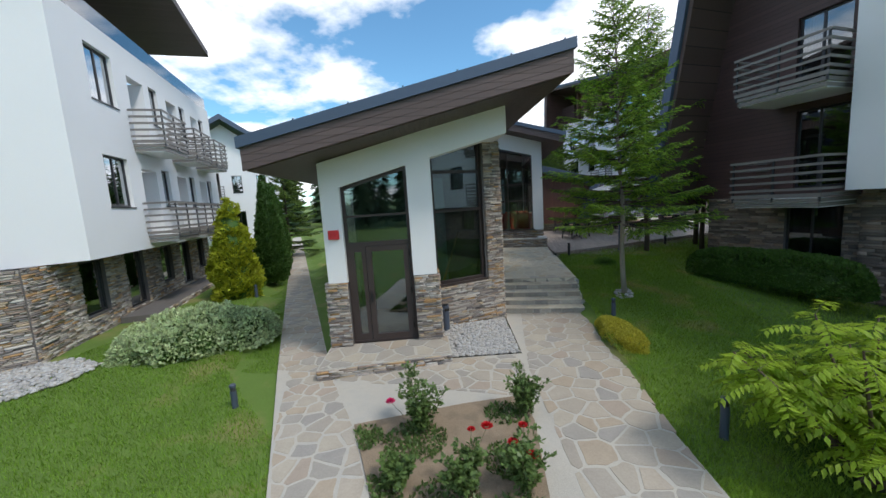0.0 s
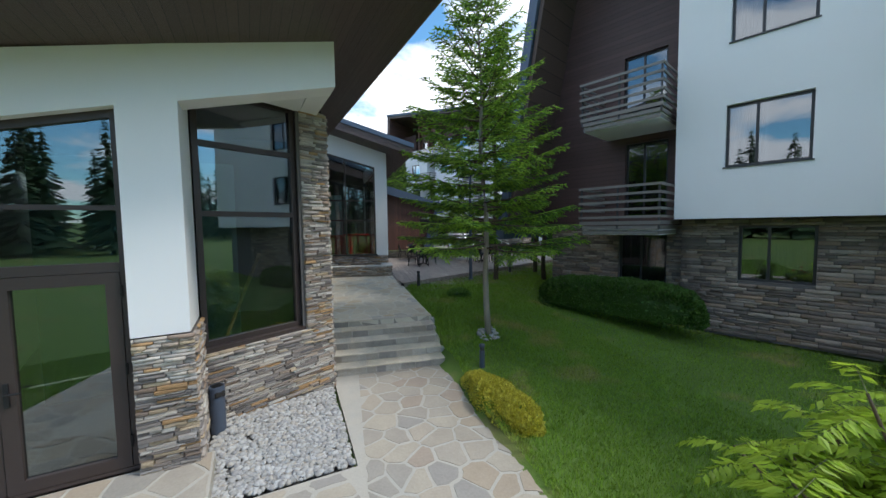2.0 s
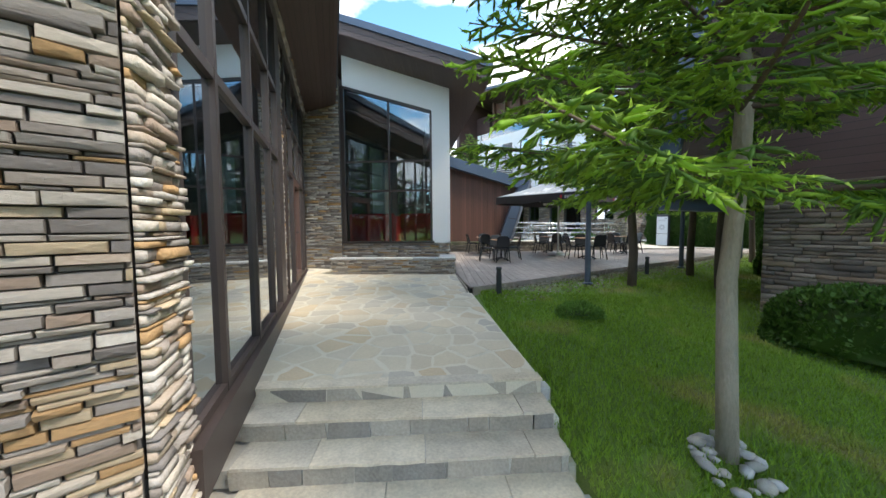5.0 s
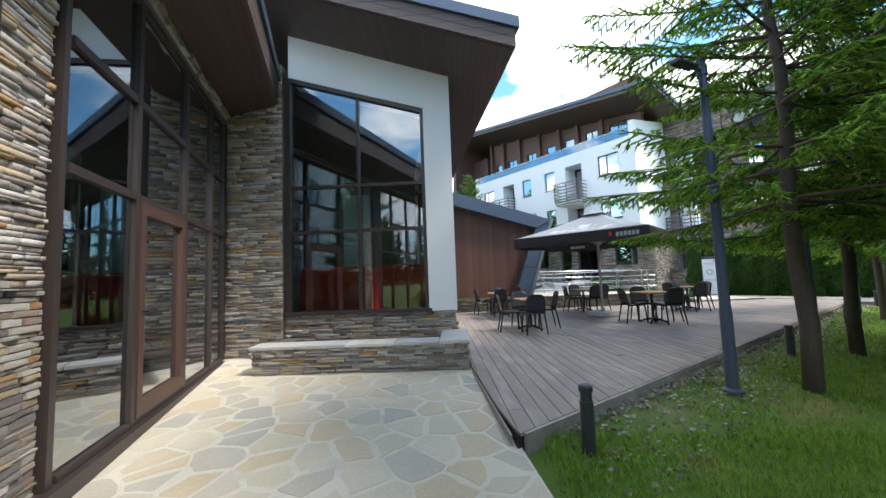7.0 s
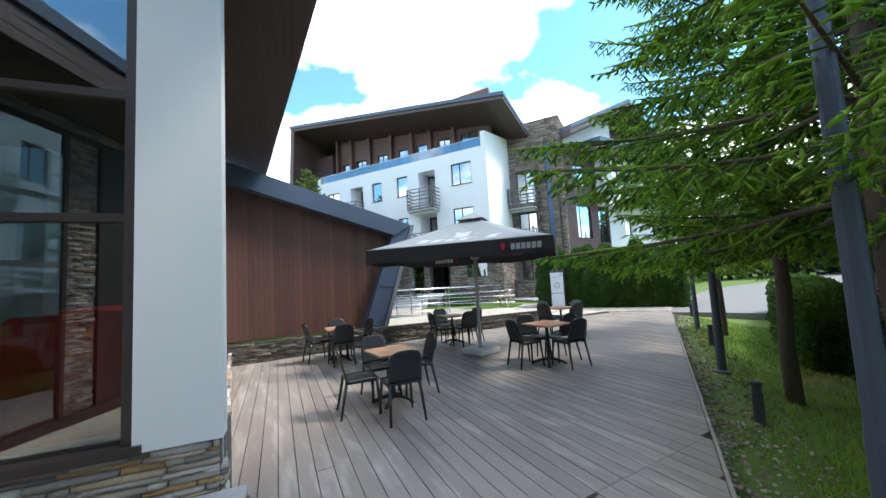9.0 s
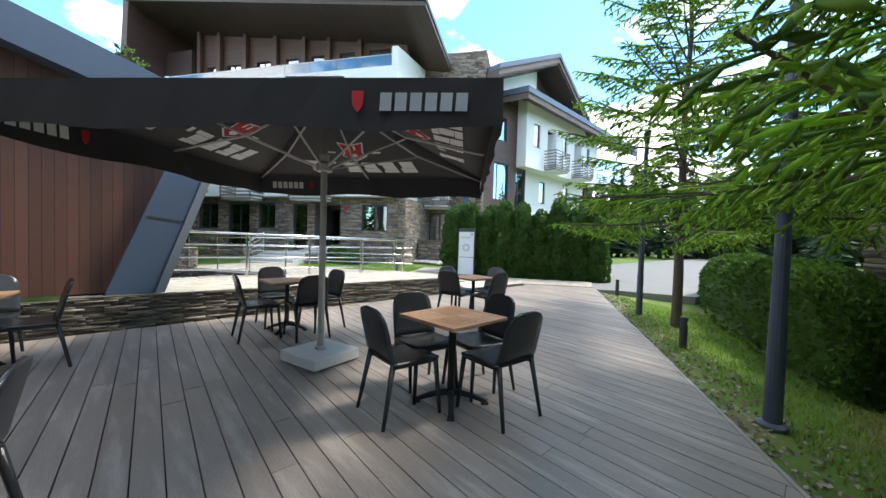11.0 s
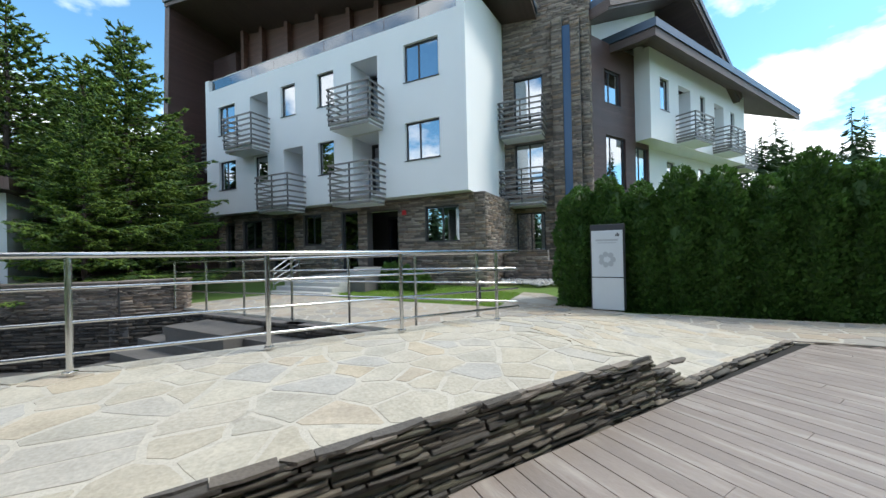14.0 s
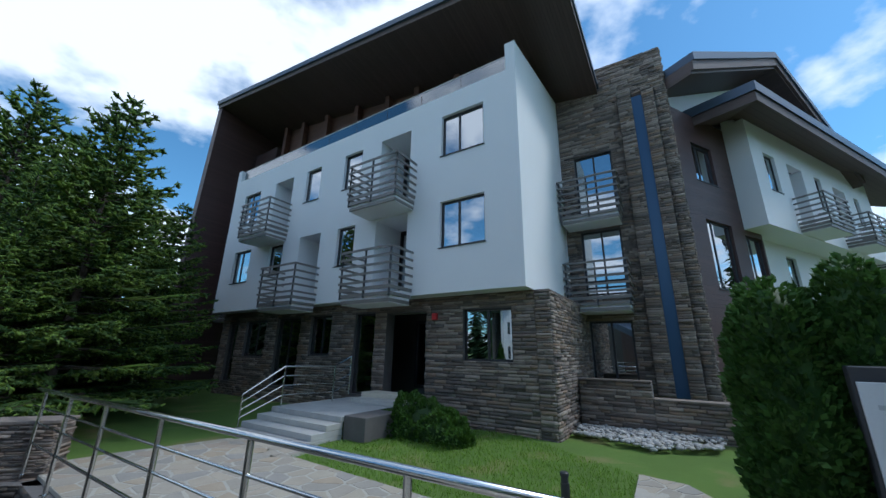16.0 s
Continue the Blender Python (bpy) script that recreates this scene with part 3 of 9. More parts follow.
# deck
DECK_Z = 1.2
bm = bmesh.new()
# solid fill below the boards, near-black to paint shade into their gaps
prism(bm, [(3.56, deck_edge(3.56) + 0.02), (16.9, deck_edge(16.9) + 0.02), (15.75, 21.86), (9.0, 21.88), (3.0, 22.06), (3.56, 14.6)], 0.72, DECK_Z - 0.032, "z")
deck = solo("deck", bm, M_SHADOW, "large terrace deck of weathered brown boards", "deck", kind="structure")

# terrace beyond the deck
TERR = [
    [(5.9, 22.02), (9.0, 21.94), (12.5, 21.94), (12.0, 24.22), (8.35, 24.30), (5.9, 24.38)],
    [(12.503, 21.93), (13.75, 21.92), (13.75, 24.3), (11.985, 24.3)],
    [(13.75, 21.92), (15.75, 21.90), (16.15, 24.3), (13.75, 24.3)],
    [(15.75, 21.90), (16.9, 20.25), (18.5, 21.0), (16.15, 24.3)],
    [(12.0, 24.3), (13.6, 24.3), (13.6, 25.2), (11.97, 25.2)],
    [(13.6, 24.3), (16.15, 24.3), (16.25, 25.2), (13.6, 25.2)],
    [(11.97, 25.2), (16.25, 25.2), (14.65, 26.41)],
    [(16.25, 25.2), (17.2, 27.4), (16.95, 28.0), (14.65, 26.41)],
    [(12.2, 25.29), (14.65, 26.41), (10.9, 32.9), (9.2, 32.3), (8.25, 31.85)],
    [(12.53, 31.46), (11.55, 32.85), (10.66, 32.72), (11.74, 30.93)],
]
WT = lambda x: 1.65 - 0.012 * (x - 8.0)      # top of the wall that holds the terrace


def terrace_top(x, y):
    rise = max(0.0, WT(x) - 0.01 - terrace_z(x)) if x < 12.5 else 0.0
    return terrace_at(x, y) + rise * min(1.0, max(0.0, (23.4 - y) / 1.5))


terraces = []
for n_, poly in enumerate(TERR):
    bm = bmesh.new()
    if n_ == 0:
        xs_ = [5.9, 7.0, 8.0, 9.0, 9.8, 10.5, 11.2, 11.85, 12.5]
        ys_ = [0.0, 0.2, 0.4, 0.6, 0.8, 1.0]
        rows_ = []
        for x in xs_:
            front = 22.02 - 0.026 * (min(x, 9.0) - 5.9)
            back = 24.38 - 0.026 * (x - 5.9)
            rows_.append([(x - (0.5 * q if x == 12.5 else 0.0), front + (back - front) * q) for q in ys_])
        for ra, rb in zip(rows_, rows_[1:]):
            for j in range(len(ys_) - 1):
                vs = prism(bm, [ra[j], rb[j], rb[j + 1], ra[j + 1]], 0.2, 1.0, "z")
                for v in vs[4:]:
                    v.co.z = terrace_top(v.co.x, v.co.y) - 0.0305
    elif n_ in (1, 2):
        (xa, ya), (xb, yb), (xc, yc), (xd, yd) = poly
        us, ws = [0, 0.12, 0.25, 0.38, 0.5, 0.65, 0.82, 1.0], [0, 0.12, 0.25, 0.4, 0.55, 0.7, 0.85, 1.0]
        at_ = lambda u, w: ((xa + (xb - xa) * u) * (1 - w) + (xd + (xc - xd) * u) * w, (ya + (yb - ya) * u) * (1 - w) + (yd + (yc - yd) * u) * w)
        for u0, u1 in zip(us, us[1:]):
            for w0, w1 in zip(ws, ws[1:]):
                vs = prism(bm, [at_(u0, w0), at_(u1, w0), at_(u1, w1), at_(u0, w1)], 0.2, 1.0, "z")
                for v in vs[4:]:
                    v.co.z = terrace_top(v.co.x, v.co.y) - 0.0305
    else:
        vs = prism(bm, poly, 0.2, 1.0, "z")
        for v in vs[len(poly):]:
            v.co.z = terrace_at(v.co.x, v.co.y) - (0.05 if n_ == 4 else 0.032)
    terraces.append(solo("terrace_floor", bm, M_MORTAR_TERR if n_ < 3 else M_MORTAR, "raised terrace of pale cream flagstones", "terrace", kind="structure"))
ROAD = [(17.62, 20.9), (16.98, 20.25), (17.4, 19.6), (18.0, 17.9), (24.0, 17.0), (70.0, 12.0), (70.0, 26.0), (30.0, 25.0), (17.6, 21.3)]
slab("road", ROAD, 0.9, 1.16, M_ASPHALT, "pale grey asphalt driveway beyond the deck", "road")

# ---- pavilion with the restaurant ----
PAV = pose(-1.826, 4.612, 0, 0, 0, 13.3)
SLOPE = 0.234
pav = thing("pavilion", PAV, "low white pavilion with stone piers and slanting brown roof", "building")
TOPF = lambda x: 4.56 + 0.25 * x                 # white wall's upper edge
# front wall: left strip, strip over the window, pillar, lintel
bm = bmesh.new()
prism(bm, [(-0.42, 1.86), (-0.004, 1.86), (-0.004, TOPF(0)), (-0.42, TOPF(-0.42))], 0.0, 0.45)
part("wall", bm, M_PLASTER, pav, "smooth white plaster front")
bm = bmesh.new()
prism(bm, [(-0.004, 3.94), (1.45, 4.33), (1.45, TOPF(1.45)), (-0.004, TOPF(0))], 0.0, 0.45)
part("wall", bm, M_PLASTER, pav, "smooth white plaster front")
bm = bmesh.new()
prism(bm, [(1.45, 1.91), (1.98, 1.91), (1.98, TOPF(1.98)), (1.45, TOPF(1.45))], 0.0, 0.78)
part("wall", bm, M_PLASTER, pav, "smooth white plaster front")
bm = bmesh.new()
prism(bm, [(1.98, 4.45), (3.67, 4.88), (3.67, TOPF(3.67)), (1.98, TOPF(1.98))], 0.0, 0.35)
part("wall", bm, M_PLASTER, pav, "smooth white plaster front")
bm = bmesh.new()
prism(bm, [(0.35, 4.88), (1.62, 4.93), (1.62, 5.5), (0.35, TOPF(3.67))], 3.40, 3.67, "x")
part("wall", bm, M_PLASTER, pav, "smooth white plaster front")
bm = bmesh.new()
prism(bm, [(1.98, 0.35), (3.40, 0.35), (3.40, 1.45), (1.98, 0.78)], 4.93, 5.0, "z")
part("wall", bm, M_PLASTER, pav, "smooth white plaster front")
# side and back walls that close the house
bm = bmesh.new()
prism(bm, [(-0.42, 0.2), (-0.12, 0.2), (-2.6, 9.6), (-2.9, 9.6)], 0.0, 4.4, "z")
part("wall", bm, M_PLASTER, pav, "plain white side wall")
bm = bmesh.new()
prism(bm, [(-2.9, 10.5), (3.7, 10.7), (3.7, 10.9), (-2.9, 10.8)], 0.0, 5.3, "z")
part("wall", bm, M_PLASTER, pav, "plain white side wall")
# stone cores of the piers and of the angled wall under the big window
bm = bmesh.new()
box(bm, -0.47, -0.01, -0.02, 0.42, 0.2, 1.83)
part("stone_core", bm, M_MORTAR_DARK, pav)
bm = bmesh.new()
box(bm, 1.47, 2.0, -0.02, 0.78, 0.2, 1.88)
part("stone_core", bm, M_MORTAR_DARK, pav)
bm = bmesh.new()
prism(bm, [(2.0, 0.80), (3.76, 1.57), (3.76, 2.0), (1.7, 1.1)], 0.1, 1.43, "z")
part("stone_core", bm, M_MORTAR_DARK, pav)
bm = bmesh.new()
prism(bm, [(3.33, 1.40), (3.80, 1.60), (3.83, 2.05), (3.3, 2.0)], 0.1, 4.97, "z")
part("stone_core", bm, M_MORTAR_DARK, pav)
bm = bmesh.new()
box(bm, 3.55, 3.78, 6.09, 6.55, 0.8, 5.4)
part("stone_core", bm, M_MORTAR_DARK, pav)
# front window and door
dw = new("window")
dw.parent = pav
bm = bmesh.new()
F0, F1 = 0.12, 0.20
box(bm, 0.0, 0.07, F0, F1, 0.47, 3.95)
box(bm, 1.38, 1.45, F0, F1, 0.47, 4.32)
prism(bm, [(0.07, 3.88), (1.38, 4.23), (1.38, 4.31), (0.07, 3.96)], F0, F1)
box(bm, 0.07, 1.38, F0 - 0.01, F1, 2.62, 2.72)
box(bm, 0.07, 1.38, F0 + 0.01, F1, 3.27, 3.32)
box(bm, 0.0, 1.45, F0 - 0.02, F1 + 0.05, 0.43, 0.47)
part("window_frame", bm, M_FRAME, dw)
bm = bmesh.new()
prism(bm, [(0.07, 2.72), (1.38, 2.72), (1.38, 4.23), (0.07, 3.88)], 0.155, 0.165)
part("pane", bm, M_GLASS, dw).visible_shadow = False
door = new("door")
door.parent = pav
bm = bmesh.new()
box(bm, 0.07, 0.17, F0, F1, 0.47, 2.62)
box(bm, 0.33, 0.42, F0, F1, 0.47, 2.62)
box(bm, 0.17, 0.33, F0, F1, 0.47, 0.62)
box(bm, 0.17, 0.33, F0, F1, 2.50, 2.62)
frame_bars(bm, 0.43, 1.375, 0.475, 2.615, F0 - 0.015, F1 - 0.01, 0.12)
part("door_leaf", bm, M_FRAME, door, "brown framed glazed door")
bm = bmesh.new()
box(bm, 0.17, 0.33, 0.155, 0.163, 0.62, 2.50)
box(bm, 0.55, 1.255, 0.145, 0.153, 0.595, 2.495)
part("pane", bm, M_GLASS, door).visible_shadow = False
bm = bmesh.new()
box(bm, 0.465, 0.505, 0.085, 0.107, 1.36, 1.60, 0.004)
tube(bm, [(0.485, 0.09, 1.50), (0.485, 0.05, 1.50), (0.60, 0.05, 1.50)], 0.011, 8)
part("door_handle", bm, M_IRON, door, "dark metal lever handle")
for z in (0.7, 1.5, 2.35):
    bm = bmesh.new()
    tube(bm, [(1.385, 0.10, z), (1.385, 0.10, z + 0.13)], 0.013, 8)
    part("hinge", bm, M_IRON, door)
bm = bmesh.new()
tube(bm, [(0.56, 0.30, 1.46), (1.25, 0.30, 1.50)], 0.012, 6)
part("push_bar", bm, M_ALU, door)
# roof of the front part
bm = bmesh.new()
X0, X1, Y0, Y1 = -1.45, 4.73, -1.05, 10.72
ZB = lambda x: 4.25 + SLOPE * (x - X0)
def roof_slab(bm, x0, x1, y0, y1, lo, hi):
    v = [bm.verts.new((x, y, ZB(x) + d)) for d in (lo, hi) for y in (y0, y1) for x in (x0, x1)]
    for f in ((0, 2, 3, 1), (4, 5, 7, 6), (0, 1, 5, 4), (2, 6, 7, 3), (0, 4, 6, 2), (1, 3, 7, 5)):
        bm.faces.new([v[i] for i in f])
roof = new("roof")
roof.parent = pav
roof_slab(bm, X0 + 0.05, X1 - 0.05, Y0 + 0.06, Y1, 0.0, 0.30)
part("soffit", bm, M_SOFFIT, roof, "dark brown boarded soffit")
for k in range(3):
    bm = bmesh.new()
    roof_slab(bm, X0, X1, Y0 - 0.002 * k, Y0 + 0.055, 0.015 + 0.135 * k, 0.145 + 0.135 * k)
    roof_slab(bm, X1 - 0.05, X1 + 0.003 * k, Y0 + 0.06, Y1, 0.015 + 0.135 * k, 0.145 + 0.135 * k)
    part("fascia_board", bm, M_FASCIA, roof)
bm = bmesh.new()
roof_slab(bm, X0 - 0.05, X1 + 0.05, Y0 - 0.05, Y1 + 0.05, 0.425, 0.62)
part("metal_cap", bm, M_METAL_BLUE, roof, "blue-grey folded sheet metal edge")
for i in range(1, 7):
    x = X0 + i * 1.0
    bm = bmesh.new()
    roof_slab(bm, x - 0.012, x + 0.012, Y0 - 0.056, Y1, 0.62, 0.645)
    part("standing_seam", bm, M_METAL_BLUE, roof)
# angled window beside the door
WB = pav.matrix_world @ pose(2.0, 0.80, 0, 0, 0, 23.6)
wb = thing("window_2", WB, "tall fixed window in a dark brown frame set at an angle", "window", kind="structure")
bm = bmesh.new()
frame_bars(bm, 0.03, 1.47, 1.44, 4.98, 0.10, 0.20, 0.075, (), (3.27, 4.22))
box(bm, 0.0, 1.52, 0.0, 0.24, 1.38, 1.44)
part("window_frame", bm, M_FRAME, wb)
bm = bmesh.new()
box(bm, 0.10, 1.40, 0.145, 0.155, 1.51, 4.90)
part("pane", bm, M_GLASS, wb).visible_shadow = False
# glazed side wall along the landing: s runs from the stone corner
GX = 3.80
gw = new("window")
gw.parent = pav
bm = bmesh.new()
def post(s, w, z0=1.15, z1=5.35, d=0.09):
    box(bm, GX - d / 2, GX + d / 2, 1.6 + s - w / 2, 1.6 + s + w / 2, z0, z1)
for s, w in ((0.45, 0.10), (1.15, 0.06), (2.3, 0.06), (3.35, 0.06), (4.25, 0.44), (5.0, 0.06), (6.03, 0.07), (7.25, 0.09), (8.30, 0.07), (9.04, 0.18)):
    post(s, w)
for z, a, b in ((1.22, 0.4, 4.2), (1.22, 5.08, 9.1), (3.35, 0.4, 4.05), (3.35, 5.08, 9.1), (4.30, 0.4, 4.05), (4.30, 5.08, 9.1), (5.32, 0.4, 9.1)):
    box(bm, GX - 0.04, GX + 0.04, 1.6 + a, 1.6 + b, z - 0.035, z + 0.035)
box(bm, GX - 0.10, GX + 0.10, 2.0, 10.68, 0.9, 1.20)
part("window_frame", bm, M_FRAME, gw, "dark brown curtain wall of posts and rails")
for a, b in ((0.5, 1.12), (1.18, 2.27), (2.33, 3.32), (3.38, 4.03), (5.03, 5.99), (7.295, 8.265), (8.335, 8.95)):
    for z0, z1 in ((1.26, 3.31), (3.39, 4.26), (4.34, 5.28)):
        bm = bmesh.new()
        box(bm, GX - 0.005, GX + 0.005, 1.6 + a, 1.6 + b, z0, z1)
        part("pane", bm, M_GLASS_DARK, gw).visible_shadow = False
for z0, z1 in ((3.39, 4.26), (4.34, 5.28)):
    bm = bmesh.new()
    box(bm, GX - 0.005, GX + 0.005, 1.6 + 6.075, 1.6 + 7.205, z0, z1)
    part("pane", bm, M_GLASS_DARK, gw).visible_shadow = False
sd = new("door")
sd.parent = pav
bm = bmesh.new()
y0, y1 = 1.6 + 6.08, 1.6 + 7.20
for a, b, c, d in ((y0, y0 + 0.10, 1.26, 3.31), (y1 - 0.10, y1, 1.26, 3.31), (y0 + 0.1, y1 - 0.1, 1.26, 1.40), (y0 + 0.1, y1 - 0.1, 3.20, 3.31)):
    box(bm, GX - 0.045, GX + 0.055, a, b, c, d)
part("door_leaf", bm, material("reddish_brown_door_frame", (0.088, 0.046, 0.036), 0.5, 0, 0.1, 4, 60, 0.1), sd, "reddish brown glazed door")
bm = bmesh.new()
box(bm, GX - 0.004, GX + 0.004, y0 + 0.1, y1 - 0.1, 1.40, 3.20)
part("pane", bm, M_GLASS_DARK, sd).visible_shadow = False
bm = bmesh.new()
tube(bm, [(GX + 0.05, y0 + 0.06, 2.25), (GX + 0.10, y0 + 0.06, 2.25), (GX + 0.10, y0 + 0.18, 2.25)], 0.011, 8)
part("door_handle", bm, M_IRON, sd, "dark lever handle")
# beam over the glazing
bm = bmesh.new()
box(bm, GX - 0.18, GX + 0.08, 2.05, 10.68, 5.36, 5.52)
part("beam", bm, M_MORTAR_DARK, pav, "beam faced with thin stone")
# inside
bm = bmesh.new()
prism(bm, [(-0.3, 0.25), (1.6, 0.25), (1.75, 1.15), (3.5, 2.0), (3.65, 10.6), (-2.6, 10.4)], 0.30, 0.44, "z")
part("interior_floor", bm, M_INTERIOR_FLOOR, pav)
bm = bmesh.new()
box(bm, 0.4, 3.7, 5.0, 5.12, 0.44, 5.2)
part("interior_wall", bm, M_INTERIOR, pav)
bm = bmesh.new()
box(bm, -0.2, 2.4, 2.6, 2.7, 0.44, 4.2)
part("interior_wall", bm, M_INTERIOR_TEAL, pav)
bm = bmesh.new()
tube(bm, [(1.55, 2.3, 1.0), (2.15, 1.9, 1.15), (2.75, 2.5, 2.6)], 0.03, 6)
tube(bm, [(1.55, 2.3, 0.5), (1.55, 2.3, 1.0)], 0.025, 6)
part("interior_handrail", bm, material("pale_wood_handrail", (0.45, 0.30, 0.14), 0.5, 0, 0.1, 6, 60, 0.1), pav, "pale wooden handrail of an inner stair")
# red call box on the front
rb = thing("wall_box", pav.matrix_world @ pose(-0.20, 0, 2.93), "small red box on the white wall", "wall box")
bm = bmesh.new()
box(bm, -0.115, 0.115, -0.06, -0.002, -0.10, 0.10, 0.012)
part("case", bm, M_RED_SIGN, rb)
bm = bmesh.new()
for i in range(3):
    box(bm, -0.055 + 0.045 * i, -0.030 + 0.045 * i, -0.063, -0.058, -0.02, 0.03)
part("mark", bm, M_PRINT_RED, rb)
# porch slab
bm = bmesh.new()
prism(bm, [(-0.52, -1.16), (2.14, -0.88), (2.14, 0.10), (-0.52, 0.10)], 0.20, 0.405, "z")
porch = solo("porch", bm, M_MORTAR, "low porch slab edged with thin stone courses", "porch", kind="structure", at=PAV)

# ---- restaurant wall with the big window ----
WR = pose(0.567, 15.81, 0, 0, 0, -6.6)
res = thing("restaurant_wing", WR, "white restaurant wing with tall window and stone base", "building")
TOPR = lambda u: 7.22 - 0.33 * u
bm = bmesh.new()
prism(bm, [(2.45, 1.90), (2.93, 1.90), (2.93, TOPR(2.92)), (2.45, TOPR(2.45))], 0.0, 0.14)
prism(bm, [(0.0, 6.22), (2.45, 5.50), (2.45, TOPR(2.45)), (0.0, TOPR(0))], 0.0, 0.5)
part("wall", bm, M_PLASTER, res, "white plaster wall")
bm = bmesh.new()
pierced(bm, 0.142, 7.0, 1.2, 6.2, 0.0, 0.3, [(0.75, 6.45, 1.75, 5.6)])
for v in bm.verts:
    v.co = Vector((2.93 - v.co.y - 0.168 * v.co.x, v.co.x, v.co.z))
bmesh.ops.recalc_face_normals(bm, faces=bm.faces[:])
part("wall", bm, M_PLASTER, res, "white side wall")
bm = bmesh.new()
for i in range(7):
    box(bm, 2.72, 2.80, 0.752 + 0.94 * i, 0.81 + 0.94 * i, 1.75, 5.6)
for z in (1.75, 3.3, 4.2, 5.54):
    box(bm, 2.725, 2.795, 0.81, 6.392, z, z + 0.06)
for v in bm.verts:
    v.co.x -= 0.168 * v.co.y
part("window_frame", bm, M_FRAME, res)
for i in range(6):
    bm = bmesh.new()
    box(bm, 2.755, 2.765, 0.81 + 0.94 * i, 1.692 + 0.94 * i, 1.80, 5.55)
    for v in bm.verts:
        v.co.x -= 0.168 * v.co.y
    part("pane", bm, M_GLASS_CLEAR, res).visible_shadow = False
bm = bmesh.new()
box(bm, -1.12, 2.90, 0.06, 0.48, 1.0, 1.90)
box(bm, -1.12, -0.10, -0.02, 0.5, 1.0, 6.45)
part("stone_core", bm, M_MORTAR_DARK, res)
rw = new("window")
rw.parent = res
bm = bmesh.new()
box(bm, -0.08, 2.50, -0.03, 0.10, 1.895, 1.95)
box(bm, -0.08, 0.02, 0.02, 0.14, 1.95, 6.22)
box(bm, 2.39, 2.448, 0.02, 0.14, 1.95, 5.52)
prism(bm, [(0.02, 6.14), (2.39, 5.44), (2.39, 5.52), (0.02, 6.22)], 0.02, 0.14)
box(bm, 1.23, 1.28, 0.03, 0.12, 1.95, 5.84)
for z in (3.35, 4.16):
    box(bm, 0.02, 1.23, 0.03, 0.12, z - 0.025, z + 0.025)
    box(bm, 1.28, 2.39, 0.03, 0.12, z - 0.025, z + 0.025)
part("window_frame", bm, M_FRAME, rw)
for a, b in ((0.02, 1.23), (1.28, 2.39)):
    for z0, z1 in ((1.95, 3.325), (3.375, 4.135)):
        bm = bmesh.new()
        box(bm, a, b, 0.07, 0.08, z0, z1)
        part("pane", bm, M_GLASS_BIG, rw).visible_shadow = False
    bm = bmesh.new()
    prism(bm, [(a, 4.185), (b, 4.185), (b, 6.15 - 0.295 * b), (a, 6.15 - 0.295 * a)], 0.07, 0.08)
    part("pane", bm, M_GLASS_BIG, rw).visible_shadow = False
# roof of the restaurant
bm = bmesh.new()
RX0, RX1, RY0, RY1 = -2.2, 3.95, -1.15, 7.5
ZR = lambda x: 7.08 - 0.33 * x
def roof_r(bm, x0, x1, y0, y1, lo, hi):
    v = [bm.verts.new((x - (0.15 * (y + 1.15) if x > 0 else 0), y, ZR(x) + d)) for d in (lo, hi) for y in (y0, y1) for x in (x0, x1)]
    for f in ((0, 2, 3, 1), (4, 5, 7, 6), (0, 1, 5, 4), (2, 6, 7, 3), (0, 4, 6, 2), (1, 3, 7, 5)):
        bm.faces.new([v[i] for i in f])
rroof = new("roof")
rroof.parent = res
roof_r(bm, RX0, RX1 - 0.05, RY0 + 0.06, RY1, 0.0, 0.28)
part("soffit", bm, M_SOFFIT, rroof, "dark brown boarded soffit")
for k in range(2):
    bm = bmesh.new()
    roof_r(bm, RX0, RX1, RY0 - 0.002 * k, RY0 + 0.055, 0.01 + 0.14 * k, 0.145 + 0.14 * k)
    roof_r(bm, RX1 - 0.05, RX1 + 0.003 * k, RY0 + 0.06, RY1, 0.01 + 0.14 * k, 0.145 + 0.14 * k)
    part("fascia_board", bm, M_FASCIA, rroof)
bm = bmesh.new()
roof_r(bm, RX0, RX1 + 0.05, RY0 - 0.05, RY1, 0.29, 0.46)
part("metal_cap", bm, M_METAL_BLUE, rroof, "blue-grey folded sheet metal edge")
# inside the restaurant
bm = bmesh.new()
prism(bm, [(-2.0, 0.5), (2.5, 0.5), (1.45, 6.9), (-2.0, 6.9)], 1.1, 1.22, "z")
part("interior_floor", bm, M_INTERIOR_FLOOR, res)
bm = bmesh.new()
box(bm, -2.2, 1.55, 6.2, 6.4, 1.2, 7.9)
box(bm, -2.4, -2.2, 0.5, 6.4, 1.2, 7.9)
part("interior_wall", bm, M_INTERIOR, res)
bm = bmesh.new()
box(bm, 0.15, 0.75, 2.6, 2.9, 1.22, 4.6)
part("interior_pillar", bm, M_INTERIOR_TEAL, res)


def red_sofa(m, w):
    s = thing("sofa", m, "red upholstered bench with a tall back behind the window", "sofa", "red benches")
    bm = bmesh.new()
    box(bm, 0, w, 0.25, 0.80, 0.0, 0.45, 0.04)
    part("seat", bm, M_RED, s)
    bm = bmesh.new()
    box(bm, 0, w, 0.0, 0.22, 0.0, 1.52, 0.05)
    part("backrest", bm, M_RED, s)
    return s


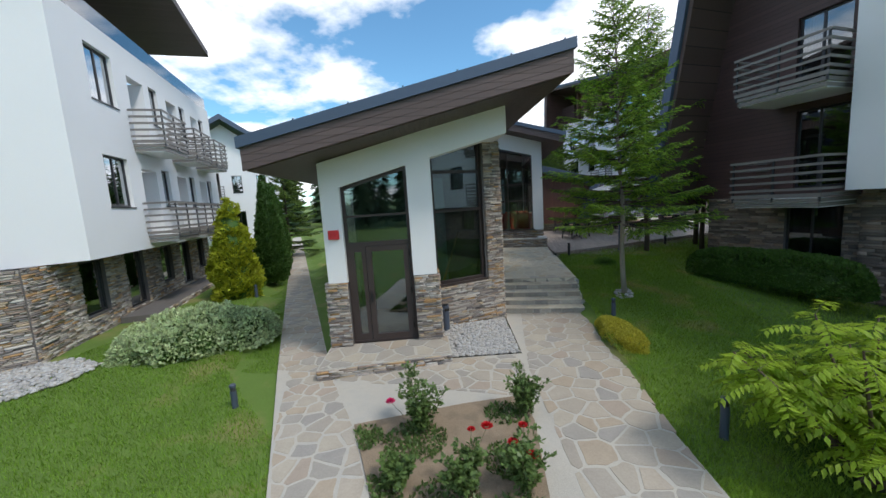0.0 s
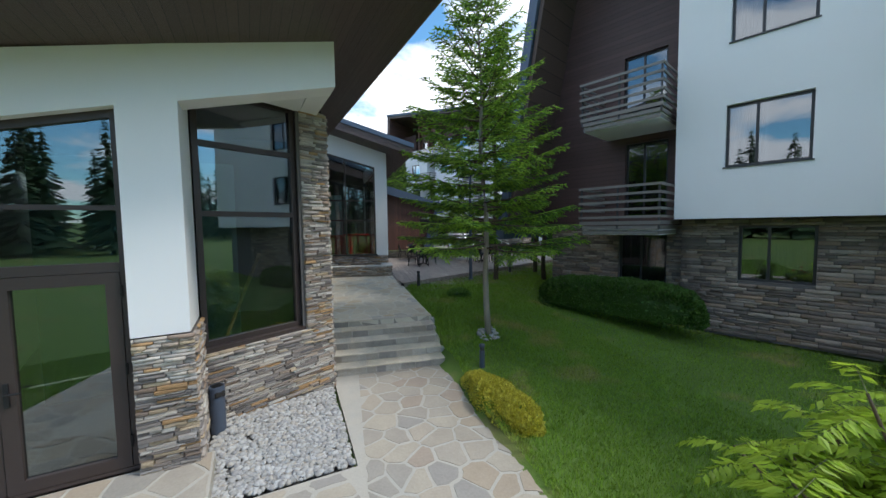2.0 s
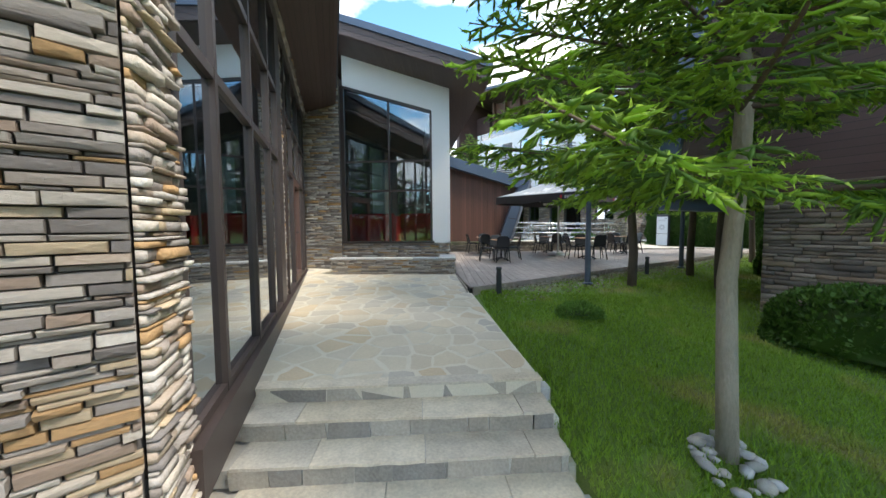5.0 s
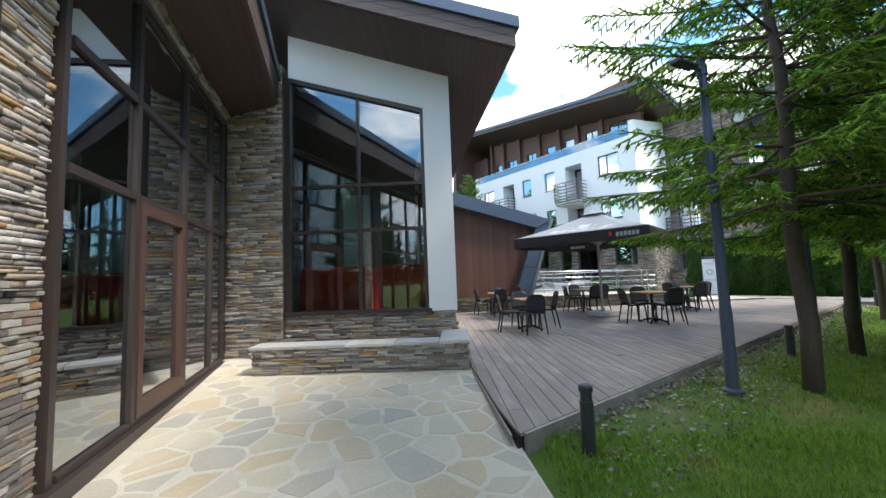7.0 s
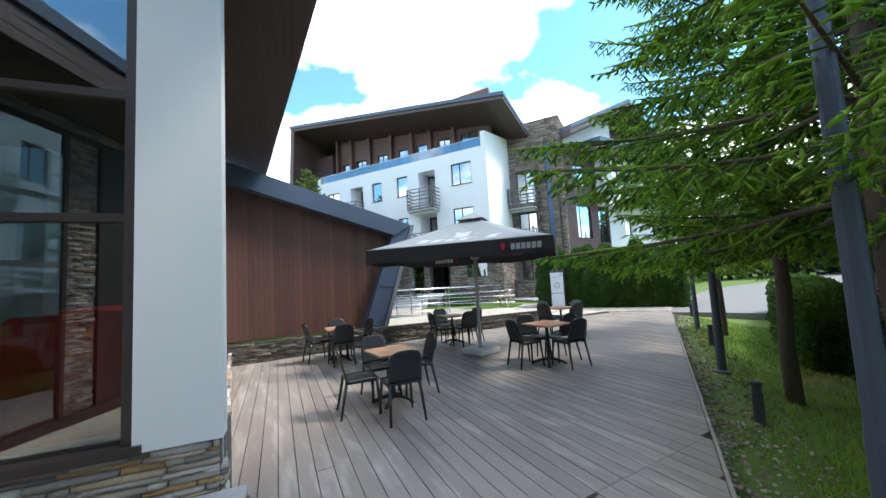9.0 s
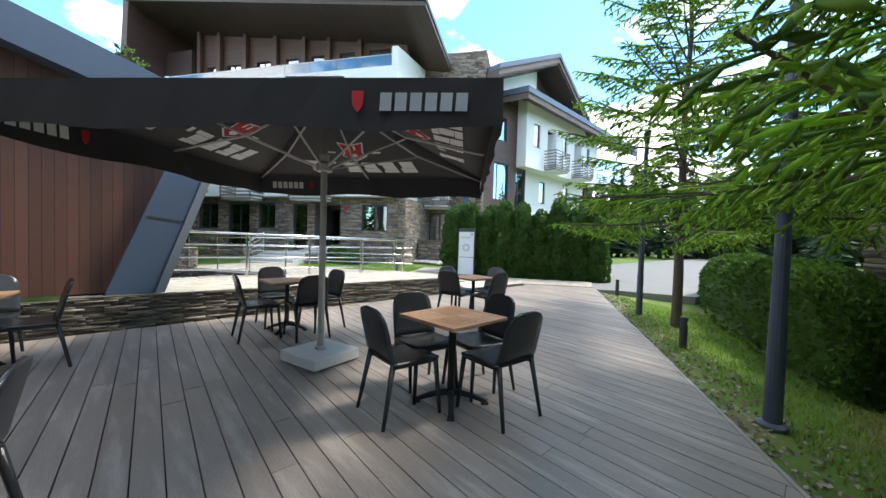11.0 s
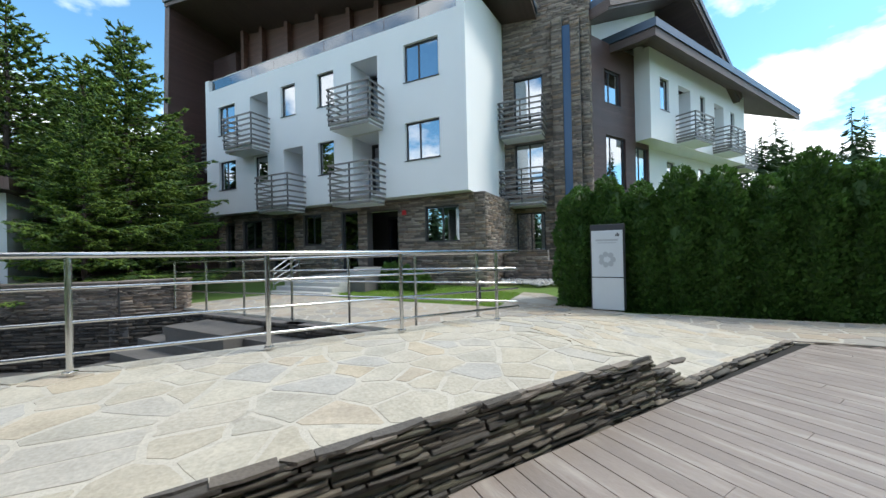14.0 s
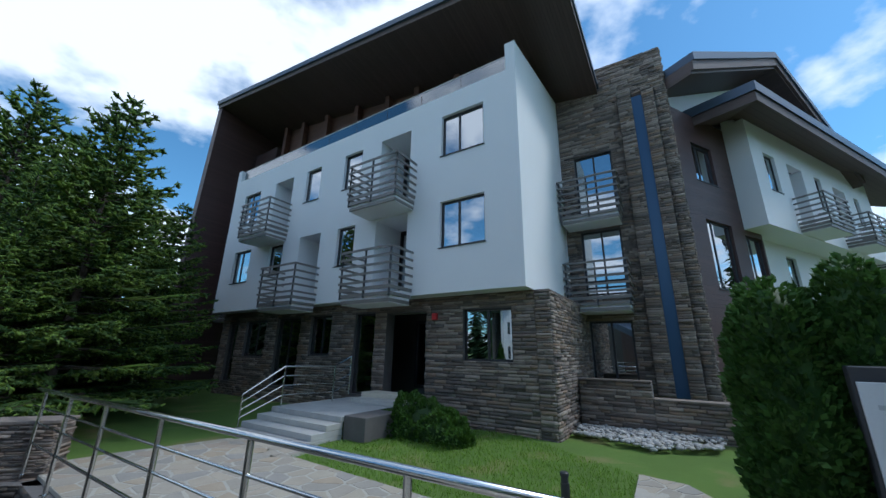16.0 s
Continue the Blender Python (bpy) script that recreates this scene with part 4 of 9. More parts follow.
red_sofa(WR @ pose(-0.05, 0.52, 1.22), 1.34)
red_sofa(WR @ pose(1.42, 0.72, 1.22), 0.95)
red_sofa(WR @ pose(2.0, 3.2, 1.22, 0, 0, 180), 1.6)
red_sofa(PAV @ pose(1.0, 7.1, 0.75), 1.8)
rf = slab("interior_floor", [(-0.9, 11.5), (0.3, 11.7), (-0.4, 15.5), (-3.0, 15.0)], 0.5, 0.75, M_INTERIOR_FLOOR, "dark floor inside the pavilion", "floor")

# ---- planter before the restaurant ----
LG = pose(0.41, 14.72, 0, 0, 0, -5.3)
planter = thing("planter", LG, "low stone planter wall with pale capstones", "planter")
bm = bmesh.new()
box(bm, 0.03, 3.08, 0.03, 0.30, 1.0, 1.52)
box(bm, 2.74, 3.08, 0.30, 1.05, 1.0, 1.52)
box(bm, 0.03, 0.30, 0.30, 1.05, 1.0, 1.52)
part("stone_core", bm, M_MORTAR_DARK, planter)
bm = bmesh.new()
box(bm, 0.3, 2.74, 0.3, 1.05, 1.0, 1.36)
part("soil", bm, M_SOIL, planter)
for a, b in ((-0.02, 0.62), (0.63, 1.35), (1.36, 2.05), (2.06, 2.68), (2.69, 3.12)):
    bm = bmesh.new()
    box(bm, a, b, -0.03, 0.33, 1.525, 1.575, 0.008)
    part("capstone", bm, M_STEP, planter)
bm = bmesh.new()
box(bm, 2.70, 3.12, 0.335, 1.04, 1.525, 1.575, 0.008)
part("capstone", bm, M_STEP, planter)

# ---- wood-clad extension and its metal blade ----
ext = thing("wooden_extension", pose(0, 22.30, 0), "low wing clad in dark brown boards under blue-grey roof", "building")
bm = bmesh.new()
prism(bm, [(2.6, 1.66), (6.35, 1.66), (7.30, 4.15), (2.6, 5.55)], 0.0, 0.3)
part("wall", bm, M_CLAD, ext, "vertical dark brown boards")
bm = bmesh.new()
prism(bm, [(2.6, 5.50), (7.22, 4.12), (7.72, 4.42), (2.6, 5.98)], -0.35, 1.3)
part("roof", bm, M_METAL_BLUE, ext)
bm = bmesh.new()
prism(bm, [(6.30, 1.66), (6.84, 1.66), (7.74, 4.40), (7.18, 4.12)], -0.30, 0.2)
part("blade", bm, M_METAL_BLUE, ext, "leaning blue-grey metal blade")
bm = bmesh.new()
prism(bm, [(6.82, 1.66), (6.93, 1.66), (7.84, 4.42), (7.74, 4.42)], -0.33, 0.9)
part("edge_trim", bm, M_METAL_PALE, ext, "grey metal side of the blade")
bm = bmesh.new()
prism(bm, [(6.72, 2.72), (7.16, 2.66), (7.17, 2.69), (6.73, 2.75)], -0.306, -0.298)
part("seam", bm, M_POST_DARK, ext)
bm = bmesh.new()
prism(bm, [(6.0, 1.66), (6.35, 1.66), (7.25, 4.12), (6.9, 4.2)], 0.3, 1.2)
part("wall", bm, M_METAL_BLUE, ext)
# low white house beyond the sunken stair
low = thing("outbuilding", pose(0.2, 34.6, 1.0), "low white outbuilding under a dark overhanging roof", "building")
bm = bmesh.new()
box(bm, 0.0, 4.3, 0.0, 3.0, -0.9, 3.3)
part("wall", bm, M_PLASTER_OLD, low)
bm = bmesh.new()
prism(bm, [(-0.4, 4.35), (4.6, 3.3), (4.6, 3.62), (-0.4, 4.75)], -0.7, 3.3)
part("roof", bm, M_SOFFIT, low)

# ---- apartment houses ----
def balcony(parent, x0, x1, y, out, z0, depth=0.9, name="balcony", deep=0.0):
    """A slatted balcony: three stepped bottom boards, five bars, a slab and posts. y: wall face."""
    bal = new(name)
    bal.parent = parent
    yo = y + out * depth
    def ring(z, h, t, push=0.0):
        bm = bmesh.new()
        a, b = sorted((yo + out * push, yo + out * (push - t)))
        box(bm, x0 - push, x1 + push, a, b, z, z + h)
        for s in (x0 - push, x1 + push - t):
            c, d = sorted((y + out * 0.003, yo + out * (push - t - 0.001)))
            box(bm, s, s + t, c, d, z, z + h)
        return bm
    for k in range(3):
        part("bottom_board", ring(z0 - 0.08 - deep + (0.125 + deep * 0.2) * k, 0.092, 0.04, -0.05 + 0.03 * k), M_SLAT, bal)
    for k in range(5):
        part("slat", ring(z0 + 0.34 - deep * 0.5 + (0.20 + deep * 0.125) * k, 0.062, 0.035, 0.03), M_SLAT, bal)
    bm = bmesh.new()
    a, b = sorted((y + out * 0.003, yo - out * 0.09))
    box(bm, x0 + 0.06, x1 - 0.06, a, b, z0 - 0.10 - deep, z0 + 0.10 - deep)
    part("slab", bm, M_PLASTER_OLD, bal)
    for x in (x0 + 0.03, (x0 + x1) / 2, x1 - 0.03):
        bm = bmesh.new()
        a, b = sorted((yo - out * 0.045, yo - out * 0.005))
        box(bm, x - 0.02, x + 0.02, a, b, z0 + 0.05 - deep, z0 + 1.20)
        part("post", bm, M_POST_DARK, bal)
    return bal


# one panel behind the windows; its dark colour stands in for unlit rooms
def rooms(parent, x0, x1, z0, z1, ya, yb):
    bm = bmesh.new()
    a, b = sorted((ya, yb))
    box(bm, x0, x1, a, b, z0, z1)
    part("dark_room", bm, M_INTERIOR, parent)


# the house at the end of the walk
HM = pose(16.79, 30.41, -0.165, 0, 0, 122.7) @ Matrix.Diagonal((1.10, 1.08, 1.058, 1))
house = thing("apartment_building", HM, "white apartment building with slatted balconies and big brown roof", "building")
HB, HT = 4.48, 10.62
wins = [(0.96, 2.29, 8.52, 9.87), (0.96, 2.29, 5.72, 7.07), (5.45, 6.30, 8.44, 9.80), (5.50, 6.30, 5.67, 7.0), (7.52, 8.35, 8.43, 9.76), (9.22, 10.07, 5.75, 6.95), (11.35, 12.55, 8.30, 9.70), (11.35, 12.55, 5.65, 7.02)]
bays = [(3.40, 4.60, 7.42, 9.82), (3.40, 4.60, 4.66, 6.95), (9.15, 10.30, 7.42, 9.76), (7.15, 8.25, 4.66, 7.02)]
bm = bmesh.new()
pierced(bm, 0.0, 13.5, HB, HT, -0.3, 0.0, wins + bays)
part("wall", bm, M_PLASTER_OLD, house, "white rendered upper storeys")
bm = bmesh.new()
prism(bm, [(-4.24, HB), (-0.3, HB), (-0.3, 11.55), (-4.24, 12.30)], 0.0, 0.3, "x")
prism(bm, [(-0.3, HT), (0.0, HT), (0.0, 11.5), (-0.3, 11.55)], 0.0, 0.28, "x")
part("wall", bm, M_PLASTER_OLD, house, "white side wall rising to the roof")
bm = bmesh.new()
box(bm, 13.2, 13.5, -6.0, -0.3, HB, 11.2)
box(bm, 13.22, 13.5, -0.3, 0.002, HT, 11.2)
part("wall", bm, M_PLASTER_OLD, house)
bm = bmesh.new()
box(bm, 0.3, 13.2, -6.0, -0.32, HB, HB + 0.14)
part("floor_slab", bm, M_PLASTER_OLD, house)
for a, b, c, d in wins:
    house_window(house, a, b, c, d, 0.0, 1, ((a + b) / 2 + 0.12,) if b - a > 1 else (), 0.35)
rooms(house, 0.31, 13.15, HB + 0.15, HT - 0.02, -3.4, -3.3)
for a, b, c, d in bays:
    bm = bmesh.new()
    for x in (a - 0.10, b + 0.002):
        box(bm, x, x + 0.098, -1.2, -0.302, c, d)
    box(bm, a - 0.1, b + 0.1, -1.2, -0.302, d + 0.002, d + 0.1)
    box(bm, a - 0.1, a + 0.25, -1.3, -1.202, c, d)
    part("recess_wall", bm, M_PLASTER_OLD, house)
    house_window(house, a + 0.26, b, c + 0.05, d - 0.05, -1.18, 1, (), 0.3, sill=False)
balcony(house, 3.15, 4.95, 0.0, 1, 7.33, deep=0.22)
balcony(house, 3.15, 4.95, 0.0, 1, 4.53, deep=0.22)
balcony(house, 9.05, 10.85, 0.0, 1, 7.33, deep=0.22)
balcony(house, 7.03, 8.83, 0.0, 1, 4.53, deep=0.22)
# ground floor of stone, set back
GF = -0.55
gwins = [(0.56, 1.88, 2.80, 4.10), (4.85, 5.70, 1.75, 4.14), (3.0, 4.42, 1.75, 4.10), (6.75, 7.80, 2.85, 4.15), (8.33, 9.70, 1.75, 4.13), (10.36, 11.74, 2.73, 4.10), (12.3, 13.0, 1.75, 4.05)]
bm = bmesh.new()
pierced(bm, 0.0, 13.5, 0.9, HB - 0.002, GF - 0.35, GF, gwins)
part("wall", bm, M_MORTAR_DARK, house)
bm = bmesh.new()
box(bm, -0.35, 0.0, -4.4, GF, 0.9, HB - 0.002)
part("wall", bm, M_MORTAR_DARK, house)
for a, b, c, d in gwins:
    if (a, b) == (3.0, 4.42):
        continue
    house_window(house, a, b, c, d, GF, 1, ((a + b) / 2,) if b - a > 1 else (), 0.4, sill=False)
bm = bmesh.new()
box(bm, 2.9, 4.5, GF - 1.7, GF - 1.6, 1.7, 4.2)
part("recess_wall", bm, M_MORTAR_DARK, house)
for x in (3.1, 3.85):
    bm = bmesh.new()
    frame_bars(bm, x, x + 0.62, 1.9, 4.0, GF - 1.58, GF - 1.52, 0.09)
    part("door", bm, M_FRAME_DARK, house)
    bm = bmesh.new()
    box(bm, x + 0.09, x + 0.53, GF - 1.555, GF - 1.545, 2.0, 3.9)
    part("pane", bm, M_GLASS_DARK, house)
rooms(house, 0.0, 13.4, 0.9, HB - 0.05, GF - 3.0, GF - 2.9)
bm = bmesh.new()
box(bm, 2.62, 2.78, GF + 0.03, GF + 0.10, 3.85, 4.03, 0.01)
part("alarm_box", bm, M_RED_SIGN, house, "small red alarm box")
# top floor behind a glass parapet
bm = bmesh.new()
pierced(bm, 0.3, 13.3, HT, 15.2, -2.3, -2.0, [(x, x + w, 10.75, 12.55) for x, w in ((1.2, 1.2), (3.2, 0.9), (5.0, 0.8), (6.6, 0.8), (8.4, 0.9), (10.4, 1.0), (12.0, 0.8))])
part("wall", bm, M_CLAD_TOP, house, "reddish brown boarded top storey")
for x, w in ((1.2, 1.2), (3.2, 0.9), (5.0, 0.8), (6.6, 0.8), (8.4, 0.9), (10.4, 1.0), (12.0, 0.8)):
    house_window(house, x, x + w, 10.75, 12.55, -2.0, 1, (x + w / 2,) if w > 0.85 else (), 0.4, sill=False)
rooms(house, 0.3, 13.2, HT, 13.0, -4.0, -3.9)
for x in (2.7, 4.5, 6.0, 7.8, 9.8, 11.6, 13.0):
    bm = bmesh.new()
    box(bm, x, x + 0.22, -1.96, -1.70, HT, 13.0 + 0.15 * (x + 1.4) - 0.1)
    part("post", bm, M_CLAD_TOP, house)
bm = bmesh.new()
box(bm, 0.3, 13.2, -3.8, -0.32, HT - 0.15, HT)
part("floor_slab", bm, M_PLASTER_OLD, house)
k = 9
for i in range(k):
    a = 0.3 + (13.2 - 0.3) * i / k
    bm = bmesh.new()
    box(bm, a + 0.01, a + 12.9 / k - 0.01, -0.16, -0.145, HT + 0.002, 11.2)
    part("parapet_pane", bm, M_GLASS_BLUE, house)
bm = bmesh.new()
box(bm, 0.3, 13.2, -0.17, -0.135, 11.202, 11.235)
part("parapet_rail", bm, M_ALU, house)
# big roof: its front edge climbs away from the corner
def hroof(bm, u0, u1, v0, v1, lo, hi):
    z = lambda u, v: 12.72 + 0.150 * (u + 1.5) + 0.13 * (v - 0.7)
    p = [bm.verts.new((u, v, z(u, v) + d)) for d in (lo, hi) for v in (v0, v1) for u in (u0, u1)]
    for f in ((0, 2, 3, 1), (4, 5, 7, 6), (0, 1, 5, 4), (2, 6, 7, 3), (0, 4, 6, 2), (1, 3, 7, 5)):
        bm.faces.new([p[i] for i in f])
    bmesh.ops.recalc_face_normals(bm, faces=bm.faces[:])
hr = new("roof")
hr.parent = house
bm = bmesh.new()
hroof(bm, -1.45, 15.6, -6.0, 0.65, 0.0, 0.2)
part("soffit", bm, M_SOFFIT, hr)
bm = bmesh.new()
hroof(bm, -1.5, 15.65, -6.0, 0.72, 0.203, 0.42)
part("metal_edge", bm, M_METAL_BLUE, hr, "blue-grey metal roof edge")
bm = bmesh.new()
prism(bm, [(15.25, 15.3), (15.65, 15.25), (16.5, 0.8), (16.1, 0.8)], -6.0, 0.6)
part("leaning_wall", bm, M_CLAD_H, hr)
bm = bmesh.new()
box(bm, 13.5, 15.9, -6.0, -5.6, 0.9, 15.0)
part("wall", bm, M_CLAD_H, house)
balcony(house, 13.6, 15.2, -1.6, 1, 7.33, 0.8, deep=0.22)
balcony(house, 13.6, 15.2, -1.6, 1, 4.53, 0.8, deep=0.22)
bm = bmesh.new()
box(bm, 13.5, 15.4, -2.0, -1.602, 1.2, 13.5)
part("wall", bm, M_CLAD_H, house)
# recess with balconies and the stone tower
bm = bmesh.new()
pierced(bm, -3.38, 0.0, 0.9, 13.15, -4.55, -4.25, [(-1.62, -0.45, z, z + 2.2) for z in (1.8, 4.75, 7.55)])
part("wall", bm, M_MORTAR_DARK, house)
for z in (1.8, 4.75, 7.55):
    house_window(house, -1.62, -0.45, z, z + 2.2, -4.25, 1, (-1.05,), 0.3, sill=False)
rooms(house, -2.2, 0.0, 0.9, 12.0, -6.2, -6.1)
balcony(house, -1.75, -0.05, -4.25, 1, 7.33, 0.9, deep=0.22)
balcony(house, -1.75, -0.05, -4.25, 1, 4.53, 0.9, deep=0.22)
bm = bmesh.new()
box(bm, -3.38, -3.08, -6.5, -4.55, 0.9, 13.15)
box(bm, -2.42, -2.02, -4.25, -4.05, 0.9, 11.75)
box(bm, -3.06, -2.72, -4.25, -4.05, 0.9, 11.65)
part("tower_core", bm, M_MORTAR_DARK, house)
bm = bmesh.new()
box(bm, -2.718, -2.422, -4.247, -4.15, 1.3, 11.45)
part("strip_window", bm, M_STRIP, house, "narrow blue strip window up the tower")

# second wing further right
WM = pose(26.17, 29.88, -0.13, 0, 0, 1.6) @ Matrix.Diagonal((0.99, 0.98, 1.07, 1))
wing = thing("apartment_building", WM, "white side wing with slatted balconies and overlapping gables", "building")
WY = -0.5
wwin = [(1.30, 2.15, 8.55, 10.0), (5.6, 6.2, 8.6, 10.0), (9.7, 10.3, 8.6, 9.9)]
wbay = [(3.15, 4.45, 7.5, 10.0), (7.4, 8.7, 7.5, 9.95)]
bm = bmesh.new()
pierced(bm, 0.38, 11.9, 7.13, 11.12, WY, WY + 0.3, wwin + wbay)
part("wall", bm, M_PLASTER_OLD, wing, "white overhanging upper storey")
bm = bmesh.new()
box(bm, 0.38, 0.68, WY + 0.3, 0.248, 7.13, 11.4)
box(bm, 11.6, 11.9, WY + 0.3, 4.0, 7.13, 11.4)
box(bm, 0.68, 11.6, WY + 0.3, 3.0, 7.13, 7.28)
part("wall", bm, M_PLASTER_OLD, wing)
lowin = [(4.0, 4.9, 5.2, 6.7), (7.8, 8.7, 5.2, 6.7)]
bm = bmesh.new()
pierced(bm, 1.6, 11.5, 0.9, 7.128, 0.55, 0.85, lowin)
part("wall", bm, M_PLASTER_OLD, wing, "white recessed lower storey")
for w in wwin:
    house_window(wing, *w, WY, -1, (), 0.3)
for w in lowin:
    house_window(wing, *w, 0.55, -1, (), 0.3)
rooms(wing, 0.7, 11.5, 0.9, 11.4, 3.0, 3.1)
for a, b, c, d in wbay:
    bm = bmesh.new()
    box(bm, a - 0.1, b + 0.1, WY + 1.2, WY + 1.3, c, d)
    box(bm, a - 0.1, a - 0.002, WY + 0.3, WY + 1.2, c, d)
    box(bm, b + 0.002, b + 0.1, WY + 0.3, WY + 1.2, c, d)
    part("recess_wall", bm, M_PLASTER_OLD, wing)
    balcony(wing, a - 0.35, b + 0.45, WY, -1, 7.28)
# boarded wall between the tower and the white storey
bw = [(-2.07, -0.80, 8.48, 9.88), (-2.05, -0.50, 4.9, 7.12), (0.35, 1.5, 4.6, 6.93)]
bm = bmesh.new()
pierced(bm, -3.6, 1.6, 0.9, 11.0, 0.25, 0.54, bw)
part("wall", bm, M_CLAD_H, wing, "brown boarded wall beside the tower")
for w in bw:
    house_window(wing, *w, 0.25, -1, (w[0] + 0.45,), 0.4)
bm = bmesh.new()
box(bm, 11.903, 13.8, 0.6, 0.9, 0.9, 11.0)
part("wall", bm, M_CLAD_H, wing, "brown boarded wall of the far bay")
balcony(wing, 12.6, 14.9, 0.6, -1, 7.15)
wr = new("roof")
wr.parent = wing


def hip(bm, lo, hi, grow):
    """Two slopes that rise inwards from a level eave: front and end."""
    z = 10.62
    pts = [(-1.25 - grow, -1.6 - grow, 0.0), (18.9, -1.6 - grow, 0.0), (18.9, 3.0, 2.0), (3.35, 3.0, 2.0), (-2.5 - grow, 4.5, 0.0), (3.35, 4.5, 2.0)]
    low = [bm.verts.new((x, y, z + lo + d)) for x, y, d in pts]
    top = [bm.verts.new((x, y, z + hi + d)) for x, y, d in pts]
    for q in ((0, 1, 2, 3), (0, 3, 5, 4)):
        bm.faces.new([low[i] for i in q[::-1]])
        bm.faces.new([top[i] for i in q])
    for a, b in ((0, 1), (1, 2), (2, 3), (3, 5), (5, 4), (4, 0)):
        bm.faces.new([low[a], low[b], top[b], top[a]])
    bmesh.ops.recalc_face_normals(bm, faces=bm.faces[:])


bm = bmesh.new()
hip(bm, 0.0, 0.34, 0.0)
part("soffit", bm, M_FASCIA, wr)
bm = bmesh.new()
hip(bm, 0.345, 0.68, 0.06)
part("metal_edge", bm, M_METAL_BLUE, wr)
for name_, mat_, lo, hi, y0 in (("gable_edge", M_METAL_BLUE, -0.28, 0.0, -1.02), ("gable_fascia", M_FASCIA, -0.62, -0.285, -0.95), ("gable_soffit", M_SOFFIT, -0.72, -0.625, -0.85)):
    bm = bmesh.new()
    prism(bm, [(-3.42, 12.03 + lo), (3.6, 15.0 + lo), (10.2, 11.17 + lo), (10.2, 11.17 + hi), (3.6, 15.0 + hi), (-3.42, 12.03 + hi)], y0, 6.0)
    part(name_, bm, mat_, wr)
bm = bmesh.new()
prism(bm, [(3.13, 11.0), (8.9, 11.2), (3.6, 14.26), (3.13, 14.06)], 0.9, 1.2)
part("gable_wall", bm, M_CLAD_H, wr)
bm = bmesh.new()
prism(bm, [(-3.2, 11.02), (3.1, 11.02), (3.1, 14.05), (-3.2, 11.38)], 0.56, 0.85)
part("gable_wall", bm, M_PLASTER_OLD, wr, "white gable wall")

# house on the right of the lawn
RM = pose(9.90, 7.81, 0, 0, 0, -62.0)
rhouse = thing("apartment_building", RM, "white and dark brown apartment building over grey stone base", "building")
rw_up = [(0.99, 2.42, 4.33, 5.74), (1.03, 2.42, 7.13, 8.52), (7.4, 8.8, 4.33, 5.74), (7.4, 8.8, 7.13, 8.52)]
bm = bmesh.new()
pierced(bm, 0.0, 14.0, 3.15, 11.0, 0.0, 0.3, rw_up + [(4.6, 5.8, 3.5, 5.8), (4.6, 5.8, 6.3, 8.6)])
part("wall", bm, M_PLASTER_OLD, rhouse, "white rendered upper storeys")
bm = bmesh.new()
box(bm, 0.0, 0.3, 0.3, 3.0, 3.15, 11.0)
box(bm, 0.3, 14.0, 0.3, 3.0, 3.15, 3.3)
part("wall", bm, M_CLAD_H, rhouse)
for w in rw_up:
    house_window(rhouse, *w, 0.0, -1, (w[0] + 0.55,), 0.45, mat=M_GLASS_SHADE)
balcony(rhouse, 4.2, 6.1, 0.0, -1, 6.1)
balcony(rhouse, 4.2, 6.1, 0.0, -1, 3.3)
rooms(rhouse, 0.3, 13.8, 3.3, 10.8, 3.0, 3.1)
RG = 0.75
rg = [(1.2, 2.55, 1.62, 2.97), (3.6, 4.9, 0.9, 2.97), (7.4, 8.7, 1.62, 2.97)]
bm = bmesh.new()
pierced(bm, 0.0, 14.0, 0.2, 3.148, RG, RG + 0.35, rg)
part("wall", bm, M_MORTAR_DARK, rhouse)
for w in rg:
    house_window(rhouse, *w, RG, -1, ((w[0] + w[1]) / 2 - 0.12,), 0.9, sill=False, mat=M_GLASS_SHADE)
rooms(rhouse, 0.1, 13.8, 0.2, 3.1, 3.0, 3.1)
# brown recessed part with two balconies
BR = 0.95
bm = bmesh.new()
pierced(bm, -4.6, -0.002, 3.0, 11.0, BR, BR + 0.3, [(-1.62, -0.48, 6.0, 7.95), (-1.55, -0.42, 3.25, 5.42)])
for v in bm.verts:
    if v.co.x < -4.5:
        v.co.x += 0.19 * (v.co.z - 3.0)
part("wall", bm, M_CLAD_H, rhouse, "dark brown boarded wall")
house_window(rhouse, -1.62, -0.48, 6.0, 7.95, BR, -1, (-1.1,), 0.4, sill=False, mat=M_GLASS_SHADE)
house_window(rhouse, -1.55, -0.42, 3.25, 5.42, BR, -1, (-1.05,), 0.4, sill=False, mat=M_GLASS_SHADE)
bm = bmesh.new()
pierced(bm, -3.95, -0.002, 0.2, 2.998, BR, BR + 0.3, [(-1.7, -0.4, 0.95, 2.92)])
part("wall", bm, M_MORTAR_DARK, rhouse)
house_window(rhouse, -1.7, -0.4, 0.95, 2.92, BR, -1, (-1.1,), 0.9, sill=False, mat=M_GLASS_SHADE)
rooms(rhouse, -3.8, 0.0, 0.2, 10.0, 3.0, 3.1)
balcony(rhouse, -2.15, -0.12, BR, -1, 5.72, 1.65)
balcony(rhouse, -2.15, -0.12, BR, -1, 2.86, 1.65)
bm = bmesh.new()
box(bm, -4.0, -3.7, BR + 0.3, 8.0, 0.2, 3.0)
part("wall", bm, M_MORTAR_DARK, rhouse)
bm = bmesh.new()
prism(bm, [(-5.05, 2.6), (-4.75, 2.6), (-2.95, 12.2), (-3.25, 12.2)], -0.9, 1.6)
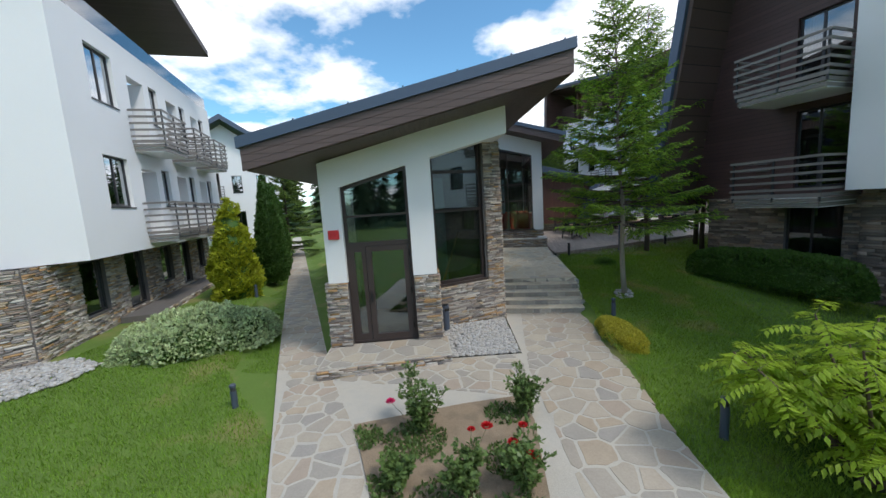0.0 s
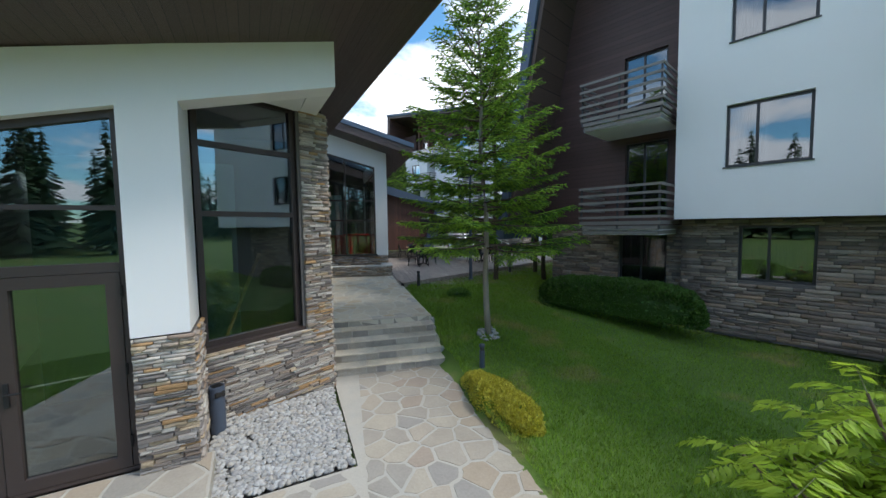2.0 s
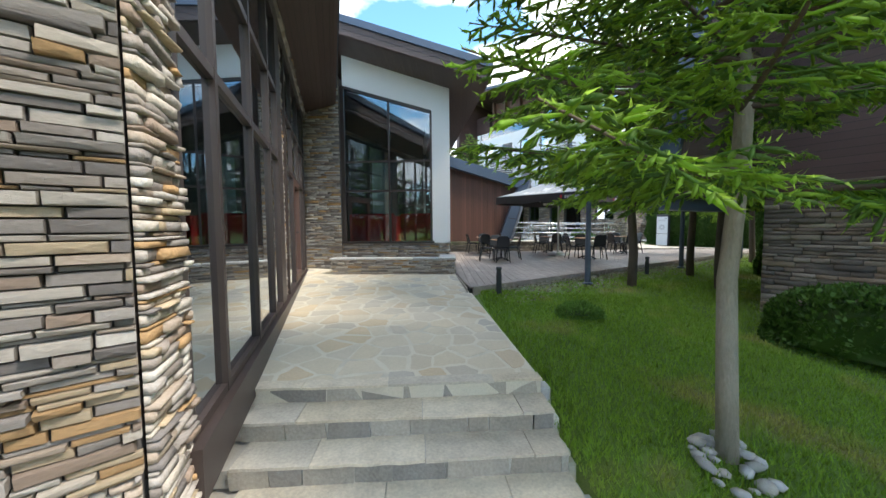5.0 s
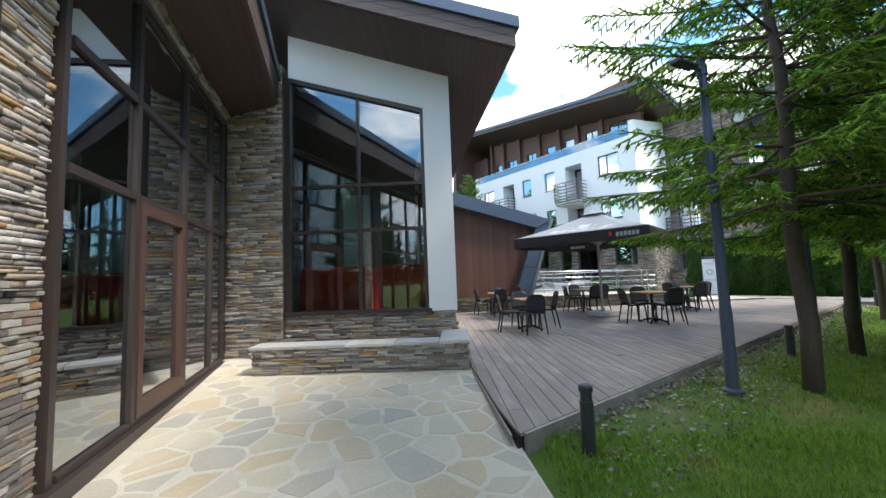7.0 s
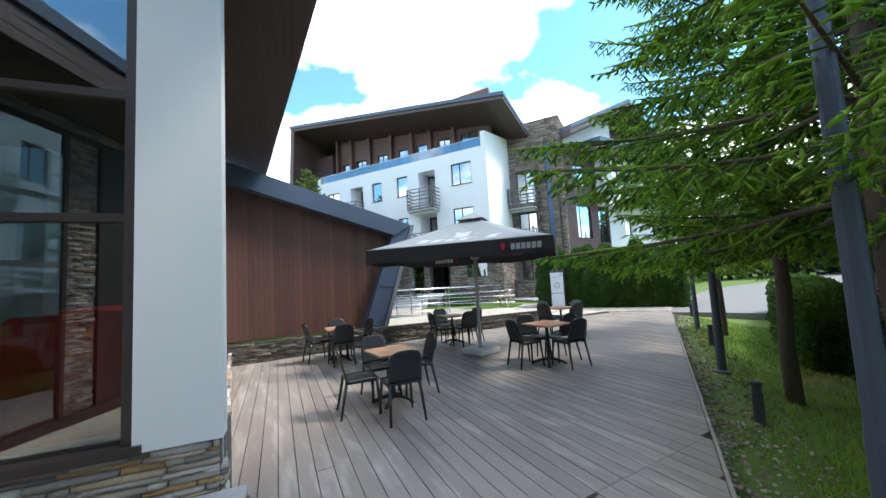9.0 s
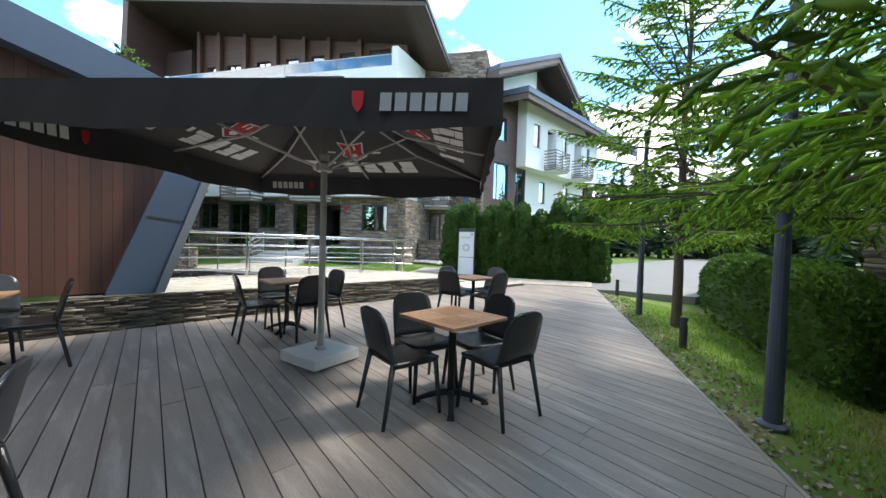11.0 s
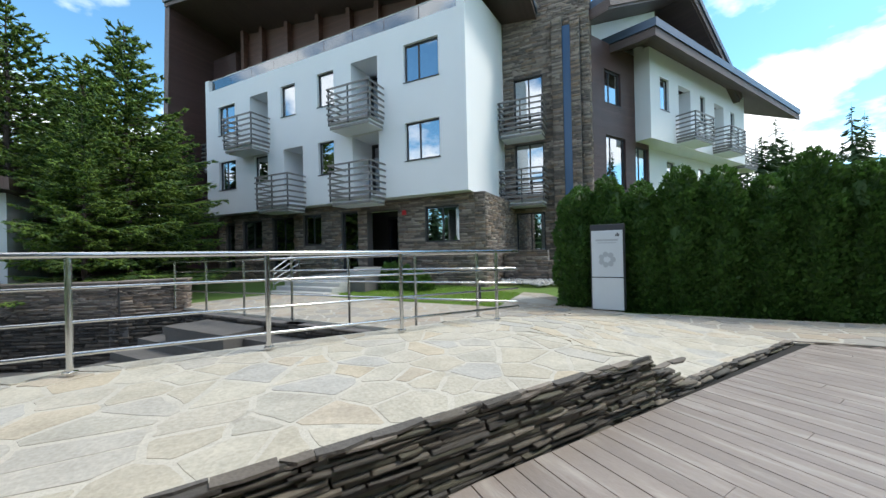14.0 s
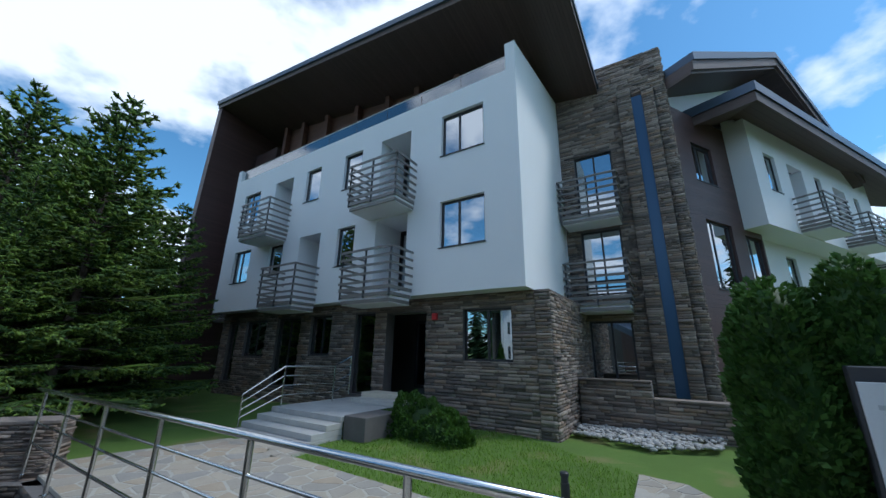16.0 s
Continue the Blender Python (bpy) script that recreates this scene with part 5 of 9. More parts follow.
part("leaning_roof_edge", bm, M_METAL_BLUE, rhouse)
bm = bmesh.new()
prism(bm, [(-4.70, 2.8), (-4.6, 2.8), (-2.8, 12.0), (-2.95, 12.0)], -0.8, 1.5)
part("soffit", bm, M_SOFFIT, rhouse)
bm = bmesh.new()
box(bm, -3.4, 14.5, -1.2, 9.0, 11.3, 11.6)
part("roof", bm, M_SOFFIT, rhouse)

# house on the left of the lawn
LM = pose(-7.93, 3.34, 0, 0, 0, 116.0)
lhouse = thing("apartment_building", LM, "white rendered apartment building with balconies over an ochre stone base", "building")
lw = [(2.55, 3.75, 6.86, 8.32), (2.55, 3.75, 3.95, 5.39), (5.9, 6.5, 6.9, 8.2), (8.4, 9.0, 6.9, 8.2), (10.6, 11.2, 6.9, 8.2), (5.9, 6.5, 4.0, 5.3), (8.4, 9.0, 4.0, 5.3), (10.6, 11.2, 4.0, 5.3)]
lb = [(4.5, 5.5, z, z + 2.1) for z in (6.0, 3.1)] + [(7.2, 8.1, z, z + 2.1) for z in (6.0, 3.1)] + [(9.6, 10.4, z, z + 2.1) for z in (6.0, 3.1)]
bm = bmesh.new()
pierced(bm, 1.3, 12.2, 2.62, 8.95, 0.0, 0.3, lw + lb)
part("wall", bm, M_PLASTER_OLD, lhouse)
for w in lw:
    house_window(lhouse, *w, 0.0, -1, ((w[0] + w[1]) / 2,) if w[1] - w[0] > 1 else (), 0.6)
rooms(lhouse, 1.4, 12.0, 2.7, 8.9, 3.4, 3.5)
for a, b, c, d in lb:
    bm = bmesh.new()
    box(bm, a - 0.1, b + 0.1, 1.2, 1.3, c, d)
    box(bm, a - 0.1, a - 0.002, 0.3, 1.2, c, d)
    box(bm, b + 0.002, b + 0.1, 0.3, 1.2, c, d)
    part("recess_wall", bm, M_PLASTER_OLD, lhouse)
    balcony(lhouse, a - 0.25, b + 0.6, 0.0, -1, c - 0.2)
bm = bmesh.new()
prism(bm, [(1.3, 0.001), (1.3, 8.0), (-1.6, 6.0)], 2.62, 8.95, "z")
part("wall", bm, M_PLASTER_OLD, lhouse, "white end wall")
bm = bmesh.new()
box(bm, 1.3, 12.2, 0.3, 6.0, 2.62, 2.75)
part("floor_slab", bm, M_PLASTER_OLD, lhouse)
lg = [(2.1, 3.2, 1.0, 2.5), (4.2, 5.4, 0.7, 2.55), (6.6, 7.6, 1.1, 2.5), (8.4, 9.4, 0.7, 2.5), (10.3, 11.2, 1.1, 2.5)]
bm = bmesh.new()
pierced(bm, 0.35, 12.0, 0.0, 2.618, 0.75, 1.1, lg)
part("wall", bm, M_MORTAR_DARK, lhouse)
bm = bmesh.new()
prism(bm, [(0.35, 0.75), (0.65, 0.9), (-2.2, 5.8), (-2.4, 5.6)], 0.0, 2.618, "z")
part("wall", bm, M_MORTAR_DARK, lhouse)
for w in lg:
    house_window(lhouse, *w, 0.75, -1, (), 0.3, sill=False)
rooms(lhouse, 0.9, 11.9, 0.0, 2.6, 3.4, 3.5)
bm = bmesh.new()
box(bm, 1.4, 12.1, 0.05, 0.065, 8.952, 9.5)
part("parapet_pane", bm, M_GLASS_BLUE, lhouse)
bm = bmesh.new()
box(bm, 2.5, 9.0, 2.2, 2.5, 8.95, 10.7)
part("wall", bm, M_CLAD_H, lhouse)
bm = bmesh.new()
prism(bm, [(-1.0, 12.3), (9.5, 10.6), (9.5, 10.85), (-1.0, 12.55)], -1.1, 8.0)
part("roof", bm, M_SOFFIT, lhouse)
bm = bmesh.new()
box(bm, 3.4, 13.0, -0.25, 0.7, 0.0, 0.62)
part("light_well", bm, M_MORTAR_DARK, lhouse, "low stone kerb along the base")
# more distant house at the end of the path
FM = pose(-23.3, 20.9, 0, 0, 0, 40.0) @ Matrix.Diagonal((0.6, 1, 1, 1))
fhouse = thing("apartment_building", FM, "distant white building with dark windows and balconies", "building")
fw = [(x, x + 1.2, z, z + 1.4) for x in (1.0, 7.0, 10.0) for z in (2.5, 5.4)]
bm = bmesh.new()
pierced(bm, 0, 13, 0.0, 8.0, 0.0, 0.3, fw + [(4.0, 5.6, 5.0, 7.0), (4.0, 5.6, 2.1, 4.1)])
part("wall", bm, M_PLASTER_OLD, fhouse)
for w in fw:
    house_window(fhouse, *w, 0.0, -1, (w[0] + 0.6,), 0.3)
rooms(fhouse, 0.1, 12.9, 0, 8, 1.5, 1.6)
balcony(fhouse, 3.6, 6.0, 0, -1, 4.7)
balcony(fhouse, 3.6, 6.0, 0, -1, 1.8)
bm = bmesh.new()
prism(bm, [(-1, 8.2), (6.5, 11.0), (14, 8.2), (14, 8.5), (6.5, 11.4), (-1, 8.5)], -1.0, 8.0)
part("roof", bm, M_METAL_BLUE, fhouse)
bm = bmesh.new()
prism(bm, [(0, 8.0), (13, 8.0), (6.5, 10.8)], 0.0, 0.3)
part("gable_wall", bm, M_PLASTER_OLD, fhouse)

# ---- tables, chairs, umbrella ----
def chair_thing():
    c = thing("chair", pose(0, 0, 0), "black moulded plastic outdoor chair with rounded back", "chair", "terrace chairs")
    def shell(prof, name, label=""):
        bm = bmesh.new()
        rows = []
        n = 8
        for y, z, w, dip in prof:
            rows.append([bm.verts.new((w * (2 * i / n - 1), y + 0.6 * dip * ((2 * i / n - 1) ** 2), z + dip * ((2 * i / n - 1) ** 2))) for i in range(n + 1)])
        for a, b in zip(rows, rows[1:]):
            for i in range(n):
                bm.faces.new([a[i], a[i + 1], b[i + 1], b[i]])
        bmesh.ops.recalc_face_normals(bm, faces=bm.faces[:])
        bmesh.ops.solidify(bm, geom=bm.faces[:], thickness=0.022)
        return part(name, bm, M_CHAIR, c, label, smooth=True)
    shell([(-0.235, 0.425, 0.19, 0.0), (-0.22, 0.445, 0.205, 0.004), (-0.12, 0.447, 0.215, 0.010), (0.02, 0.437, 0.218, 0.014), (0.13, 0.435, 0.215, 0.014), (0.17, 0.447, 0.212, 0.010)], "seat")
    shell([(0.172, 0.450, 0.210, 0.004), (0.200, 0.50, 0.208, -0.012), (0.222, 0.58, 0.206, -0.02), (0.245, 0.67, 0.203, -0.022), (0.268, 0.76, 0.196, -0.022), (0.280, 0.80, 0.180, -0.02), (0.286, 0.825, 0.145, -0.012), (0.288, 0.835, 0.09, -0.004)], "backrest")
    for sx in (-1, 1):
        for y0, y1 in ((-0.20, -0.235), (0.17, 0.255)):
            bm = bmesh.new()
            tube(bm, [(sx * 0.185, y0, 0.44), (sx * 0.20, (y0 + y1) / 2, 0.22), (sx * 0.215, y1, 0.0)], 0.021, 8, r_end=0.014)
            part("leg", bm, M_CHAIR, c, smooth=True)
    bm = bmesh.new()
    box(bm, -0.19, 0.19, -0.225, -0.20, 0.405, 0.435, 0.005)
    box(bm, -0.20, -0.17, -0.2, 0.16, 0.405, 0.432, 0.005)
    box(bm, 0.17, 0.20, -0.2, 0.16, 0.405, 0.432, 0.005)
    part("seat_frame", bm, M_CHAIR, c)
    return c


def table_thing():
    t = thing("table", pose(0, 0, 0), "square slatted teak table on a black pedestal", "table", "terrace tables")
    h = 0.34
    bm = bmesh.new()
    for a, b, c, d in ((-h, h, -h, -h + 0.045), (-h, h, h - 0.045, h), (-h, -h + 0.045, -h + 0.045, h - 0.045), (h - 0.045, h, -h + 0.045, h - 0.045)):
        box(bm, a, b, c, d, 0.722, 0.75, 0.003)
    box(bm, -0.29, 0.29, -0.012, 0.012, 0.722, 0.748)
    box(bm, -0.012, 0.012, -0.29, 0.29, 0.722, 0.748)
    part("top_frame", bm, M_TABLE, t)
    bm = bmesh.new()
    # added dark sheet: paints the shade seen between the slats
    box(bm, -0.30, 0.30, -0.30, 0.30, 0.712, 0.722)
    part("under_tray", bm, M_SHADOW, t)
    n = 5
    w = 0.28 / n
    bm = bmesh.new()
    box(bm, -w / 2 + 0.004, w / 2 - 0.004, -0.138, 0.138, 0.725, 0.748, 0.002)
    me = mesh_of("slat", bm, M_TABLE)
    for qx in (-1, 1):
        for qy in (-1, 1):
            for i in range(n):
                o = new("slat", me)
                o.parent = t
                off = -0.14 + w * (i + 0.5)
                if qx == qy:
                    o.matrix_local = pose(qx * 0.153 + off, qy * 0.153, 0)
                else:
                    o.matrix_local = pose(qx * 0.153, qy * 0.153 + off, 0, 0, 0, 90)
    bm = bmesh.new()
    tube(bm, [(0, 0, 0.06), (0, 0, 0.715)], 0.034, 14)
    box(bm, -0.2, 0.2, -0.03, 0.03, 0.695, 0.711)
    box(bm, -0.03, 0.03, -0.2, 0.2, 0.694, 0.710)
    part("column", bm, M_IRON, t)
    for k in range(4):
        bm = bmesh.new()
        p = []
        for s in range(7):
            r = 0.02 + 0.29 * s / 6
            p.append((r, 0, 0.095 - 0.075 * (s / 6) ** 1.6))
        tube(bm, p, 0.030, 8, r_end=0.020)
        box(bm, 0.27, 0.335, -0.028, 0.028, 0.0, 0.02, 0.004)
        part("foot", bm, M_IRON, t, at=pose(0, 0, 0, 0, 0, 45 + 90 * k), smooth=True)
    return t


# table centre and turn, then each chair's back and turn: beyond, before, at both sides
TABLES = [
    (8.41, 17.60, 1, [(8.46, 18.24, -10), (7.73, 17.80, 84), (8.58, 16.98, 176), (9.10, 17.62, -100)]),
    (10.94, 19.66, -4, [(10.97, 20.38, -2), (10.34, 19.70, 104), (10.91, 19.02, 178), (11.66, 19.72, -88)]),
    (8.18, 20.68, 0, [(8.18, 21.38, -2), (7.47, 20.55, 86), (8.26, 19.93, 178), (8.89, 20.55, -82)]),
    (5.37, 17.46, 3, [(5.30, 18.12, 3), (4.59, 17.42, 84), (5.24, 16.60, 176), (6.10, 17.62, -97)]),
    (5.38, 20.75, -4, [(5.45, 21.42, 0), (4.66, 21.0, 98), (5.32, 20.05, 182), (6.08, 20.70, -84)]),
]
chair0, table0 = chair_thing(), table_thing()
for n_, (tx, ty, ta, chairs) in enumerate(TABLES):
    m = pose(tx, ty, DECK_Z, 0, 0, ta) @ Matrix.Diagonal((0.93, 0.93, 0.97, 1))
    if n_ == 0:
        table0.matrix_world = m
    else:
        copy_thing(table0, m)
    for k, (bx, by, turn) in enumerate(chairs):
        cm = pose(bx, by, DECK_Z, 0, 0, turn) @ pose(0, -0.285, 0)
        if n_ == 0 and k == 0:
            chair0.matrix_world = cm
        else:
            copy_thing(chair0, cm)


def umbrella(x, y):
    u = thing("parasol", pose(x, y, DECK_Z, 0, 0, -2), "large square black parasol with white and red print", "parasol")
    bm = bmesh.new()
    box(bm, -0.29, 0.29, -0.29, 0.29, 0.02, 0.13, 0.010)
    for bx_ in (-0.22, 0.22):
        for by_ in (-0.22, 0.22):
            lathe(bm, [(0.03, 0.0), (0.03, 0.022)], 10, (bx_, by_, 0.0))
    part("base_slab", bm, M_CONCRETE, u, "pale concrete slab base", at=pose(0, 0, 0, 0, 0, 15))
    bm = bmesh.new()
    tube(bm, [(0, 0, 0.12), (0, 0, 2.92)], 0.034, 16)
    part("pole", bm, M_ALU, u, smooth=True)
    bm = bmesh.new()
    lathe(bm, [(0.06, 0.12), (0.06, 0.16), (0.04, 0.17), (0.04, 0.30)], 14)
    part("collar", bm, M_ALU, u)
    R, ze, zt, zb = 2.42, 2.25, 2.86, 1.97      # half diagonal, edge, top and valance heights
    cor = [Vector((R * math.cos(math.pi / 2 * k), R * math.sin(math.pi / 2 * k), ze)) for k in range(4)]
    top = 0.30
    for k in range(4):
        a, b = cor[k], cor[(k + 1) % 4]
        bm = bmesh.new()
        n, rows = 10, 8
        g = []
        for j in range(rows + 1):
            s = j / rows
            row = []
            for i in range(n + 1):
                p = a.lerp(b, i / n)
                q = Vector((p.x * top / R, p.y * top / R, zt))
                v = p.lerp(q, s)
                v.z -= 0.10 * math.sin(math.pi * s) * (0.35 + 0.65 * math.sin(math.pi * i / n))
                row.append(bm.verts.new(v))
            g.append(row)
        for j in range(rows):
            for i in range(n):
                bm.faces.new([g[j][i], g[j][i + 1], g[j + 1][i + 1], g[j + 1][i]])
        bmesh.ops.recalc_face_normals(bm, faces=bm.faces[:])
        for f in bm.faces:
            if f.normal.z < 0:
                f.normal_flip()
        bmesh.ops.solidify(bm, geom=bm.faces[:], thickness=0.006)
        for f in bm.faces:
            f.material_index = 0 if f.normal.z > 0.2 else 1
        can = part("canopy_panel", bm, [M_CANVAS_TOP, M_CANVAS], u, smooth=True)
        bm = bmesh.new()
        lo, hi = [], []
        for i in range(n * 2 + 1):
            p = a.lerp(b, i / (n * 2))
            o = Vector((p.x, p.y, 0)).normalized() * (0.012 * math.sin(i * 1.9))
            hi.append(bm.verts.new(p))
            lo.append(bm.verts.new(Vector((p.x, p.y, zb + 0.02 * math.sin(i * 0.7))) + o))
        for i in range(n * 2):
            bm.faces.new([lo[i], lo[i + 1], hi[i + 1], hi[i]])
        bmesh.ops.solidify(bm, geom=bm.faces[:], thickness=0.005)
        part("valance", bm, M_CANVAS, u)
        # print: bars and a shield, on the inside of the panel, on top of it and on the valance
        mid = (a + b) / 2
        e = (b - a).normalized()
        up = (Vector((mid.x * top / R, mid.y * top / R, zt)) - mid).normalized()
        nrm = e.cross(up).normalized()
        def surf(s, w):
            p = (mid + up * w)
            tt = (w / (Vector((mid.x * top / R, mid.y * top / R, zt)) - mid).length)
            sag = 0.10 * math.sin(math.pi * tt) * (0.35 + 0.65 * math.sin(math.pi * min(1, max(0, 0.5 + s / (3.6 * max(0.1, 1 - 0.88 * tt))))))
            return p + e * s - Vector((0, 0, sag))
        def patch(bm, outline, off):
            bm.faces.new([bm.verts.new(surf(*p) + nrm * off) for p in outline])
        for off, mats in ((-0.014, (M_PRINT, M_PRINT_RED)), (0.012, (M_PRINT_OLD, M_PRINT_OLD))):
            bm = bmesh.new()
            for i in range(6):
                x0 = -0.80 + i * 0.265
                wd = 0.215 if i != 4 else 0.05
                cuts_ = ((0.26, 0.34), (0.345, 0.50), (0.505, 0.58)) if i % 2 else ((0.26, 0.40), (0.405, 0.58))
                for n2, (w0, w1) in enumerate(cuts_ if i != 4 else ((0.48, 0.58),)):
                    s0, s1 = 0.20 * (w0 - 0.26), 0.20 * (w1 - 0.26)
                    less = 0.035 if n2 == 1 and i != 4 else 0.0
                    patch(bm, [(x0 + s0, w0), (x0 + wd - less + s0, w0), (x0 + wd - less + s1, w1), (x0 + s1, w1)], off)
            for k2 in (-1, 1):
                patch(bm, [(0.30 * k2 - 0.06, 0.80), (0.30 * k2 + 0.06, 0.80), (0.30 * k2 + 0.06, 0.83), (0.30 * k2 - 0.06, 0.83)], off)
            patch(bm, [(-0.17, 1.02), (-0.13, 0.82), (-0.17, 0.74), (0.0, 0.62), (0.17, 0.74), (0.13, 0.82), (0.17, 1.02), (0.0, 0.98)], off * 0.8)
            part("printed_bar", bm, mats[0], can, kind="stuff")
            bm = bmesh.new()
            patch(bm, [(-0.15, 1.00), (-0.11, 0.82), (-0.15, 0.75), (0.0, 0.64), (0.15, 0.75), (0.11, 0.82), (0.15, 1.00), (0.0, 0.96)], off)
            part("printed_shield", bm, mats[1], can)
            bm = bmesh.new()
            patch(bm, [(-0.05, 0.88), (-0.02, 0.88), (-0.02, 0.96), (-0.05, 0.96)], off * 1.2)
            patch(bm, [(0.02, 0.88), (0.05, 0.88), (0.05, 0.96), (0.02, 0.96)], off * 1.2)
            patch(bm, [(-0.05, 0.74), (0.0, 0.70), (0.06, 0.74), (0.05, 0.79), (-0.03, 0.80)], off * 1.2)
            part("printed_mark", bm, mats[0], can)
        for off, mt, mr in ((0.011, M_PRINT_OLD, M_PRINT_RED), (-0.011, M_PRINT, M_PRINT_RED)):
            out = Vector((mid.x, mid.y, 0)).normalized()
            bm = bmesh.new()
            for i in range(6):
                x0 = 1.45 - i * 0.085
                q = [mid + e * (x0 + dx) + out * (off * 1.6) + Vector((0, 0, dz)) for dx, dz in ((0, -0.19), (0.065, -0.19), (0.07, -0.09), (0.005, -0.09))]
                bm.faces.new([bm.verts.new(v) for v in q])
            part("printed_bar", bm, mt, can, kind="stuff")
            bm = bmesh.new()
            q = [mid + e * (0.90 + dx) + out * (off * 1.6) + Vector((0, 0, dz)) for dx, dz in ((-0.035, -0.08), (-0.03, -0.16), (0, -0.20), (0.03, -0.16), (0.035, -0.08))]
            bm.faces.new([bm.verts.new(v) for v in q])
            part("printed_shield", bm, mr, can)
    bm = bmesh.new()
    rim = [bm.verts.new((0.42 * math.cos(math.pi / 2 * k), 0.42 * math.sin(math.pi / 2 * k), zt + 0.03)) for k in range(4)]
    apex = bm.verts.new((0, 0, zt + 0.20))
    for k in range(4):
        bm.faces.new([rim[k], rim[(k + 1) % 4], apex])
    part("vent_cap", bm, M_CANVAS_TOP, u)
    for k in range(8):
        a = math.pi / 4 * k
        r = R if k % 2 == 0 else R * math.cos(math.pi / 4)
        d = Vector((math.cos(a), math.sin(a), 0))
        bm = bmesh.new()
        tube(bm, [d * 0.05 + Vector((0, 0, zt - 0.05)), d * (r * 0.5) + Vector((0, 0, (zt + ze) / 2 - 0.16)), d * (r - 0.03) + Vector((0, 0, ze - 0.03))], 0.013, 6)
        rib = part("rib", bm, M_ALU, u)
        bm = bmesh.new()
        tube(bm, [d * 0.06 + Vector((0, 0, 2.06)), d * (r * 0.50) + Vector((0, 0, (zt + ze) / 2 - 0.18))], 0.010, 6)
        part("strut", bm, M_ALU, rib)
    bm = bmesh.new()
    lathe(bm, [(0.07, 2.02), (0.085, 2.03), (0.085, 2.10), (0.05, 2.12), (0.05, 2.2)], 16)
    part("slider", bm, M_ALU, u)
    bm = bmesh.new()
    lathe(bm, [(0.05, 2.74), (0.10, 2.76), (0.10, 2.86), (0.05, 2.9)], 16)
    part("hub", bm, M_ALU, u)
    return u


umbrella(8.01, 19.20)


# ---- lamps, bollards, bin, sign ----
def lamp_post(x, y, z, turn):
    l = thing("street_lamp", pose(x, y, z, 0, 0, turn), "slim blue-grey street lamp with a flat head on a short arm", "street lamp", "deck lamps")
    bm = bmesh.new()
    lathe(bm, [(0.11, 0.0), (0.11, 0.03), (0.065, 0.05), (0.062, 0.9), (0.056, 0.95), (0.042, 3.95)], 14)
    part("pole", bm, M_POST, l, smooth=False)
    bm = bmesh.new()
    lathe(bm, [(0.058, 3.72), (0.058, 3.84)], 14)
    tube(bm, [(0, 0, 3.78), (-0.18, 0, 3.79)], 0.024, 8)
    part("arm", bm, M_POST, l)
    bm = bmesh.new()
    box(bm, -0.52, -0.16, -0.06, 0.06, 3.765, 3.815, 0.012)
    part("lamp_head", bm, M_POST_DARK, l)
    return l


lamp_post(6.32, 13.23, 1.05, 20)
lamp_post(10.43, 15.78, 1.05, 20)
lamp_post(14.6, 18.2, 1.0, 20)


def bollard(x, y, z, h, tall):
    b = thing("bollard", pose(x, y, z), "grey cylindrical path light" if not tall else "slim grey garden path light", "bollard", "garden path lights")
    bm = bmesh.new()
    lathe(bm, [(0.052, 0.0), (0.052, h - 0.12)], 16)
    part("shaft", bm, M_POST if not tall else M_POST_DARK, b)
    bm = bmesh.new()
    lathe(bm, [(0.044, h - 0.12), (0.044, h - 0.05)], 16)
    part("lens", bm, M_POST_DARK, b)
    bm = bmesh.new()
    lathe(bm, [(0.054, h - 0.05), (0.054, h - 0.012), (0.040, h)], 16)
    part("cap", bm, M_POST if not tall else M_POST_DARK, b)
    return b


for bx, by, h, tall in ((-3.15, 2.5, 0.46, 0), (4.37, 2.25, 0.62, 0), (4.27, 6.80, 0.50, 0), (4.09, 12.12, 0.56, 1), (8.6, 14.62, 0.5, 1), (12.6, 16.93, 0.5, 1), (17.2, 19.65, 0.5, 1), (-7.6, 9.0, 0.5, 0), (14.88, 27.37, 0.5, 1)):
    bollard(bx, by, ground_z(bx, by) - 0.03, h, tall)

bin_ = thing("ash_bin", pose(0.10, 5.76, 0.345, 0, 0, 40) @ Matrix.Diagonal((0.76, 0.76, 0.72, 1)), "dark blue-grey cylindrical litter bin with ash grille", "bin")
bm = bmesh.new()
lathe(bm, [(0.115, 0.0), (0.12, 0.01), (0.12, 0.66), (0.125, 0.67), (0.125, 0.86), (0.12, 0.88), (0.03, 0.872)], 24)
part("body", bm, M_POST, bin_, smooth=False)
bm = bmesh.new()
# the bin's opening is a dark block, its inner shade painted
box(bm, -0.085, 0.085, -0.135, -0.10, 0.69, 0.80, 0.02)
part("slot", bm, M_SHADOW, bin_)
for i in range(6):
    bm = bmesh.new()
    box(bm, -0.075 + 0.027 * i, -0.060 + 0.027 * i, -0.07, 0.07, 0.875, 0.892)
    part("grille_bar", bm, M_IRON, bin_)

sign = thing("information_sign", pose(16.10, 24.70, 1.22, 0, 0, -63) @ Matrix.Diagonal((0.93, 1, 1.06, 1)), "free-standing pale information board with dark cap", "sign")
bm = bmesh.new()
box(bm, -0.34, 0.34, 0.02, 0.20, 0.0, 1.62, 0.01)
part("back_case", bm, M_POST_DARK, sign)
bm = bmesh.new()
box(bm, -0.31, 0.31, -0.03, 0.018, 0.0, 0.60, 0.006)
part("lower_panel", bm, M_PAPER, sign)
bm = bmesh.new()
box(bm, -0.31, 0.31, -0.02, 0.018, 0.62, 1.50, 0.006)
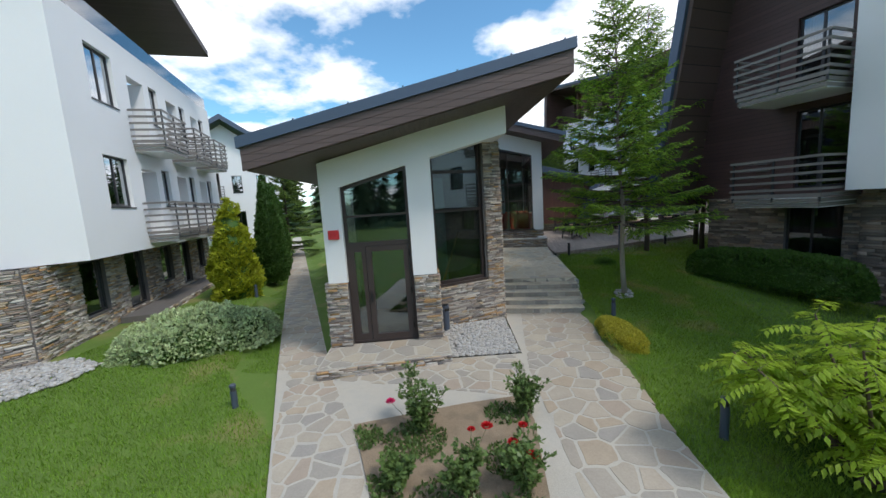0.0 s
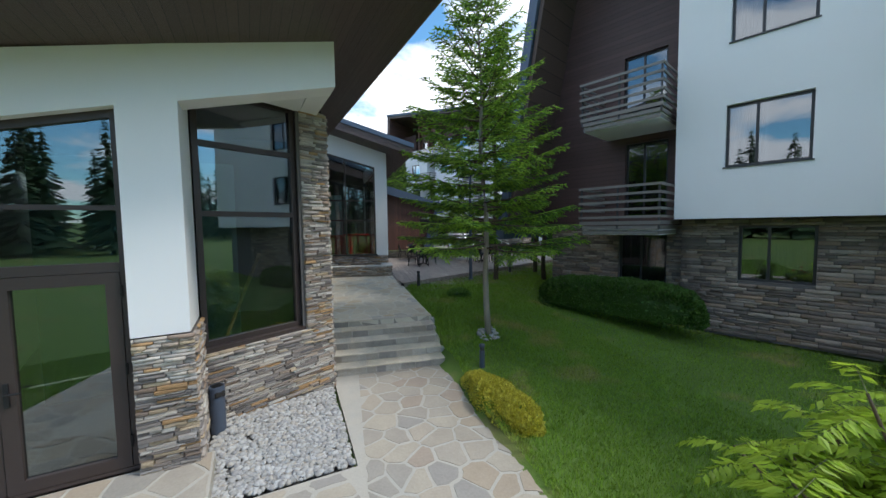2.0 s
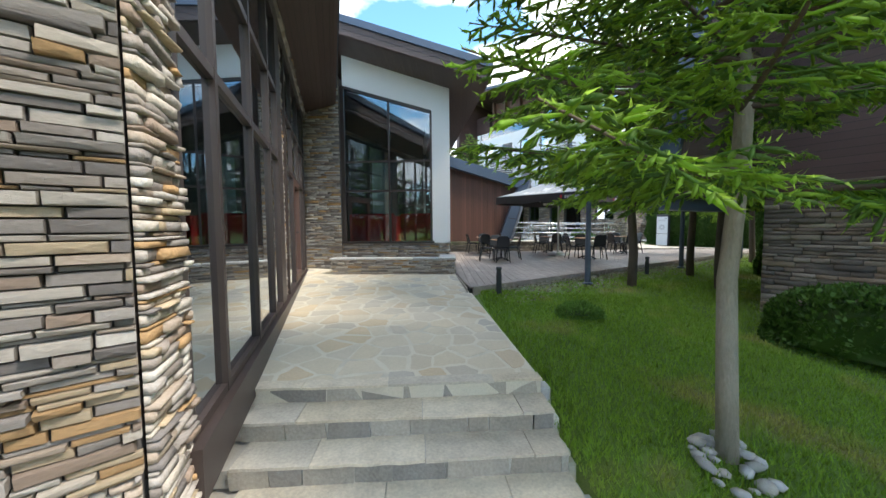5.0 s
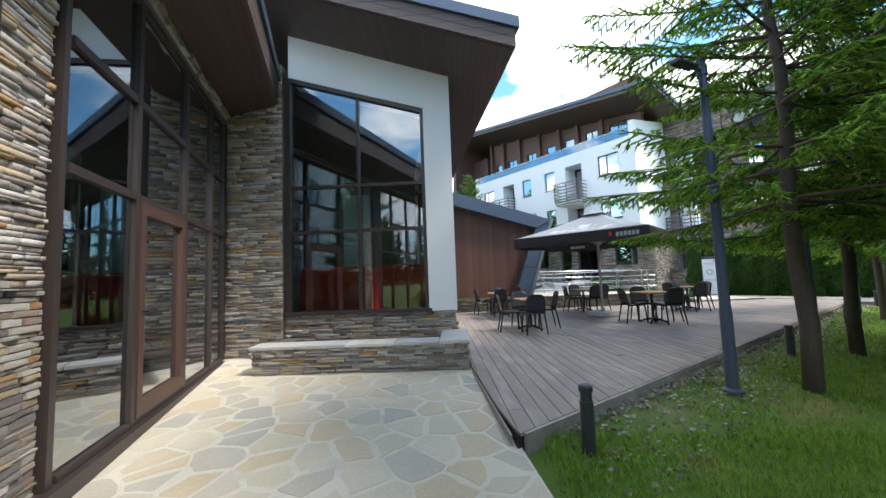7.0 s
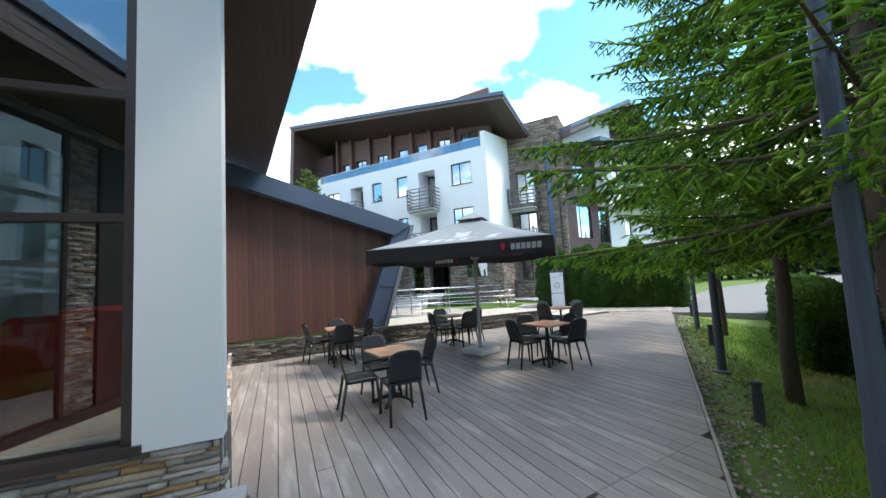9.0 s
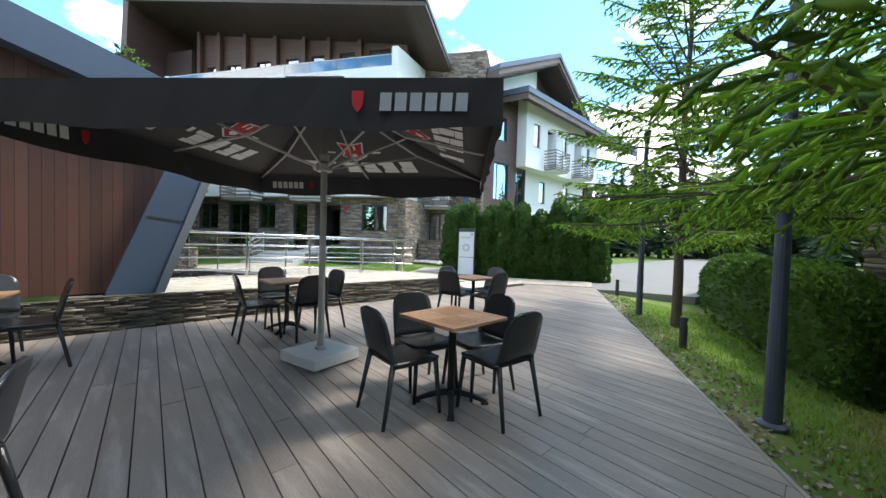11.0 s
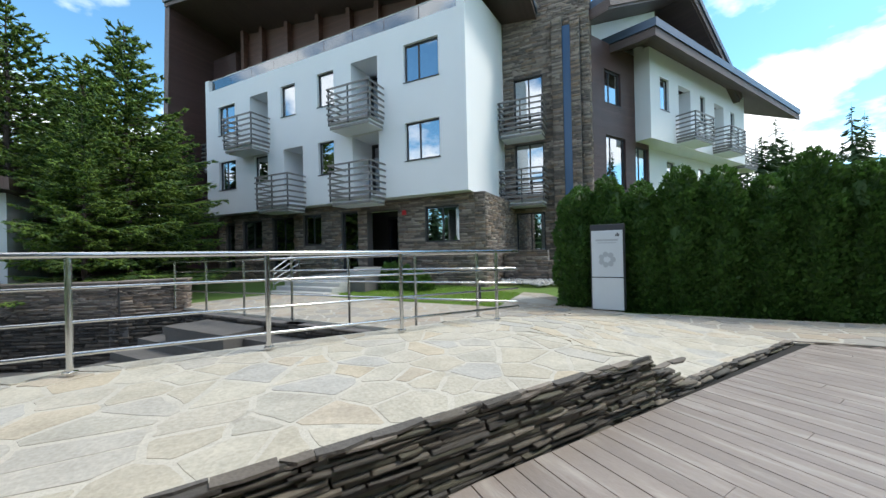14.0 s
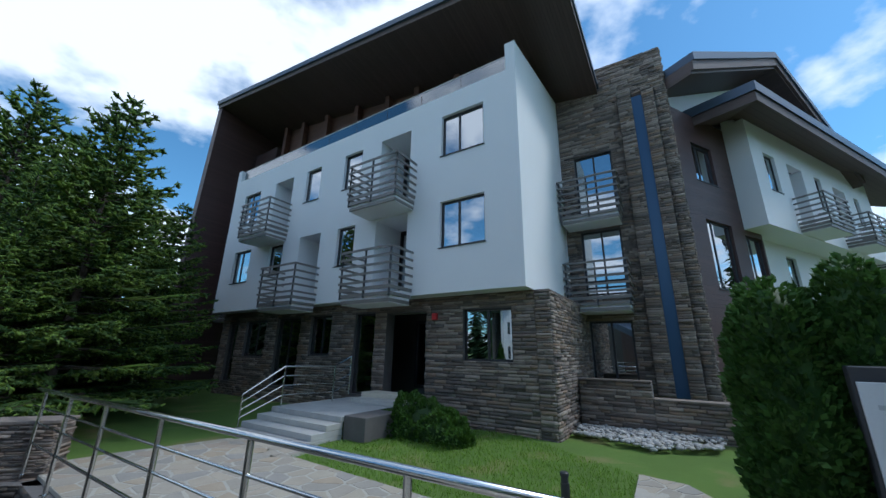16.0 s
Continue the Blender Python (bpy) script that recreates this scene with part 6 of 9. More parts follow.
panel = part("upper_panel", bm, M_PAPER, sign)
bm = bmesh.new()
for x0, x1, z0, z1 in ((-0.22, 0.22, 1.30, 1.335), (-0.19, 0.19, 1.26, 1.275)):
    box(bm, x0, x1, -0.024, -0.0205, z0, z1)
part("unreadable_line", bm, M_GREYMARK, panel, kind="stuff")
bm = bmesh.new()
for i in range(7):
    a = 2 * math.pi * i / 7
    cx, cz = 0.12 * math.cos(a), 0.95 + 0.10 * math.sin(a)
    prism(bm, [(cx + 0.055 * math.cos(math.pi * q / 6), cz + 0.055 * math.sin(math.pi * q / 6)) for q in range(12)], -0.024, -0.0205)
part("emblem", bm, M_GREYMARK, panel, kind="stuff")
bm = bmesh.new()
for x0, z in ((0.17, 1.40), (0.20, 1.43), (0.23, 1.41)):
    box(bm, x0, x0 + 0.022, -0.024, -0.0205, 1.385, z + 0.02)
part("emblem", bm, M_POST_DARK, panel, kind="stuff")


# ---- steel rails, sunken stair, house entrance ----
def railing(name, ends, posts, drops, label):
    """Steel tubes from end to end at a steady fall; posts stand on the terrace at the given shares of the way."""
    r = thing(name, pose(0, 0, 0), label, "railing", "steel railings")
    a, b = Vector(ends[0]), Vector(ends[1])
    for u in posts:
        p = a.lerp(b, u)
        z = terrace_at(p.x, p.y)
        bm = bmesh.new()
        tube(bm, [(p.x, p.y, z - 0.04), (p.x, p.y, p.z - 0.015)], 0.023, 10)
        lathe(bm, [(0.048, 0.0), (0.048, 0.012), (0.03, 0.016)], 12, (p.x, p.y, z - 0.005))
        part("post", bm, M_STEEL, r, smooth=False)
    for d, rad in zip(drops, (0.025, 0.013, 0.013, 0.016)):
        bm = bmesh.new()
        tube(bm, [(p.x, p.y, p.z - d) for p in (a, a.lerp(b, 0.5), b)], rad, 10)
        part("rail", bm, M_STEEL, r, smooth=True)
    return r


railing("steel_railing", [(4.4, 24.16, 2.575), (12.97, 23.93, 2.455)], [(12.60 - 1.36 * k - 4.4) / 8.57 for k in range(6)], (0, 0.25, 0.51, 0.755), "brushed steel railing with four horizontal tubes")
railing("steel_railing", [(12.97, 23.96, 2.455), (8.18, 31.65, 2.335)], [(y - 23.96) / 7.69 for y in (24.45, 25.34, 26.50, 27.72, 28.95, 30.10, 31.20)], (0, 0.235, 0.44, 0.70), "brushed steel railing along the sunken stair")
# walls and steps of the sunken stair, coloured dark for deep shade and damp
pit = thing("sunken_stair", pose(0, 0, 0), "stone stair sunk below the terrace, coloured dark for shade and damp", "stairs", kind="structure")
bm = bmesh.new()
for (x0, y0), (x1, y1) in zip(PIT, PIT[1:] + PIT[:1]):
    d = Vector((x1 - x0, y1 - y0)).normalized()
    n = Vector((d.y, -d.x)) * 0.28
    prism(bm, [(x0 - d.x * 0.2, y0 - d.y * 0.2), (x1 + d.x * 0.2, y1 + d.y * 0.2), (x1 + n.x + d.x * 0.2, y1 + n.y + d.y * 0.2), (x0 + n.x - d.x * 0.2, y0 + n.y - d.y * 0.2)], -1.4, 1.15, "z")
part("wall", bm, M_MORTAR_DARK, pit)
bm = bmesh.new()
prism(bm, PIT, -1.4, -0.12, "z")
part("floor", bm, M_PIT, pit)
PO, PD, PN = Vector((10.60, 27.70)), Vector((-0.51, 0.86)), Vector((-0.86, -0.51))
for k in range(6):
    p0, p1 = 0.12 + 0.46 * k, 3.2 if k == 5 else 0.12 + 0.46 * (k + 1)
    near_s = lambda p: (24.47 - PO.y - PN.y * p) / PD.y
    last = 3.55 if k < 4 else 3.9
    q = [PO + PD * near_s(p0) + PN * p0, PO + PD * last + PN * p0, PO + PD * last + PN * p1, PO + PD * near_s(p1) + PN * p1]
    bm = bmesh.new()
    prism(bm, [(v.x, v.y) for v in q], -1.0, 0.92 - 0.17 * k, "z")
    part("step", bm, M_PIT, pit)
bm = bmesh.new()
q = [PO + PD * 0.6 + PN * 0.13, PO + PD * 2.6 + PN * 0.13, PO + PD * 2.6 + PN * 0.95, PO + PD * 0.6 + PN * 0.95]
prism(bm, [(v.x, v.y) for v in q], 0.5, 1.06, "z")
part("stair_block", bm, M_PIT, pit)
wall_l = thing("garden_wall", pose(7.40, 31.40, 0, 0, 0, -7.0), "low grey stone garden wall beside the sunken stair", "wall")
bm = bmesh.new()
box(bm, 0.0, 1.30, 0.0, 0.38, -1.0, 1.88)
part("stone_core", bm, M_MORTAR_DARK, wall_l)
bm = bmesh.new()
box(bm, -0.03, 1.34, -0.05, 0.42, 1.88, 1.93, 0.008)
part("capstone", bm, M_STONE_GREY_ONE, wall_l)
WALL_B = pose(3.10, 33.95, 0, 0, 0, -30.6)
wall_b = thing("garden_wall", WALL_B, "tall grey stone wall at the back of the sunken stair with a dark door", "wall")
bm = bmesh.new()
pierced(bm, 0.0, 4.98, -1.0, 1.86, 0.0, 0.35, [(1.15, 2.0, -0.12, 1.75)])
part("stone_core", bm, M_MORTAR_DARK, wall_b)
bm = bmesh.new()
box(bm, -0.03, 4.96, -0.06, 0.40, 1.86, 1.91, 0.008)
part("capstone", bm, M_STONE_GREY_ONE, wall_b)
bdoor = new("door")
bdoor.parent = wall_b
bm = bmesh.new()
box(bm, 1.152, 1.998, 0.10, 0.15, -0.118, 1.748, 0.006)
part("door_leaf", bm, M_FRAME_DARK, bdoor, "dark metal door")
bm = bmesh.new()
box(bm, 1.88, 1.92, 0.05, 0.10, 0.85, 1.0, 0.006)
part("door_handle", bm, M_ALU, bdoor)
guard = thing("handrail", WALL_B @ pose(0, 0, -0.12), "short steel handrail before the dark door", "railing", "steel railings")
for x in (1.0, 1.9, 2.35, 2.8):
    bm = bmesh.new()
    tube(bm, [(x, -1.2, 0.0), (x, -1.2, 0.9)], 0.02, 8)
    part("post", bm, M_STEEL, guard)
for z in (0.9, 0.6, 0.3):
    bm = bmesh.new()
    tube(bm, [(0.6, -1.2, z), (2.8, -1.2, z)], 0.02 if z > 0.8 else 0.012, 8)
    part("rail", bm, M_STEEL, guard)
# entrance steps of the far house, in the house's own axes
ent = thing("entrance_steps", HM, "pale stone entrance steps with a steel handrail", "steps")
for k in range(4):
    bm = bmesh.new()
    box(bm, 3.2, 5.5, GF + 0.06 if k == 3 else 2.0, 3.10 - 0.34 * k, 1.0 if k == 0 else 1.33 + 0.118 * (k - 1), 1.33 + 0.118 * k - 0.003, 0.006)
    part("step", bm, M_STEP, ent)
for k in range(2):
    bm = bmesh.new()
    box(bm, 2.95, 4.6, GF + 0.06, 0.45 - 0.35 * k, 1.685 if k == 0 else 1.805, 1.80 + 0.12 * k, 0.006)
    part("step", bm, M_STEP, ent)
bm = bmesh.new()
box(bm, 2.6, 3.19, GF + 0.06, 2.0, 1.0, 1.70, 0.01)
part("side_wall", bm, M_MORTAR_DARK, ent)
RAILS = [(5.62, 2.76, 1.30, 1.99), (5.30, 1.99, 1.68, 2.60), (5.10, 0.63, 1.68, 2.59), (5.40, -0.22, 1.80, 2.84)]
for k in range(4):
    bm = bmesh.new()
    tube(bm, [(x, y, lo + (hi - lo) * (1.0 - 0.24 * k)) for x, y, lo, hi in RAILS], 0.02 if k == 0 else 0.012, 8)
    part("handrail" if k == 0 else "rail_bar", bm, M_STEEL, ent)
for x, y, lo, hi in RAILS:
    bm = bmesh.new()
    tube(bm, [(x, y, lo - 0.02), (x, y, hi)], 0.018, 8)
    part("post", bm, M_STEEL, ent)

# ---- stone cladding, flagstones, boards, pebbles ----
def stone_unit(k):
    r = random.Random(100 + k)
    bm = bmesh.new()
    j = lambda s: r.uniform(-s, s)
    back = [(0, 0, 0), (1, 0, 0), (1, 0, 1), (0, 0, 1)]
    tilt, lean = j(0.16), j(0.14)
    front = [(0.012 + abs(j(0.02)), -0.86 - tilt + lean + j(0.05), 0.03 + abs(j(0.07))), (0.988 - abs(j(0.02)), -0.86 + tilt + lean + j(0.05), 0.03 + abs(j(0.07))), (0.988 - abs(j(0.02)), -0.86 + tilt - lean + j(0.05), 0.97 - abs(j(0.09))), (0.012 + abs(j(0.02)), -0.86 - tilt - lean + j(0.05), 0.97 - abs(j(0.09)))]
    midp = (0.35 + r.random() * 0.3, -0.90 + j(0.05), 0.4 + r.random() * 0.2)
    b = [bm.verts.new(p) for p in back]
    f = [bm.verts.new(p) for p in front]
    m = bm.verts.new(midp)
    for i in range(4):
        bm.faces.new([f[i], f[(i + 1) % 4], m])
        bm.faces.new([b[i], b[(i + 1) % 4], f[(i + 1) % 4], f[i]])
    bmesh.ops.recalc_face_normals(bm, faces=bm.faces[:])
    return bm


UNIT_V, UNIT_F = [], None
for k in range(10):
    bm = stone_unit(k)
    bm.verts.ensure_lookup_table()
    UNIT_V.append(np.array([v.co[:] for v in bm.verts]))
    if UNIT_F is None:
        UNIT_F = []
        for f in bm.faces:
            ids = [v.index for v in f.verts]
            UNIT_F += [ids] if len(ids) == 3 else [[ids[0], ids[1], ids[2]], [ids[0], ids[2], ids[3]]]
        UNIT_F = np.array(UNIT_F)
    bm.free()
UNIT_MESH = {}
for mat in (M_STONE_ONE, M_STONE_GREY_ONE, M_WALL_ONE):
    row = []
    for k in range(10):
        me = bpy.data.meshes.new("stone")
        me.from_pydata(UNIT_V[k].tolist(), [], UNIT_F.tolist())
        me.materials.append(mat)
        row.append(me)
    UNIT_MESH[mat.name] = row


def cladding(parent, m, u1, z0, z1, holes=(), mats=(M_STONE, M_STONE_ONE), singles=0, h=(0.015, 0.056), w=(0.09, 0.46), depth=0.05, seed=1, where=None, u0=0.0):
    """Dry-laid ledge stones over a face: x along, z up, -y outwards. The first ones are pieces of their own, the rest one mesh."""
    r = random.Random(seed)
    todo = []
    z = z0
    while z < z1 - 0.012:
        hh = min(r.uniform(*h), z1 - z)
        x = u0 - r.uniform(0, 0.2)
        while x < u1:
            ww = r.uniform(*w)
            a, b = max(u0, x), min(u1, x + ww)
            x += ww
            segs = [(a, b)]
            for p, q, c, d in holes:
                if z + hh > c + 0.005 and z < d - 0.005:
                    segs = [s for a_, b_ in segs for s in ((a_, min(b_, p)), (max(a_, q), b_)) if s[1] - s[0] > 0.02]
            for a_, b_ in segs:
                if b_ - a_ > 0.02 and (where is None or where((a_ + b_) / 2, z)):
                    todo.append((a_, b_, z, hh, depth * r.uniform(0.30, 1.25), r.randrange(10)))
        z += hh
    if singles:
        one = todo[:singles]
        todo = todo[singles:]
        for a, b, z, hh, d, k in one:
            o = new("stone", UNIT_MESH[mats[1].name][k])
            o.parent = parent
            o.matrix_local = m @ Matrix.LocRotScale((a + 0.003, 0, z + 0.002), None, (b - a - 0.006, d, hh - 0.004))
    if todo:
        v = np.concatenate([UNIT_V[k] * (b - a - 0.006, d, hh - 0.004) + (a + 0.003, 0, z + 0.002) for a, b, z, hh, d, k in todo])
        f = np.concatenate([UNIT_F + 9 * i for i in range(len(todo))])
        raw("stone_cladding", v, f, mats[0], parent, kind="stuff", at=m)


GREY = (M_STONE_GREY, M_STONE_GREY_ONE)
# pavilion: angled wall, corner, piers, column in the glazing
AW = pose(2.0, 0.80, 0, 0, 0, 23.6)
cladding(pav, AW, 1.99, 0.20, 1.38, singles=210, seed=3)
cladding(pav, AW @ pose(1.50, 0, 0), 0.50, 1.38, 4.97, singles=190, seed=4, w=(0.10, 0.34))
cladding(pav, pose(3.83, 1.62, 0, 0, 0, 90), 0.42, 0.20, 4.97, seed=5, w=(0.10, 0.34))
cladding(pav, pose(-0.49, -0.02, 0), 0.49, 0.40, 1.86, singles=80, seed=6, w=(0.1, 0.32))
cladding(pav, pose(-0.47, 0.42, 0, 0, 0, -90), 0.44, 0.2, 1.86, seed=7, w=(0.1, 0.32))
cladding(pav, pose(1.46, -0.02, 0), 0.56, 0.40, 1.90, singles=90, seed=8, w=(0.1, 0.34))
cladding(pav, pose(2.0, -0.02, 0, 0, 0, 90), 0.82, 0.20, 1.90, seed=9)
cladding(pav, pose(3.78, 6.08, 0, 0, 0, 90), 0.47, 0.95, 5.36, seed=10, singles=120, depth=0.035, w=(0.1, 0.3))
cladding(pav, pose(3.55, 6.09, 0), 0.24, 0.95, 5.36, seed=44, w=(0.1, 0.3))
cladding(pav, pose(3.88, 2.05, 0, 0, 0, 90), 8.6, 5.36, 5.50, seed=45, w=(0.1, 0.4))
cladding(porch, pose(-0.52, -1.165, 0, 0, 0, 6.0), 2.68, 0.20, 0.395, seed=11, h=(0.03, 0.05))
# restaurant: tall column and base, planter
cladding(res, pose(-1.12, -0.02, 0), 1.02, 1.05, 6.45, seed=12, singles=120)
cladding(res, pose(-0.10, 0.06, 0), 3.0, 1.1, 1.89, seed=13, singles=80)
cladding(res, pose(2.90, 0.06, 0, 0, 0, 98.5), 5.0, 1.1, 1.7, seed=14)
cladding(planter, pose(0.0, 0.03, 0), 3.10, 1.10, 1.52, seed=15, singles=110)
cladding(planter, pose(3.08, 0.03, 0, 0, 0, 90), 1.0, 1.10, 1.52, seed=16)
cladding(planter, pose(0.03, 1.05, 0, 0, 0, -90), 1.02, 1.10, 1.52, seed=17)
# terrace wall beyond the deck
tw = thing("retaining_wall", pose(0, 0, 0), "low rough wall of dark thin stones holding the terrace", "wall")
bm = bmesh.new()
prism(bm, [(3.0, 22.08), (9.0, 21.92), (12.5, 21.92), (12.5, 22.2), (9.0, 22.2), (3.0, 22.36)], 0.8, 1.5, "z")
part("stone_core", bm, M_MORTAR_DARK, tw)
HT_ = dict(mats=(M_WALL, M_WALL_ONE), h=(0.014, 0.036), w=(0.10, 0.40), depth=0.06)
cladding(tw, pose(9.0, 21.92, 0), 3.55, 1.14, 1.66, singles=280, seed=18, where=lambda u, z: z < WT(9.0 + u) - 0.03, **HT_)
cladding(tw, pose(3.0, 22.08, 0, 0, 0, -1.53), 6.0, 1.14, 1.64, seed=46, **HT_)
cladding(tw, pose(12.5, 21.90, 0, 0, 0, 90), 0.30, 1.14, 1.56, seed=47, **HT_)
r_ = random.Random(19)
for lift in (0.028, 0.012):
    x = 5.9
    while x < 12.15:
        w = r_.uniform(0.10, 0.34)
        x1, y0 = min(x + w - 0.004, 12.54), 22.08 - 0.0267 * (min(x, 9.0) - 3.0)
        bm = bmesh.new()
        out0, out1, back = r_.uniform(0.0, 0.055), r_.uniform(0.0, 0.055), r_.uniform(0.01, 0.03)
        prism(bm, [(x, y0 - out0), (x + w * 0.45, y0 - max(out0, out1) - 0.01), (x1, y0 - out1), (x1, y0 + back), (x, y0 + back * 0.7)], WT(x) - lift - 0.015, WT(x) - lift - r_.uniform(0.0, 0.006) + 0.002, "z")
        part("cap_stone", bm, M_SLATE, tw)
        x += w
cladding(wall_l, pose(0, 0, 0), 1.30, -0.1, 1.88, seed=19, mats=GREY)
cladding(wall_l, pose(1.30, 0, 0, 0, 0, 90), 0.38, 0.9, 1.88, seed=20, mats=GREY)
cladding(wall_b, pose(0, 0, 0), 4.95, -0.1, 1.86, holes=[(1.15, 2.0, -0.2, 1.75)], seed=55, mats=GREY)
for i, ((x0, y0), (x1, y1)) in enumerate(zip(PIT, PIT[1:] + PIT[:1])):
    a = math.degrees(math.atan2(y1 - y0, x1 - x0))
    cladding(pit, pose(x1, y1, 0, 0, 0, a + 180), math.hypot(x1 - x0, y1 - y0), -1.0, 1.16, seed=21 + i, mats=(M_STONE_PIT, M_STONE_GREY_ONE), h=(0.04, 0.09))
# houses
def house_face(parent, m, u1, z0, z1, holes, seed, mats=GREY, h=(0.045, 0.10), w=(0.18, 0.6)):
    cladding(parent, m, u1, z0, z1, holes, mats, 0, h, w, 0.05, seed)
house_face(house, pose(13.5, GF, 0, 0, 0, 180), 13.5, 0.95, 4.46, [(13.5 - b, 13.5 - a, c, d) for a, b, c, d in gwins], 31)
house_face(house, pose(-0.35, GF, 0, 0, 0, -90), 3.85, 0.95, 4.46, [], 32)
TS = (M_STONE, M_STONE_ONE)
house_face(house, pose(0.0, -4.25, 0, 0, 0, 180), 3.38, 0.95, 13.15, [(0.45, 1.62, z, z + 2.2) for z in (1.8, 4.75, 7.55)] + [(2.01, 2.43, 0.9, 11.75), (2.42, 2.73, 0.9, 11.5), (2.71, 3.07, 0.9, 11.65)], 37)
house_face(house, pose(-3.38, -4.25, 0, 0, 0, -90), 2.2, 0.95, 13.15, [], 54)
house_face(house, pose(-2.02, -4.05, 0, 0, 0, 180), 0.40, 0.95, 11.75, [], 33)
house_face(house, pose(-2.72, -4.05, 0, 0, 0, 180), 0.34, 0.95, 11.65, [], 34)
house_face(rhouse, pose(0.0, RG, 0), 12.0, 0.25, 3.14, rg, 38)
house_face(rhouse, pose(-3.95, BR, 0), 3.94, 0.25, 2.99, [(2.25, 3.55, 0.95, 2.92)], 39)
house_face(rhouse, pose(-4.0, 8.0, 0, 0, 0, -90), 6.7, 0.25, 2.99, [], 40)
house_face(lhouse, pose(0.35, 0.75, 0), 11.6, 0.1, 2.61, [(a - 0.35, b - 0.35, c, d) for a, b, c, d in lg], 41, TS, (0.03, 0.065), (0.12, 0.42))
house_face(lhouse, pose(-2.4, 5.6, 0, 0, 0, -60.5), 5.55, 0.1, 2.61, [], 42, TS, (0.03, 0.065), (0.12, 0.42))
house_face(lhouse, pose(3.4, -0.25, 0), 9.6, 0.1, 0.62, [], 43, TS, (0.03, 0.065), (0.12, 0.42))
# low garden wall and kerb at the far house
house_face(house, pose(0.0, GF, 0, 0, 0, 180), 0.35, 0.95, 4.46, [], 51)
gk = thing("garden_wall", HM, "low grey stone wall beside the house corner", "wall")
bm = bmesh.new()
box(bm, -5.2, -2.0, -2.7, -2.4, 0.9, 2.0)
box(bm, -2.0, -0.42, -2.7, -2.4, 0.9, 2.38)
part("stone_core", bm, M_MORTAR_DARK, gk)
house_face(gk, pose(-0.42, -2.4, 0, 0, 0, 180), 1.58, 0.95, 2.38, [], 52)
house_face(gk, pose(-2.0, -2.4, 0, 0, 0, 180), 3.2, 0.95, 2.0, [], 53)
for a, b, z in ((-5.2, -2.01, 2.002), (-2.0, -0.42, 2.382)):
    bm = bmesh.new()
    box(bm, a, b, -2.72, -2.33, z, z + 0.04, 0.006)
    part("capstone", bm, M_STONE_GREY_ONE, gk)


def clip_poly(poly, nx, ny, c):
    out = []
    for i, p in enumerate(poly):
        q = poly[(i + 1) % len(poly)]
        dp, dq = nx * p[0] + ny * p[1] - c, nx * q[0] + ny * q[1] - c
        if dp <= 0:
            out.append(p)
        if (dp < 0 < dq) or (dq < 0 < dp):
            s = dp / (dp - dq)
            out.append((p[0] + s * (q[0] - p[0]), p[1] + s * (q[1] - p[1])))
    return out


def area_of(poly):
    return 0.5 * sum(p[0] * q[1] - q[0] * p[1] for p, q in zip(poly, poly[1:] + poly[:1]))


